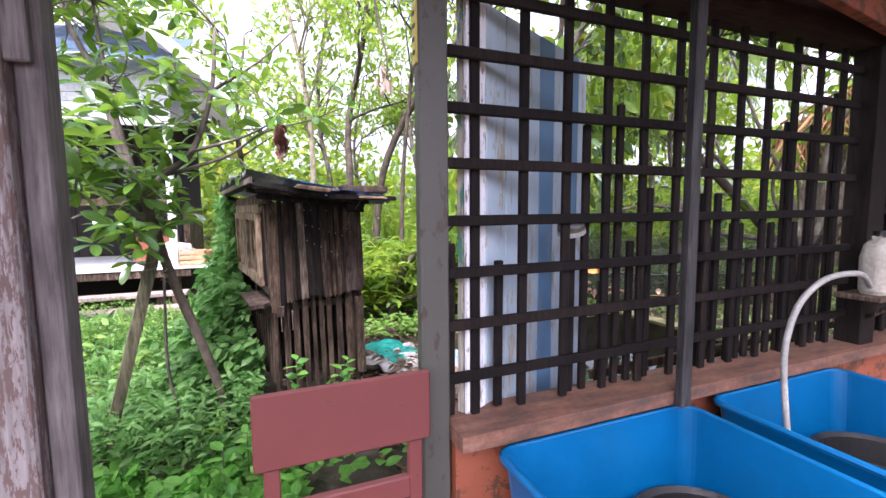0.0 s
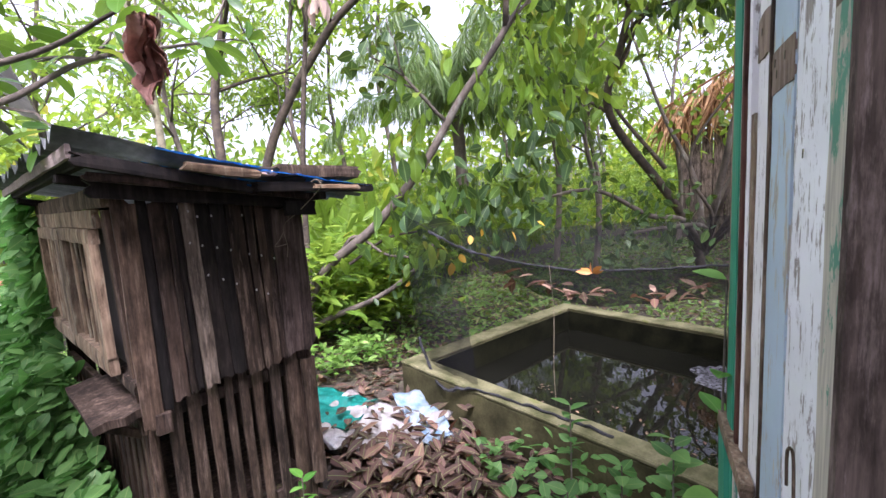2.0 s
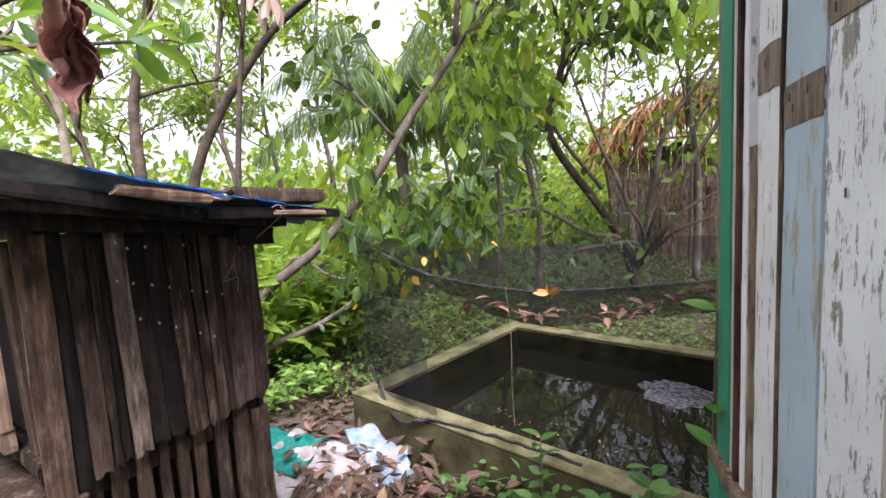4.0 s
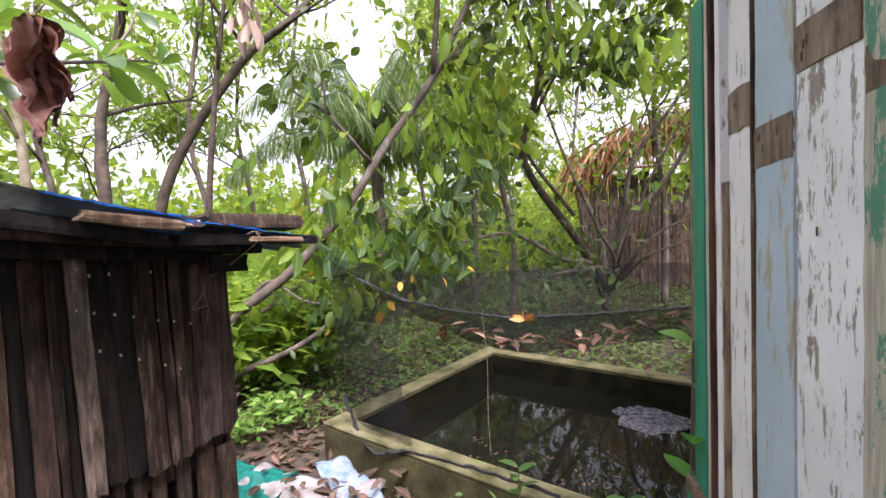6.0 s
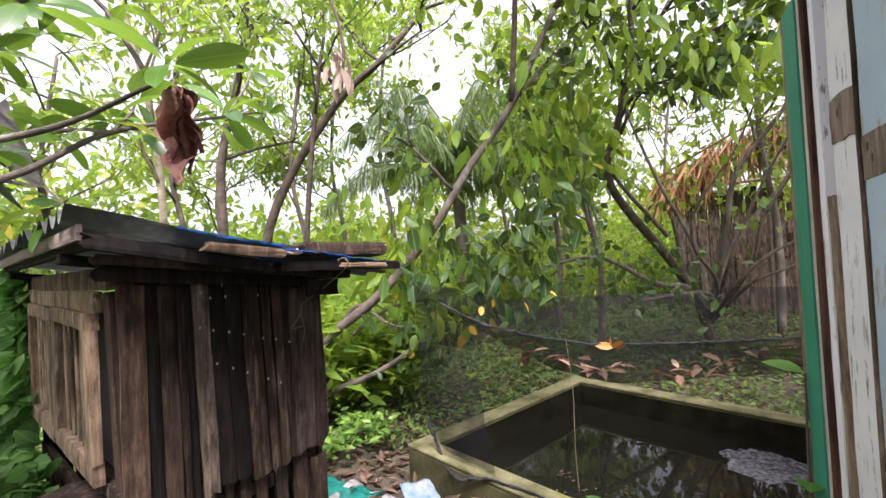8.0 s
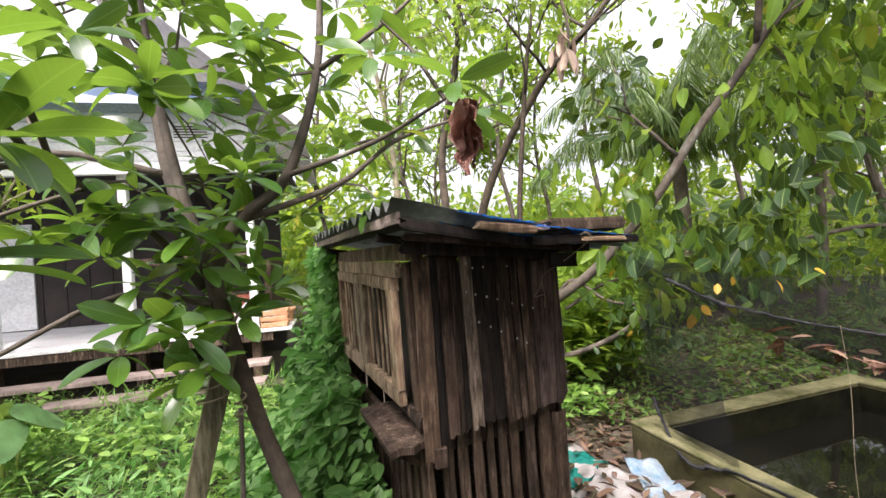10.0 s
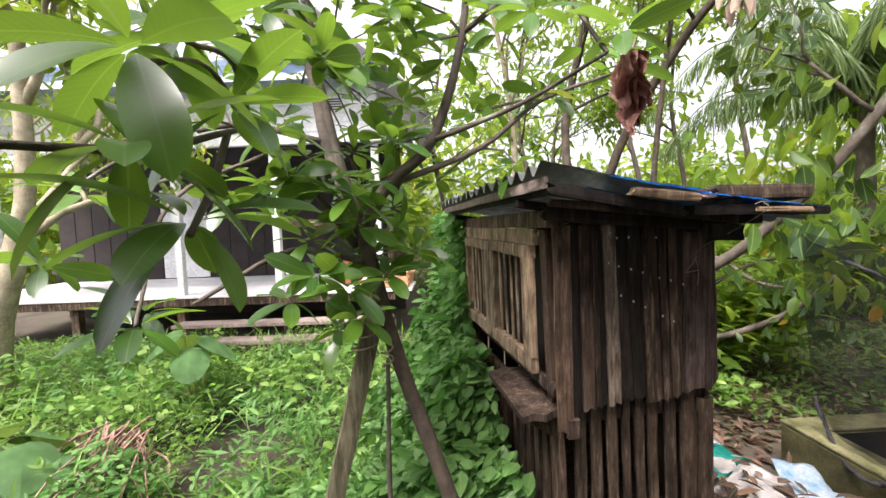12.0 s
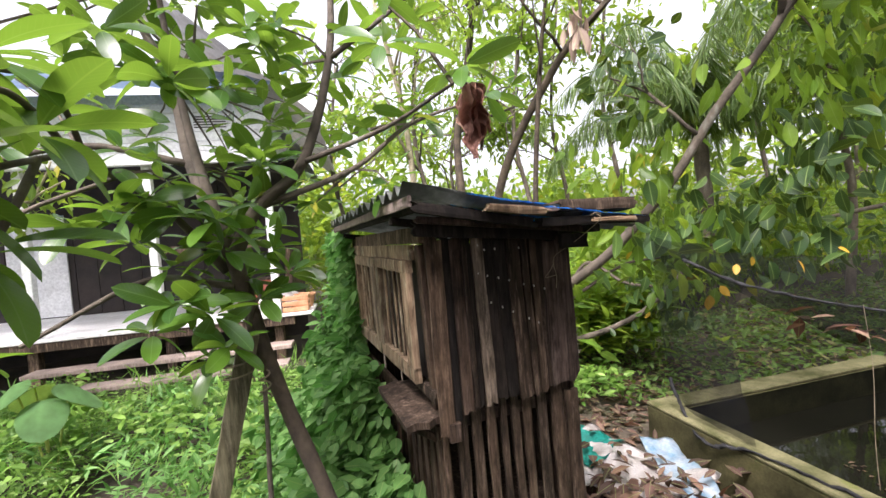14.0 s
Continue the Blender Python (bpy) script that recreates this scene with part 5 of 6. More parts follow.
def sprout(x, y, h, size, n, label, material=None, lean=(0, 0)):
    t = thing("seedling", pose(x, y, ground_height(x, y)), label, "plant")
    pts = curve_points(((0, 0, -0.02), (lean[0] * .4, lean[1] * .4, h * 0.5), (lean[0], lean[1], h)), 4)
    part("stem", tube(bmesh.new(), pts, 0.006, 0.003, 5), BARK, t)
    p, d = [], []
    for i in range(n):
        k = 0.35 + 0.65 * i / max(1, n - 1)
        a = i * 2.4 + RNG.uniform(-.4, .4)
        p.append((lean[0] * k, lean[1] * k, h * k))
        d.append((math.cos(a), math.sin(a), 0.35))
    leaf_mesh("foliage", p, d, [size * RNG.uniform(.7, 1.2) for _ in p], OVAL, material or FRESH, 1.2, t)


for x, y, h, s in ((0.28, 3.45, 0.5, 0.13), (0.55, 3.4, 0.45, 0.12), (0.62, 3.6, 0.4, 0.1), (-0.1, 2.85, 0.5, 0.12), (0.0, 3.02, 0.45, 0.12), (1.5, 3.0, 0.45, 0.13), (1.75, 2.9, 0.5, 0.13),
                   (1.3, 2.75, 0.38, 0.12), (1.95, 3.3, 0.55, 0.12), (1.9, 2.75, 0.62, 0.15), (0.82, 3.4, 0.3, 0.1), (1.0, 3.1, 0.3, 0.1), (-0.35, 2.75, 0.42, 0.12)):
    sprout(x, y, h, s * 0.75, 15, "young broadleaf seedling among the weeds", VINE if x > 1.2 else FRESH)
sprout(1.66, 2.50, 1.40, 0.12, 7, "tall seedling with pale leaves beside the open door", lean=(-0.08, -0.04))


def taro(x, y, k, tall=0.46):
    t = thing("taro_plant", pose(x, y, ground_height(x, y)), "pale green taro with heart shaped leaves", "plant", "taro plants")
    for i in range(5):
        a = i * 1.35 + k
        h = tall + 0.08 * (i % 3)
        tip = Vector((0.16 * math.cos(a), 0.16 * math.sin(a), h))
        part("stalk", tube(bmesh.new(), curve_points(((0, 0, 0), tip * 0.5 + Vector((0, 0, .06)), tip), 4), 0.009, 0.006, 6), FRUIT, t)
        bm = bmesh.new()
        ring = []
        for j in range(20):
            b = 2 * math.pi * j / 20
            r = 0.19 * (1 - 0.55 * abs(math.cos(b / 2)) ** 6) * (1 + 0.35 * max(0, -math.cos(b)) ** 3)
            ring.append(bm.verts.new((-r * math.cos(b), r * 0.85 * math.sin(b), -0.25 * r * r / 0.15)))
        c = bm.verts.new((0, 0, 0.012))
        for j in range(20):
            bm.faces.new((c, ring[j], ring[(j + 1) % 20]))
        bmesh.ops.solidify(bm, geom=bm.faces[:], thickness=0.002)
        bm.transform(Matrix.Translation(tip) @ pose(0, 0, 0, 0, 25, math.degrees(a)))
        part("leaf", bm, TARO, t, smooth=True)


TARO = leaf_material("taro_leaves", ((0.0, (0.13, 0.27, 0.10)), (1.0, (0.20, 0.36, 0.16))), 0.35, 0.45)
taro(-2.75, 4.55, 0.3)
taro(-2.5, 5.9, 1.1, 0.72)
taro(-2.5, 4.65, 2.0, 0.28)


def frond_heap():
    t = thing("dead_frond_heap", pose(-2.35, 4.9, ground_height(-2.35, 4.9) + 0.2), "heap of dry brown palm fronds on the weeds", "frond heap")
    for i in range(80):
        a = radians(RNG.uniform(245, 335))
        l = RNG.uniform(0.5, 1.0)
        s = Vector((RNG.uniform(-.25, .15), RNG.uniform(-.12, .12), RNG.uniform(0.08, 0.30)))
        e = s + Vector((l * math.cos(a) * .6, l * math.sin(a), -s.z * 0.95))
        part("leaflet", tube(bmesh.new(), curve_points((s, (s + e) / 2 + Vector((RNG.uniform(-.06, .06), RNG.uniform(-.06, .06), RNG.uniform(.02, .12))), e), 3), 0.007, 0.003, 4), FROND_DRY, t)
    b = thing("fallen_board", pose(-2.9, 5.25, ground_height(-2.9, 5.25) + 0.2, 0, 0, 12), "grey broken board lying in the weeds", "board")
    part("board", box(bmesh.new(), pose(0, 0, 0, 4, 6, 0), 0.85, 0.09, 0.025), OLD_WOOD, b)


FROND_DRY = surface("dry_frond_ribs", (0.13, 0.07, 0.05), (0.32, 0.19, 0.145), 6, 0.8)
frond_heap()

# ---- the propped tree near the doorway ----
def rosette(places, ways, sizes, c, r, n, size, axis=(0, 0, 1), high=0.75, span=1.25):
    ax = Vector(axis).normalized()
    x = ax.orthogonal().normalized()
    y = ax.cross(x)
    a0 = RNG.uniform(0, 6.28)
    for i in range(n):
        a = a0 + 2.4 * i
        el = high - span * (i / n) + RNG.uniform(-.15, .15)
        d = x * math.cos(a) * math.cos(el) + y * math.sin(a) * math.cos(el) + ax * math.sin(el)
        places.append(Vector(c) + d * r)
        ways.append(d)
        sizes.append(size * RNG.uniform(.75, 1.15))


GROVE = Matrix.Translation((-0.217, 2.128, 1.614)) @ pose(0, 0, 0, 1.22) @ Matrix.Scale(1.081, 4) @ Matrix.Translation((0.222, -2.165, -1.647))


def propped_tree():
    t = thing("propped_tree", GROVE @ pose(-0.46, 3.56, ground_height(-.46, 3.56)), "small leaning tree with rosettes of broad glossy leaves", "tree")
    g = Vector((-0.46, 3.56, ground_height(-.46, 3.56)))
    bm = bmesh.new()
    trunk = [Vector((-0.02, 3.40, -0.14)), Vector((-0.2, 3.46, 0.62)), Vector((-0.40, 3.55, 1.2)), Vector((-0.50, 3.60, 1.60))]
    tube(bm, [p - g for p in curve_points(trunk, 5)], 0.024, 0.026, 9, 0.08)
    part("trunk", bm, DARK_BARK, t, smooth=True)
    limbs = (((-0.50, 3.60, 1.58), (-0.41, 3.58, 1.74), (-0.26, 3.59, 1.88), (-0.15, 3.62, 2.22), (-0.12, 3.7, 2.6)),
             ((-0.50, 3.60, 1.60), (-0.65, 3.79, 1.92), (-0.77, 4.02, 2.29), (-0.99, 4.25, 2.75), (-1.1, 4.4, 3.3)),
             ((-0.50, 3.60, 1.60), (-0.58, 3.66, 1.85), (-0.66, 3.75, 2.2), (-0.72, 3.8, 2.7)),
             ((-0.52, 3.60, 1.55), (-0.62, 3.52, 1.72), (-0.74, 3.46, 1.85)),
             ((-0.26, 3.59, 1.88), (0.0, 3.45, 1.95), (0.16, 3.2, 2.0)),
             ((-0.41, 3.58, 1.74), (-0.1, 3.65, 1.86), (0.12, 3.7, 2.02), (0.42, 3.72, 2.12)),
             ((-0.15, 3.62, 2.22), (0.1, 3.6, 2.4), (0.3, 3.6, 2.6)),
             ((-0.46, 3.55, 1.35), (-0.44, 3.5, 1.42), (-0.40, 3.46, 1.48)),
             ((-0.50, 3.58, 1.5), (-0.7, 3.5, 1.55), (-0.84, 3.2, 1.45)),
             ((-0.65, 3.79, 1.92), (-1.0, 3.8, 2.0), (-1.4, 3.8, 1.9), (-1.78, 3.76, 1.66)))
    for i, ln in enumerate(limbs):
        thick = (0.024, 0.028, 0.02, 0.016, 0.010, 0.012, 0.010, 0.010, 0.012, 0.014)[i]
        part("limb", tube(bmesh.new(), [p - g for p in curve_points(ln, 5)], thick, thick * 0.4, 7, 0.05), BARK, t, smooth=True)
    P, D, S = [], [], []
    inside = GROVE.inverted()
    # the rosettes that hang close to the doorway
    near = ((-0.54, 2.576, 1.704), (-0.512, 2.627, 1.626), (-0.549, 2.611, 1.816), (-0.533, 2.784, 1.795), (-0.585, 2.777, 1.902))
    for c in near:
        rosette(P, D, S, inside @ Vector(c), 0.012, 9, 0.132, (RNG.uniform(-.2, .2), -0.2, 0.95), 0.7, 1.55)
    leaf_mesh("leaf_spray", [p - g for p in P], D, S, BROAD, BIGLEAF, 2.4, t)
    P, D, S = [], [], []
    mid = ((-0.946, 3.12, 1.397), (-1.243, 3.22, 1.543), (-0.682, 3.364, 1.893), (-0.521, 3.263, 2.04), (-0.685, 3.49, 1.778), (-0.586, 3.473, 1.738), (-0.495, 3.446, 1.699), (-0.608, 3.412, 1.468),
           (-0.377, 3.595, 1.881), (-0.644, 3.233, 2.15), (-0.784, 3.51, 1.749), (-0.324, 3.598, 2.236), (-0.518, 3.413, 1.428), (-0.355, 3.671, 2.039), (-0.193, 3.796, 2.226), (0.153, 3.788, 2.085),
           (0.477, 3.797, 2.172), (-0.658, 3.529, 1.571), (-0.42, 3.575, 1.443), (-0.031, 3.697, 2.343), (-0.409, 3.804, 2.377), (0.218, 3.195, 2.051), (-0.626, 3.787, 1.631), (-0.712, 3.77, 1.447), (-0.518, 3.747, 1.49), (-0.766, 3.631, 1.357), (-0.366, 3.79, 1.512))
    for c in mid:
        rosette(P, D, S, inside @ Vector(c), 0.012, 8, 0.125, (RNG.uniform(-.3, .3), RNG.uniform(-.4, .2), 1))
    for c in mid:
        near_by = Vector(c) + Vector((RNG.gauss(0, .09), RNG.gauss(0.06, .09), RNG.gauss(0, .07)))
        rosette(P, D, S, inside @ near_by, 0.012, 8, 0.115, (RNG.uniform(-.3, .3), RNG.uniform(-.5, .2), 1))
    forks = (((-0.78, 3.52, 1.85), (-0.66, 3.15, 1.84), (-0.56, 2.83, 1.77), (-0.54, 2.576, 1.69)), ((-0.56, 2.83, 1.77), (-0.53, 2.72, 1.68), (-0.512, 2.627, 1.61)), ((-0.60, 2.98, 1.82), (-0.57, 2.80, 1.86), (-0.549, 2.611, 1.80)),
             ((-0.56, 2.70, 1.72), (-0.60, 2.62, 1.71), (-0.66, 2.50, 1.70)), ((-0.78, 3.52, 1.85), (-0.95, 3.3, 1.7), (-0.95, 3.15, 1.45), (-0.946, 3.12, 1.40)), ((-0.66, 3.15, 1.84), (-0.60, 2.95, 1.92), (-0.585, 2.777, 1.89)))
    for ln in forks:
        part("branch", tube(bmesh.new(), [inside @ p - g for p in curve_points(ln, 5)], 0.006, 0.004, 7, 0.06), BARK, t, smooth=True)
    # the higher crown
    for i in range(175):
        c = (RNG.gauss(-0.75, 0.55), RNG.gauss(3.95, 0.42), RNG.uniform(1.75, 3.3))
        if c[1] < 3.25 or (c[0] > 0.2 and c[2] < 2.2) or (c[0] > -0.3 and c[2] > 2.5) or (c[0] < -0.75 and c[2] < 2.45 and i % 4):
            continue
        rosette(P, D, S, c, 0.012, 8, 0.12, (RNG.uniform(-.5, .5), RNG.uniform(-.5, .5), 1))
        q = min((p for ln in limbs for p in ln), key=lambda p: (Vector(p) - Vector(c)).length)
        if (Vector(q) - Vector(c)).length < 0.8:
            part("twig", tube(bmesh.new(), [Vector(p) - g for p in (q, tuple((a + b) / 2 + 0.02 for a, b in zip(q, c)), c)], 0.006, 0.003, 4), BARK, t)
    ob = leaf_mesh("crown", [p - g for p in P], D, S, BROAD, BIGLEAF, 0.9, t)
    # withered hanging leaves
    for i, (tip, size, wide) in enumerate(((Vector((0.02, -0.02, -1)), 0.185, 0.05), (Vector((0.16, 0.05, -1)), 0.165, 0.045), (Vector((-0.10, 0.1, -1)), 0.14, 0.045), (Vector((0.26, -0.10, -0.9)), 0.13, 0.035), (Vector((0.10, 0.16, -1)), 0.17, 0.05))):
        root = Vector((0.19, 3.15, 1.985)) - g
        tip = tip.normalized()
        x = tip.cross(Vector((0.3 + i, 1, 0.2))).normalized()
        y = x.cross(tip)
        bm = bmesh.new()
        rows, cols = 16, 7
        grid = []
        for r in range(rows + 1):
            k = r / rows
            w = wide * (0.25 + math.sin(min(1, k * 1.15) * math.pi) ** 0.6) * (1 + 0.4 * noise.noise((k * 5, i, 0)))
            c = root + tip * size * k + x * 0.02 * noise.noise((k * 3, i, 5)) + y * 0.025 * noise.noise((k * 2.5, i, 9))
            grid.append([bm.verts.new(c + x * math.sin(ang) * w * 0.55 + y * (math.cos(ang) - 0.6) * w * 0.5 + 0.008 * noise.noise_vector((k * 9, j * 0.8, i)))
                         for j in range(cols + 1) for ang in ((j / cols - 0.5) * (2.6 + 1.6 * noise.noise((k * 4, i, 2))),)])
        for p, q in zip(grid, grid[1:]):
            for j in range(cols):
                bm.faces.new((p[j], p[j + 1], q[j + 1], q[j]))
        bmesh.ops.solidify(bm, geom=bm.faces[:], thickness=0.0012)
        part("withered_leaf", bm, WITHER, t, smooth=True)


WITHER = surface("withered_leaf", (0.17, 0.070, 0.055), (0.42, 0.21, 0.16), 14, 0.6, 0, 90, 0.6, 0.003, c=(0.46, 0.28, 0.22))
propped_tree()


def stakes():
    for p, q, w, m in (((-0.83, 3.42, -0.12), (-0.455, 3.52, 1.36), 0.055, STAKE_WOOD), ((-0.40, 3.50, -0.12), (-0.42, 3.50, 1.20), 0.02, BARK)):
        s = thing("prop_stake", GROVE @ pose(p[0], p[1], p[2]), "grey wooden stake propping the leaning tree", "stake")
        end = Vector([b - a for a, b in zip(p, q)])
        if w > 0.05:
            part("shaft", ragged((0, 0, 0), end, w, w * 0.75, (0.3, -1, 0), 0.02), m, s)
        else:
            part("shaft", tube(bmesh.new(), curve_points(((0.06, 0, 0), end * 0.3 + Vector((0.03, 0.02, 0)), end * 0.6 + Vector((-0.02, 0, 0)), end), 6), w * 0.6, w * 0.35, 7, 0.12), m, s, smooth=True)
        k = 0.9 if w > 0.05 else 0.97
        c = Vector([(b - a) * k for a, b in zip(p, q)])
        part("tie", tube(bmesh.new(), [c + Vector((w * 0.78 * math.cos(a * .6), w * 0.78 * math.sin(a * .6), 0.0035 * a)) for a in range(24)], 0.003, 0.003, 5), TWINE, s, "twine tie")


stakes()


def vine_mass():
    """The creeper that climbs the hutch's window side."""
    m = HUTCH
    n = 11500
    v = NP.uniform(0.16, 2.0, n)
    top = np.where(v > 1.22, 1.82, 0.72 + 1.0 * np.clip((v - 0.45) / 0.8, 0, 1))
    z = NP.uniform(0.0, 1, n) * top
    lump = np.array([noise.noise((a * 3.2, b * 3.2, 4)) + 0.5 * noise.noise((a * 8, b * 8, 9)) for a, b in zip(v, z)])
    out = 0.03 + NP.uniform(0, 1, n) * (0.07 + (0.72 + 0.55 * lump) * np.clip(1 - z / 1.45, 0, 1) ** 1.3)
    keep = ((z < 1.05) | (v > 1.15)) & (NP.uniform(0, 1, n) < np.where(z > 1.1, 0.5, 1.0) + 0.9 * np.minimum(0, lump + 0.1))
    p = np.stack([-out - 0.03, v, z], 1)[keep]
    d = np.stack([-np.abs(NP.normal(.6, .4, len(p))), NP.normal(0, .7, len(p)), NP.normal(-.35, .4, len(p))], 1)
    ob = leaf_mesh("creeper", p, d, NP.uniform(.05, .12, len(p)), OVAL, VINE, 0.8)
    ob.matrix_world = m
    tagged(ob, "green creeper climbing over the hutch's window side", "creeper", kind="stuff")


vine_mass()

# ---- trees ----
def grow(bm, tips, p, d, length, r, level, wild=0.45):
    """One limb and its forks; remembers where twigs end."""
    pts = [p]
    for _ in range(4):
        d = (d + Vector((RNG.gauss(0, wild * .35), RNG.gauss(0, wild * .35), RNG.gauss(0.02, wild * .25)))).normalized()
        p = p + d * length / 4
        pts.append(p)
    tube(bm, pts, r, r * 0.62, 6 if level else 8, 0.05)
    if level <= 1:
        tips += [(q, d) for q in pts[1:]]
    if level == 0:
        return
    for _ in range(RNG.choice((2, 3))):
        k = RNG.choice((2, 3, 4, 4))
        nd = (d + Vector((RNG.gauss(0, .7), RNG.gauss(0, .7), RNG.gauss(.1, .4)))).normalized()
        grow(bm, tips, pts[k], nd, length * RNG.uniform(.6, .8), r * 0.55, level - 1, wild)


def broad_tree(name, label, trunk, r, arms, leaf, size, per_tip, material, shape=MID, bark=BARK, spread=0.15, droop=-0.3, levels=2, length=1.1):
    """A tree from its trunk line and a count of arms at its upper end."""
    base = Vector(trunk[0])
    t = thing(name, Matrix.Translation(base), label, "tree")
    line = [p - base for p in curve_points(trunk, 6)]
    part("trunk", tube(bmesh.new(), line, r, r * 0.45, 9, 0.05), bark, t, smooth=True)
    tips = []
    for i in range(arms):
        bm = bmesh.new()
        k = int(len(line) * (0.45 + 0.55 * (i + 1) / arms)) - 1
        d = (line[k] - line[k - 1]).normalized() * 0.6 + Vector((RNG.gauss(0, .7), RNG.gauss(0, .7), RNG.uniform(0, .6)))
        grow(bm, tips, line[k], d.normalized(), length, r * 0.35, levels)
        part("limb", bm, bark, t, smooth=True)
    n = len(tips) * per_tip
    idx = np.repeat(np.arange(len(tips)), per_tip)
    P = np.array([tuple(q) for q, _ in tips])[idx] + NP.normal(0, spread, (n, 3))
    D = NP.normal(0, .7, (n, 3)) + (0, 0, droop)
    leaf_mesh("crown", P, D, NP.uniform(.6, 1.3, n) * size, shape, material, 0.6, t)
    return t


# slender stems behind the hutch
broad_tree("slender_tree", "slender grey tree with thin crown behind the hutch", ((1.5, 8.4, -.1), (1.53, 8.42, 2.1), (1.55, 8.45, 3.1), (1.8, 8.2, 4.5), (1.9, 8.1, 6.0)), 0.075, 6, None, 0.15, 5, BRIGHT, bark=DARK_BARK)
broad_tree("slender_tree", "thin upright sapling with sparse leaves", ((2.0, 6.95, -.1), (2.05, 6.94, 1.9), (2.2, 6.85, 3.57), (2.3, 6.8, 4.3)), 0.04, 3, None, 0.14, 5, BRIGHT, bark=DARK_BARK, length=0.8)
broad_tree("slender_tree", "leaning forked tree with grey bark", ((1.95, 8.6, -.1), (2.14, 8.44, 2.2), (2.8, 7.7, 3.78), (3.3, 7.2, 4.4), (3.9, 6.9, 5.2)), 0.075, 5, None, 0.15, 4, BRIGHT, bark=DARK_BARK)
broad_tree("slender_tree", "pale thin tree far behind the hutch", ((0.8, 10.6, -.1), (1.1, 10.4, 2.0), (1.0, 10.3, 4.0), (0.6, 10.2, 6.0)), 0.08, 6, None, 0.16, 4, BRIGHT, bark=PALE_BARK)
# limbs that sweep up over the pool
sw = broad_tree("fruit_tree", "old fruit tree with sweeping limbs over the pool", ((1.75, 6.75, -.12), (1.95, 6.5, 0.75), (2.4, 6.0, 1.3), (2.78, 5.6, 1.9), (3.05, 5.3, 2.5), (3.36, 4.95, 3.12), (3.8, 4.7, 4.1)), 0.06, 3, None, 0.15, 2, DARK, OVAL, length=0.6)
part("low_limb", tube(bmesh.new(), [Vector(p) - Vector((1.75, 6.75, -.12)) for p in curve_points(((1.85, 6.62, 0.2), (2.1, 6.35, 0.36), (2.37, 6.0, 0.54), (2.63, 5.7, 0.8), (2.85, 5.5, 1.15)), 6)], 0.035, 0.02, 8, 0.05), BARK, sw, smooth=True)
part("low_limb", tube(bmesh.new(), [Vector(p) - Vector((1.75, 6.75, -.12)) for p in curve_points(((2.1, 6.3, 1.0), (2.26, 6.18, 1.2), (2.46, 5.92, 1.0), (2.7, 5.7, 0.95)), 6)], 0.02, 0.012, 8, 0.05), BARK, sw, smooth=True)


def clump(parent, base, name, centre, n, spread, size, shape, material, droop):
    """Leaves gathered round one place of a tree."""
    p = NP.normal(0, 1, (n, 3)) * spread + np.array(centre) - np.array(base)
    d = NP.normal(0, .6, (n, 3)) + (0, 0, droop)
    leaf_mesh(name, p, d, NP.uniform(.65, 1.25, n) * size, shape, material, 0.5, parent)


SW = (1.75, 6.75, -.12)
for c, n in (((2.55, 5.75, 2.1), 40), ((3.05, 5.25, 1.62), 55), ((3.25, 5.0, 1.4), 45), ((4.0, 5.1, 2.3), 45), ((4.2, 4.9, 3.3), 50), ((4.5, 4.8, 2.8), 50), ((2.7, 5.4, 1.2), 30), ((2.45, 5.35, 1.3), 26), ((3.7, 4.9, 2.0), 36)):
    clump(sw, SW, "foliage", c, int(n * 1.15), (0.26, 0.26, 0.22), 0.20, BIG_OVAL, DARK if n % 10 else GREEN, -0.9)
for c, n in (((3.6, 5.0, 2.8), 90), ((2.7, 5.9, 2.35), 40), ((4.1, 5.3, 2.6), 70), ((4.8, 4.3, 3.8), 80), ((4.3, 4.2, 4.4), 70), ((5.0, 3.6, 3.6), 90)):
    clump(sw, SW, "young_foliage", c, int(n * 0.6), (0.36, 0.36, 0.3), 0.25, LANCE_LEAF, BRIGHT, -1.8)
for c, n in (((3.1, 5.9, 1.45), 80), ((3.0, 6.0, 0.95), 80), ((3.3, 5.7, 1.2), 60), ((2.95, 6.1, 0.55), 50)):
    clump(sw, SW, "yellowing_foliage", c, int(n * 0.8), (0.26, 0.26, 0.26), 0.115, BIG_OVAL, YELLOWING, -0.8)
# unseen canopy added overhead to darken the pool and its reflections
for c, n in (((2.6, 4.6, 5.0), 150), ((3.4, 3.9, 4.9), 150), ((4.2, 3.2, 5.1), 150), ((3.2, 5.2, 5.3), 150), ((2.4, 3.6, 5.4), 120), ((4.6, 4.4, 5.5), 150), ((3.4, 2.9, 5.6), 130), ((1.7, 5.2, 5.2), 110)):
    clump(sw, SW, "high_foliage", c, int(n * 0.75), (0.5, 0.5, 0.25), 0.22, BIG_OVAL, GREEN, -0.4)
for at, way, size in (((2.9, 4.54, 1.24), (0.2, -0.4, -0.8), 0.10), ((2.72, 4.72, 1.27), (0.3, 0.3, -0.7), 0.08), ((2.66, 4.8, 1.22), (-0.3, -0.2, -1), 0.09),
                      ((2.55, 4.95, 0.98), (0.1, 0.2, -1), 0.14), ((2.6, 4.9, 1.05), (0.5, -0.3, -0.8), 0.10), ((3.2, 4.5, 1.3), (0.6, -0.3, -0.3), 0.09)):
    leaf_mesh("yellow_leaf", [Vector(at) - Vector(SW)], [way], [size], OVAL, ORANGE_YELLOW, 0.5, sw)
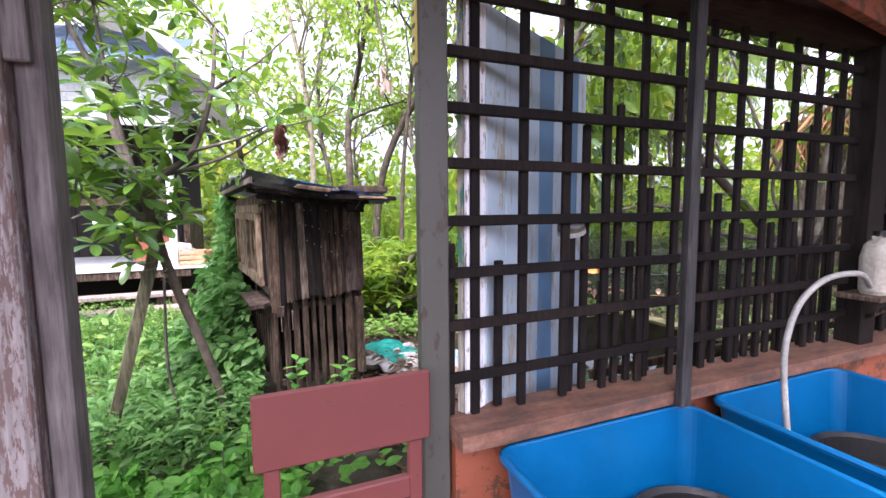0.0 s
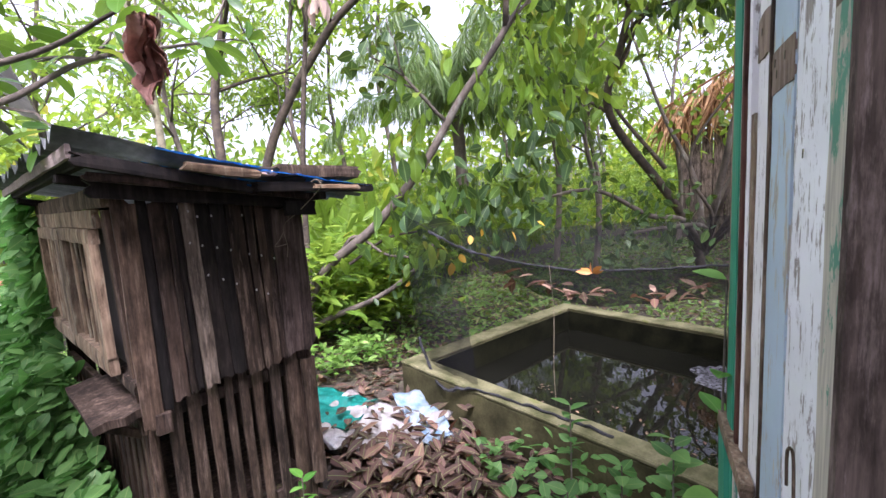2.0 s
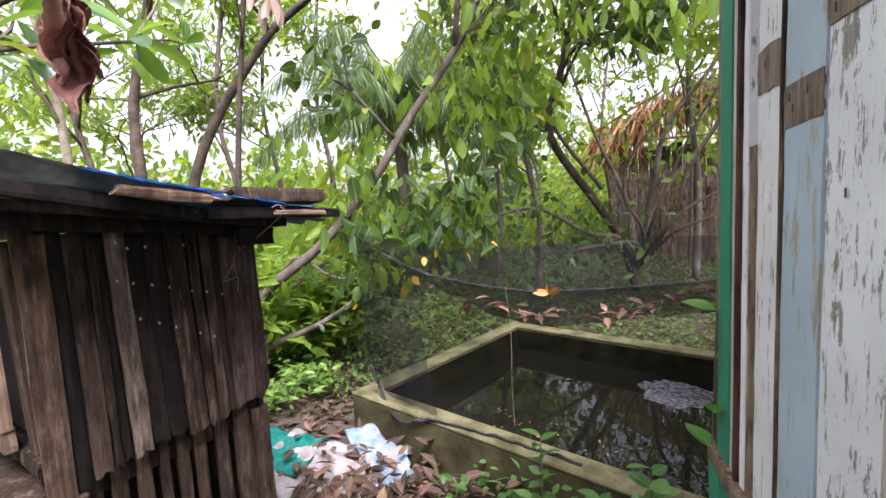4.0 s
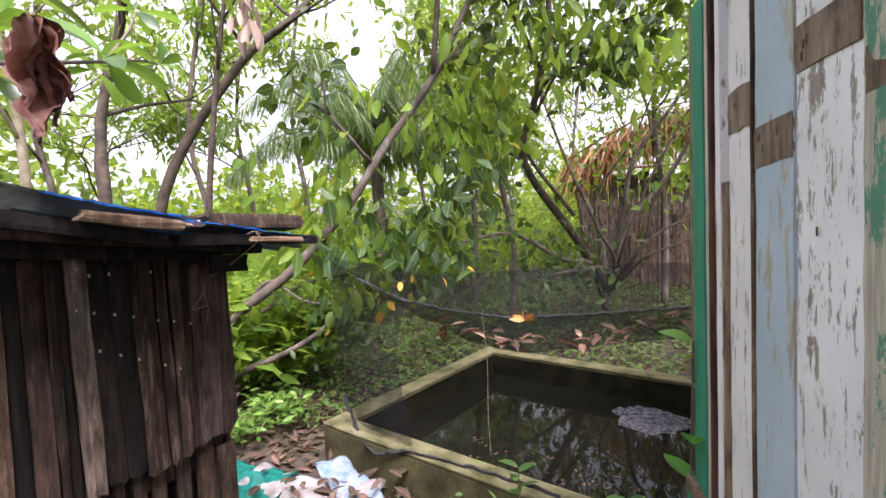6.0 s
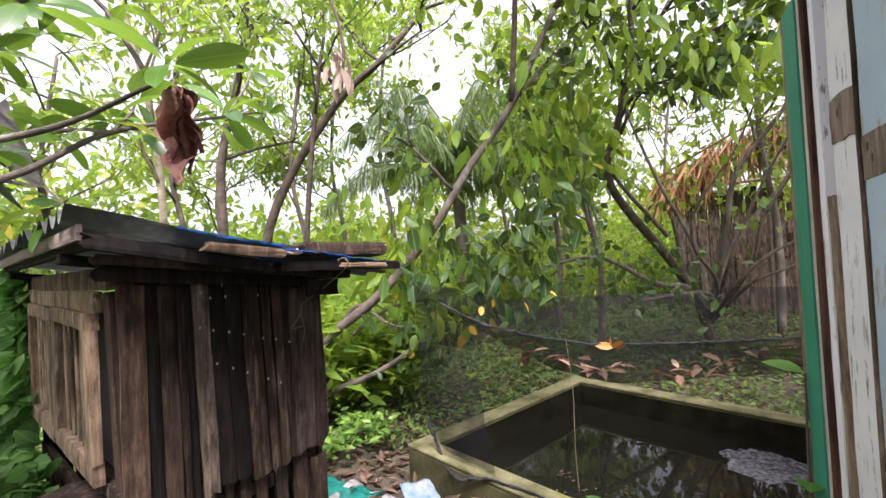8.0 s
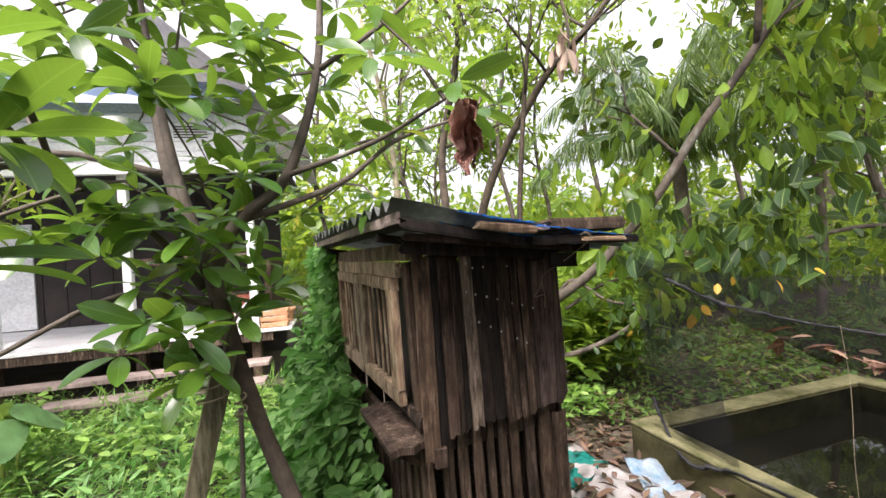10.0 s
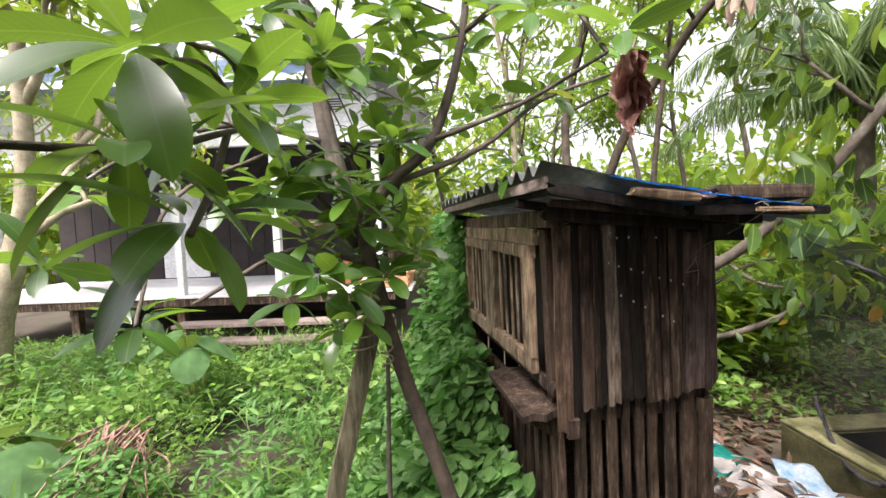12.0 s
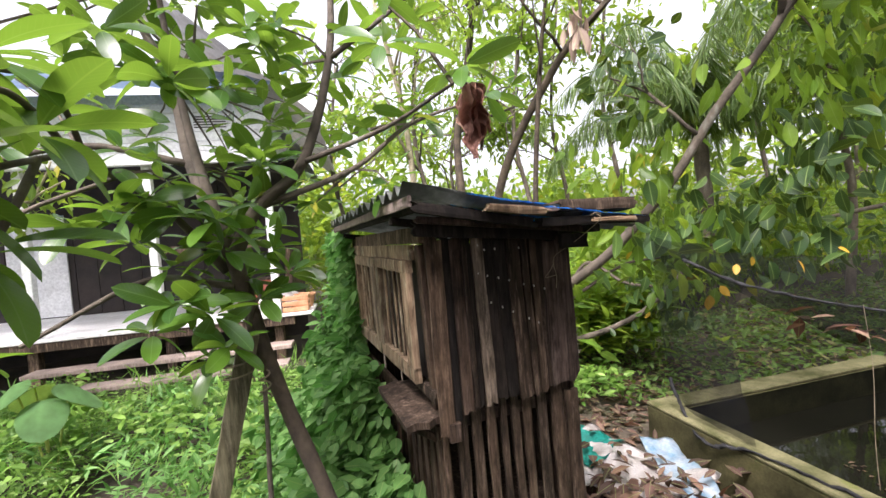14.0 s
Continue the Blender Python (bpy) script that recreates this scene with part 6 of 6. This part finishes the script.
# limbs added to carry that unseen canopy
for line in (((3.36, 4.95, 3.12), (3.2, 4.7, 4.2), (2.8, 4.5, 5.0), (2.3, 3.9, 5.4)), ((3.8, 4.7, 4.1), (4.0, 4.0, 4.8), (4.1, 3.3, 5.1), (3.6, 2.9, 5.5))):
    part("high_limb", tube(bmesh.new(), [Vector(p) - Vector(SW) for p in curve_points(line, 6)], 0.03, 0.012, 7, 0.05), DARK_BARK, sw, smooth=True)
part("low_limb", tube(bmesh.new(), [Vector(p) - Vector(SW) for p in curve_points(((2.2, 6.25, 0.9), (2.6, 6.1, 1.15), (3.0, 6.0, 1.2), (3.35, 5.7, 1.3)), 6)], 0.018, 0.008, 7, 0.05), DARK_BARK, sw, smooth=True)
# many-limbed tree behind the pool
b2 = (8.0, 4.9, 0.0)
t2 = broad_tree("fruit_tree", "spreading many-limbed fruit tree behind the pool", ((8.0, 4.9, 0.0), (7.7, 5.0, 0.8), (6.99, 5.1, 1.5), (5.95, 5.4, 2.61), (5.79, 5.14, 3.39), (5.8, 4.9, 4.3), (5.6, 4.8, 5.2)), 0.08, 7, None, 0.16, 7, DARK, OVAL, bark=DARK_BARK)
for line in (((8.0, 4.9, 0.5), (7.6, 4.5, 1.8), (7.6, 4.3, 2.7), (8.1, 3.8, 3.6), (8.5, 3.4, 4.5)), ((8.0, 4.9, 0.4), (8.2, 4.6, 1.6), (8.8, 4.0, 2.6), (9.2, 3.4, 3.8)), ((8.0, 4.9, 0.4), (7.2, 4.9, 1.0), (6.3, 5.0, 1.15), (5.77, 5.54, 1.55), (4.82, 5.9, 1.45)),
             ((8.0, 4.9, 0.4), (7.4, 4.7, 0.9), (6.5, 4.9, 0.95), (5.9, 5.2, 0.9)), ((8.0, 4.9, 0.4), (8.1, 5.1, 1.6), (8.0, 5.6, 2.8), (7.7, 6.0, 4.2))):
    part("limb", tube(bmesh.new(), [Vector(p) - Vector(b2) for p in curve_points(line, 6)], 0.055, 0.02, 7, 0.05), BARK, t2, smooth=True)
    # clumps below 2 m take the dark leaves: crown shade put into colour
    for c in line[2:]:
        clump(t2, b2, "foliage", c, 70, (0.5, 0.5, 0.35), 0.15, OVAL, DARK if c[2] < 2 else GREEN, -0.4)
for c in ((5.5, 6.8, 4.4), (6.2, 6.8, 4.9), (5.0, 6.0, 4.6), (6.5, 6.0, 4.2), (5.2, 5.4, 3.9), (5.9, 5.2, 5.0), (6.9, 4.8, 5.0), (7.4, 4.2, 4.4)):
    clump(t2, b2, "foliage", c, 110, (0.5, 0.5, 0.4), 0.15, OVAL, GREEN, -0.5)
for line in (((8.0, 4.9, 0.4), (7.15, 4.5, 1.1), (6.95, 4.7, 1.64), (7.0, 4.66, 2.2), (7.37, 4.24, 3.0), (7.6, 4.0, 3.7)), ((8.0, 4.9, 0.4), (7.3, 4.4, 1.3), (7.4, 4.2, 1.9), (7.64, 3.89, 2.71), (8.14, 3.32, 3.9)), ((8.0, 4.9, 0.4), (7.6, 4.2, 1.3), (7.6, 4.0, 2.0), (7.87, 3.6, 2.8), (8.05, 3.43, 3.6)),
             ((8.0, 4.9, 0.4), (7.4, 4.3, 1.1), (7.6, 3.88, 1.53), (8.1, 3.28, 1.83), (8.5, 2.9, 2.1)), ((8.0, 4.9, 0.4), (7.5, 4.2, 1.05), (7.64, 3.81, 1.26), (8.07, 3.28, 1.5)), ((6.54, 4.89, 1.8), (6.12, 5.48, 2.87), (6.3, 5.3, 3.5), (6.4, 5.2, 4.3), (6.8, 4.76, 5.3))):
    part("stem", tube(bmesh.new(), [Vector(p) - Vector(b2) for p in curve_points(line, 7)], 0.032, 0.012, 7, 0.06), DARK_BARK, t2, smooth=True)
# trees that close the view
for i, (x, y, h, mtl, s) in enumerate(((6.8, 6.2, 4.4, BRIGHT, 0.2), (8.8, 7.4, 5.2, BRIGHT, 0.19), (10.5, 6.4, 5.4, GREEN, 0.2), (11.5, 3.2, 5.6, BRIGHT, 0.2), (8.6, 1.6, 5.0, GREEN, 0.19), (6.6, 2.7, 5.2, BRIGHT, 0.17),
                                       (12.5, 9.5, 6.5, BRIGHT, 0.24), (-2.6, 12.8, 5.5, GREEN, 0.2), (2.6, 13.0, 5.2, BRIGHT, 0.2), (-7.5, 7.4, 5.0, GREEN, 0.18), (-4.9, 6.3, 4.4, BRIGHT, 0.16), (5.5, 0.9, 4.6, BRIGHT, 0.16), (3.6, 11.0, 6.2, GREEN, 0.2), (5.0, 12.0, 7.0, BRIGHT, 0.22), (9.4, 10.6, 7.2, GREEN, 0.22), (1.5, 11.6, 6.5, BRIGHT, 0.2), (7.6, 7.6, 6.4, GREEN, 0.18), (-0.4, 13.5, 6.0, BRIGHT, 0.2), (9.0, 4.2, 6.2, GREEN, 0.17), (5.9, 11.2, 7.6, GREEN, 0.2))):
    broad_tree("garden_tree", "leafy green garden tree with open crown", ((x, y, ground_height(x, y) - .05), (x + .15, y, h * .3), (x - .1, y + .1, h * .6), (x + .2, y, h)), 0.055 + 0.001 * i, 7, None, s * (0.95 + 0.35 * (i % 3) / 2), 3 if -1 < x < 2 and y > 9 else 7 - i % 3, mtl, MID if i % 2 else LANCE, bark=PALE_BARK if i == 10 else BARK, length=1.25, spread=0.17)


def palm(x, y, h, label):
    g = ground_height(x, y)
    t = thing("coconut_palm", pose(x, y, g), label, "palm")
    part("trunk", tube(bmesh.new(), curve_points(((0, 0, -.05), (0.1, 0, h * .5), (0, 0, h)), 8), 0.16, 0.12, 10, 0.08), BARK, t, smooth=True)
    for i in range(19):
        a, el = i * 2.4, 1.3 - 1.55 * i / 19
        L = RNG.uniform(2.9, 3.6)
        o = Vector((math.cos(a), math.sin(a), 0))
        line = curve_points([(0, 0, h), o * L * .3 * math.cos(el) + Vector((0, 0, h + L * .36 * math.sin(el))), o * L * .65 * math.cos(el * .8) + Vector((0, 0, h + L * .5 * math.sin(el) - .1)), o * L * .95 * math.cos(el * .6) + Vector((0, 0, h + L * .36 * math.sin(el) - 0.9))], 18)
        f = part("frond", tube(bmesh.new(), line, 0.026, 0.006, 5), PALM, t)
        P, D, S = [], [], []
        for k in range(6, len(line) - 1):
            d = (line[k + 1] - line[k]).normalized()
            side = d.cross(Vector((0, 0, 1))).normalized()
            for sgn in (-1, 1):
                for q in (0, .33, .66):
                    P.append(line[k].lerp(line[k + 1], q))
                    D.append(side * sgn * RNG.uniform(.25, .6) + d * .3 + Vector((0, 0, -.85)))
                    S.append(0.95 * (1 - 0.55 * k / len(line)) * RNG.uniform(.8, 1.1))
        leaf_mesh("foliage", P, D, S, leaf_shape(0.036, 0.3, 0.2, 0.3, 2), PALM, 0.7, f)
    for i in range(9):
        a = i * 0.8
        bm = bmesh.new()
        bmesh.ops.create_icosphere(bm, subdivisions=2, radius=0.1, matrix=Matrix.Translation((0.24 * math.cos(a), 0.24 * math.sin(a), h - 0.12 - 0.1 * (i % 3))) @ Matrix.Diagonal((1, 1, 1.2, 1)))
        part("coconut", bm, FRUIT, t, "green coconut", True)


palm(6.3, 9.1, 3.75, "coconut palm with green nuts and drooping fronds")
palm(15.0, 12.5, 5.6, "tall coconut palm far behind the garden")


def broadleaf_clump(x, y, n, h, label):
    t = thing("broadleaf_clump", pose(x, y, ground_height(x, y)), label, "plant", "broadleaf clumps")
    sh = leaf_shape(0.26, 0.5, 0.2, 0.25, 5)
    for i in range(n):
        a = i * 2.4
        leaf_mesh("blade", [(0.1 * math.cos(a), 0.1 * math.sin(a), 0.1)], [(0.35 * math.cos(a), 0.35 * math.sin(a), 1)], [h * RNG.uniform(.7, 1.1)], sh, BRIGHT, 0.2, t)


for x, y, h in ((4.15, 9.9, 2.4), (3.2, 9.0, 2.1), (2.9, 10.2, 2.3), (1.0, 9.2, 2.0), (5.4, 9.4, 2.2)):
    broadleaf_clump(x, y, 8, h, "clump of tall bright broad blade leaves")


def hanging_frond():
    t = thing("withered_frond", pose(9.9, 4.5, ground_height(9.9, 4.5)), "withered orange-brown palm frond hanging in the branches", "frond")
    line = curve_points(((0.1, 2.0, 3.1), (0.3, 1.0, 3.6), (0.6, 0.1, 4.0), (0.8, -0.7, 4.1)), 14)
    part("rib", tube(bmesh.new(), line, 0.03, 0.015, 6), RUST_FROND, t)
    P, D, S = [], [], []
    for k in range(len(line) - 1):
        for q in range(12):
            P.append(line[k].lerp(line[k + 1], q / 12) + Vector((0, 0, RNG.uniform(-.25, .05))))
            D.append((RNG.gauss(0, .35), RNG.gauss(0, .35), -1))
            S.append(RNG.uniform(.6, 1.2))
    leaf_mesh("foliage", P, D, S, leaf_shape(0.06, 0.3, 0.2, 0.3, 2), RUST_FROND, 0.2, t)
    part("support", tube(bmesh.new(), curve_points(((0, 0, -.1), (0.1, 0, 2), (0.3, 0, 3.9)), 6), 0.04, 0.025, 8), DARK_BARK, t, "bare trunk that holds the frond")


hanging_frond()


def far_shed():
    t = thing("garden_shed", pose(11.7, 4.95, 0.0, 0, 0, 15), "grey shed of upright boards with a rusty roof", "shed")
    for i in range(16):
        plank("board", (0, -1.9 + 0.24 * i, 0), (0, -1.9 + 0.24 * i, 2.9 + RNG.uniform(-.1, .1)), 0.22, 0.03, HUT_GREY, t, (1, 0, 0))
    part("roof", box(bmesh.new(), pose(0.7, 0, 3.15, 0, -8, 0), 2.2, 4.4, 0.05), RUST, t)
    part("back", box(bmesh.new(), Matrix.Translation((1.5, 0, 1.1)), 0.05, 3.9, 2.2), OLD_WOOD, t)
    f = thing("board_fence", pose(10.6, 4.35, 0.05, 0, 0, 15), "low grey board fence by the shed", "fence")
    for i in range(14):
        plank("board", (0, -1.3 + 0.16 * i, 0), (0, -1.3 + 0.16 * i, 1.7 + RNG.uniform(-.08, .08)), 0.10, 0.02, OLD_WOOD, f, (1, 0, 0))
    plank("rail", (0.03, -1.4, 1.3), (0.03, 0.9, 1.3), 0.06, 0.03, OLD_WOOD, f, (1, 0, 0))
    s = thing("side_shed", pose(-8.2, 8.6, -0.1), "blue and grey sheet metal shed at the yard's side", "shed")
    part("wall", box(bmesh.new(), Matrix.Translation((0, 0, 0.9)), 2.0, 0.05, 1.8), BLUE_ROOF, s)
    for k in range(8):
        plank("slat", (-1.0, -0.04, 0.1 + 0.2 * k), (1.0, -0.04, 0.1 + 0.2 * k), 0.16, 0.02, ZINC if k < 4 else BLUE_ROOF, s)


far_shed()


def left_trunk():
    t = broad_tree("old_tree", "pale leaning trunk at the yard's edge", ((-4.5, 6.1, -.15), (-4.33, 6.0, 0.74), (-4.1, 6.0, 1.47), (-3.94, 6.0, 2.1), (-3.9, 6.0, 3.5)), 0.13, 5, None, 0.15, 7, GREEN, bark=PALE_BARK)


left_trunk()


def bushes():
    """Bushes massed behind the garden, and the woods beyond."""
    P, D, S = [], [], []
    for _ in range(230):
        x, y = RNG.uniform(-7, 16), RNG.uniform(8.6, 15)
        if (x < -0.3 and y < 12.5) or (3.0 > x > -0.3 and y < 8.8):
            continue
        r, h = RNG.uniform(.5, 1.0), RNG.uniform(.9, 2.6)
        n = 250
        a = NP.normal(0, 1, (n, 3))
        a = unit(a) * (NP.uniform(.55, 1, (n, 1)))
        P.append(a * (r, r, h / 2) + (x, y, ground_height(x, y) + h / 2))
        D.append(a + NP.normal(0, .6, (n, 3)))
        S.append(NP.uniform(.09, .26, n))
    tagged(leaf_mesh("undergrowth", np.concatenate(P), np.concatenate(D), np.concatenate(S), LANCE, GREEN, 0.6), "dense green bushes massed behind the garden", "bushes", kind="stuff")
    P, D, S = [], [], []
    for _ in range(90):
        x, y = RNG.uniform(9.8, 17), RNG.uniform(-3, 9)
        if 10.0 < x < 13.5 and 2.5 < y < 6.5:
            continue
        r, h = RNG.uniform(.6, 1.2), RNG.uniform(1.0, 3.0)
        n = 230
        a = unit(NP.normal(0, 1, (n, 3))) * (NP.uniform(.55, 1, (n, 1)))
        P.append(a * (r, r, h / 2) + (x, y, ground_height(x, y) + h / 2))
        D.append(a + NP.normal(0, .6, (n, 3)))
        S.append(NP.uniform(.09, .26, n))
    tagged(leaf_mesh("undergrowth", np.concatenate(P), np.concatenate(D), np.concatenate(S), LANCE, GREEN, 0.6), "dense green bushes massed beyond the pool", "bushes", kind="stuff")
    P, D, S = [], [], []
    for _ in range(150):
        a = RNG.uniform(-0.6, 2.6)
        r = RNG.uniform(19, 27)
        x, y = r * math.cos(a) + 1, r * math.sin(a)
        w, h = RNG.uniform(1.2, 2.4), RNG.uniform(2.5, 6.5)
        n = 260
        q = unit(NP.normal(0, 1, (n, 3))) * (NP.uniform(.5, 1, (n, 1)))
        P.append(q * (w, w, h / 2) + (x, y, h / 2 + 0.2))
        D.append(q + NP.normal(0, .6, (n, 3)))
        S.append(NP.uniform(.3, .6, n))
    tagged(leaf_mesh("far_woods", np.concatenate(P), np.concatenate(D), np.concatenate(S), SMALL, GREEN, 0.6), "far green woods closing the view", "woods", kind="stuff")




def dead_bundle():
    """Dry leaves caught in the branches over the hutch."""
    t = thing("hanging_dead_leaves", pose(1.05, 4.03, 2.62), "bundle of dry brown leaves hanging in the branches", "dead leaves")
    n = 16
    P = np.stack([NP.normal(0, .025, n), NP.normal(0, .025, n), NP.uniform(-.12, .05, n)], 1)
    leaf_mesh("foliage", P, np.stack([NP.normal(0, .3, n), NP.normal(0, .3, n), np.full(n, -1.0)], 1), NP.uniform(.09, .16, n), leaf_shape(0.3, 0.5, 0.2, 0.7, 5), DRY_PALE, 0.3, t)
    part("twig", tube(bmesh.new(), curve_points(((0, 0, -0.15), (0.01, 0, 0.1), (-0.05, 0.1, 0.6), (0.05, 0.2, 1.4)), 5), 0.006, 0.012, 6), DARK_BARK, t)


DRY_PALE = leaf_material("pale_dry_leaves", ((0.0, (0.16, 0.10, 0.075)), (1.0, (0.36, 0.27, 0.22))), 0.15, 0.7, (0.4, 0.25, 0.15))
dead_bundle()


bushes()
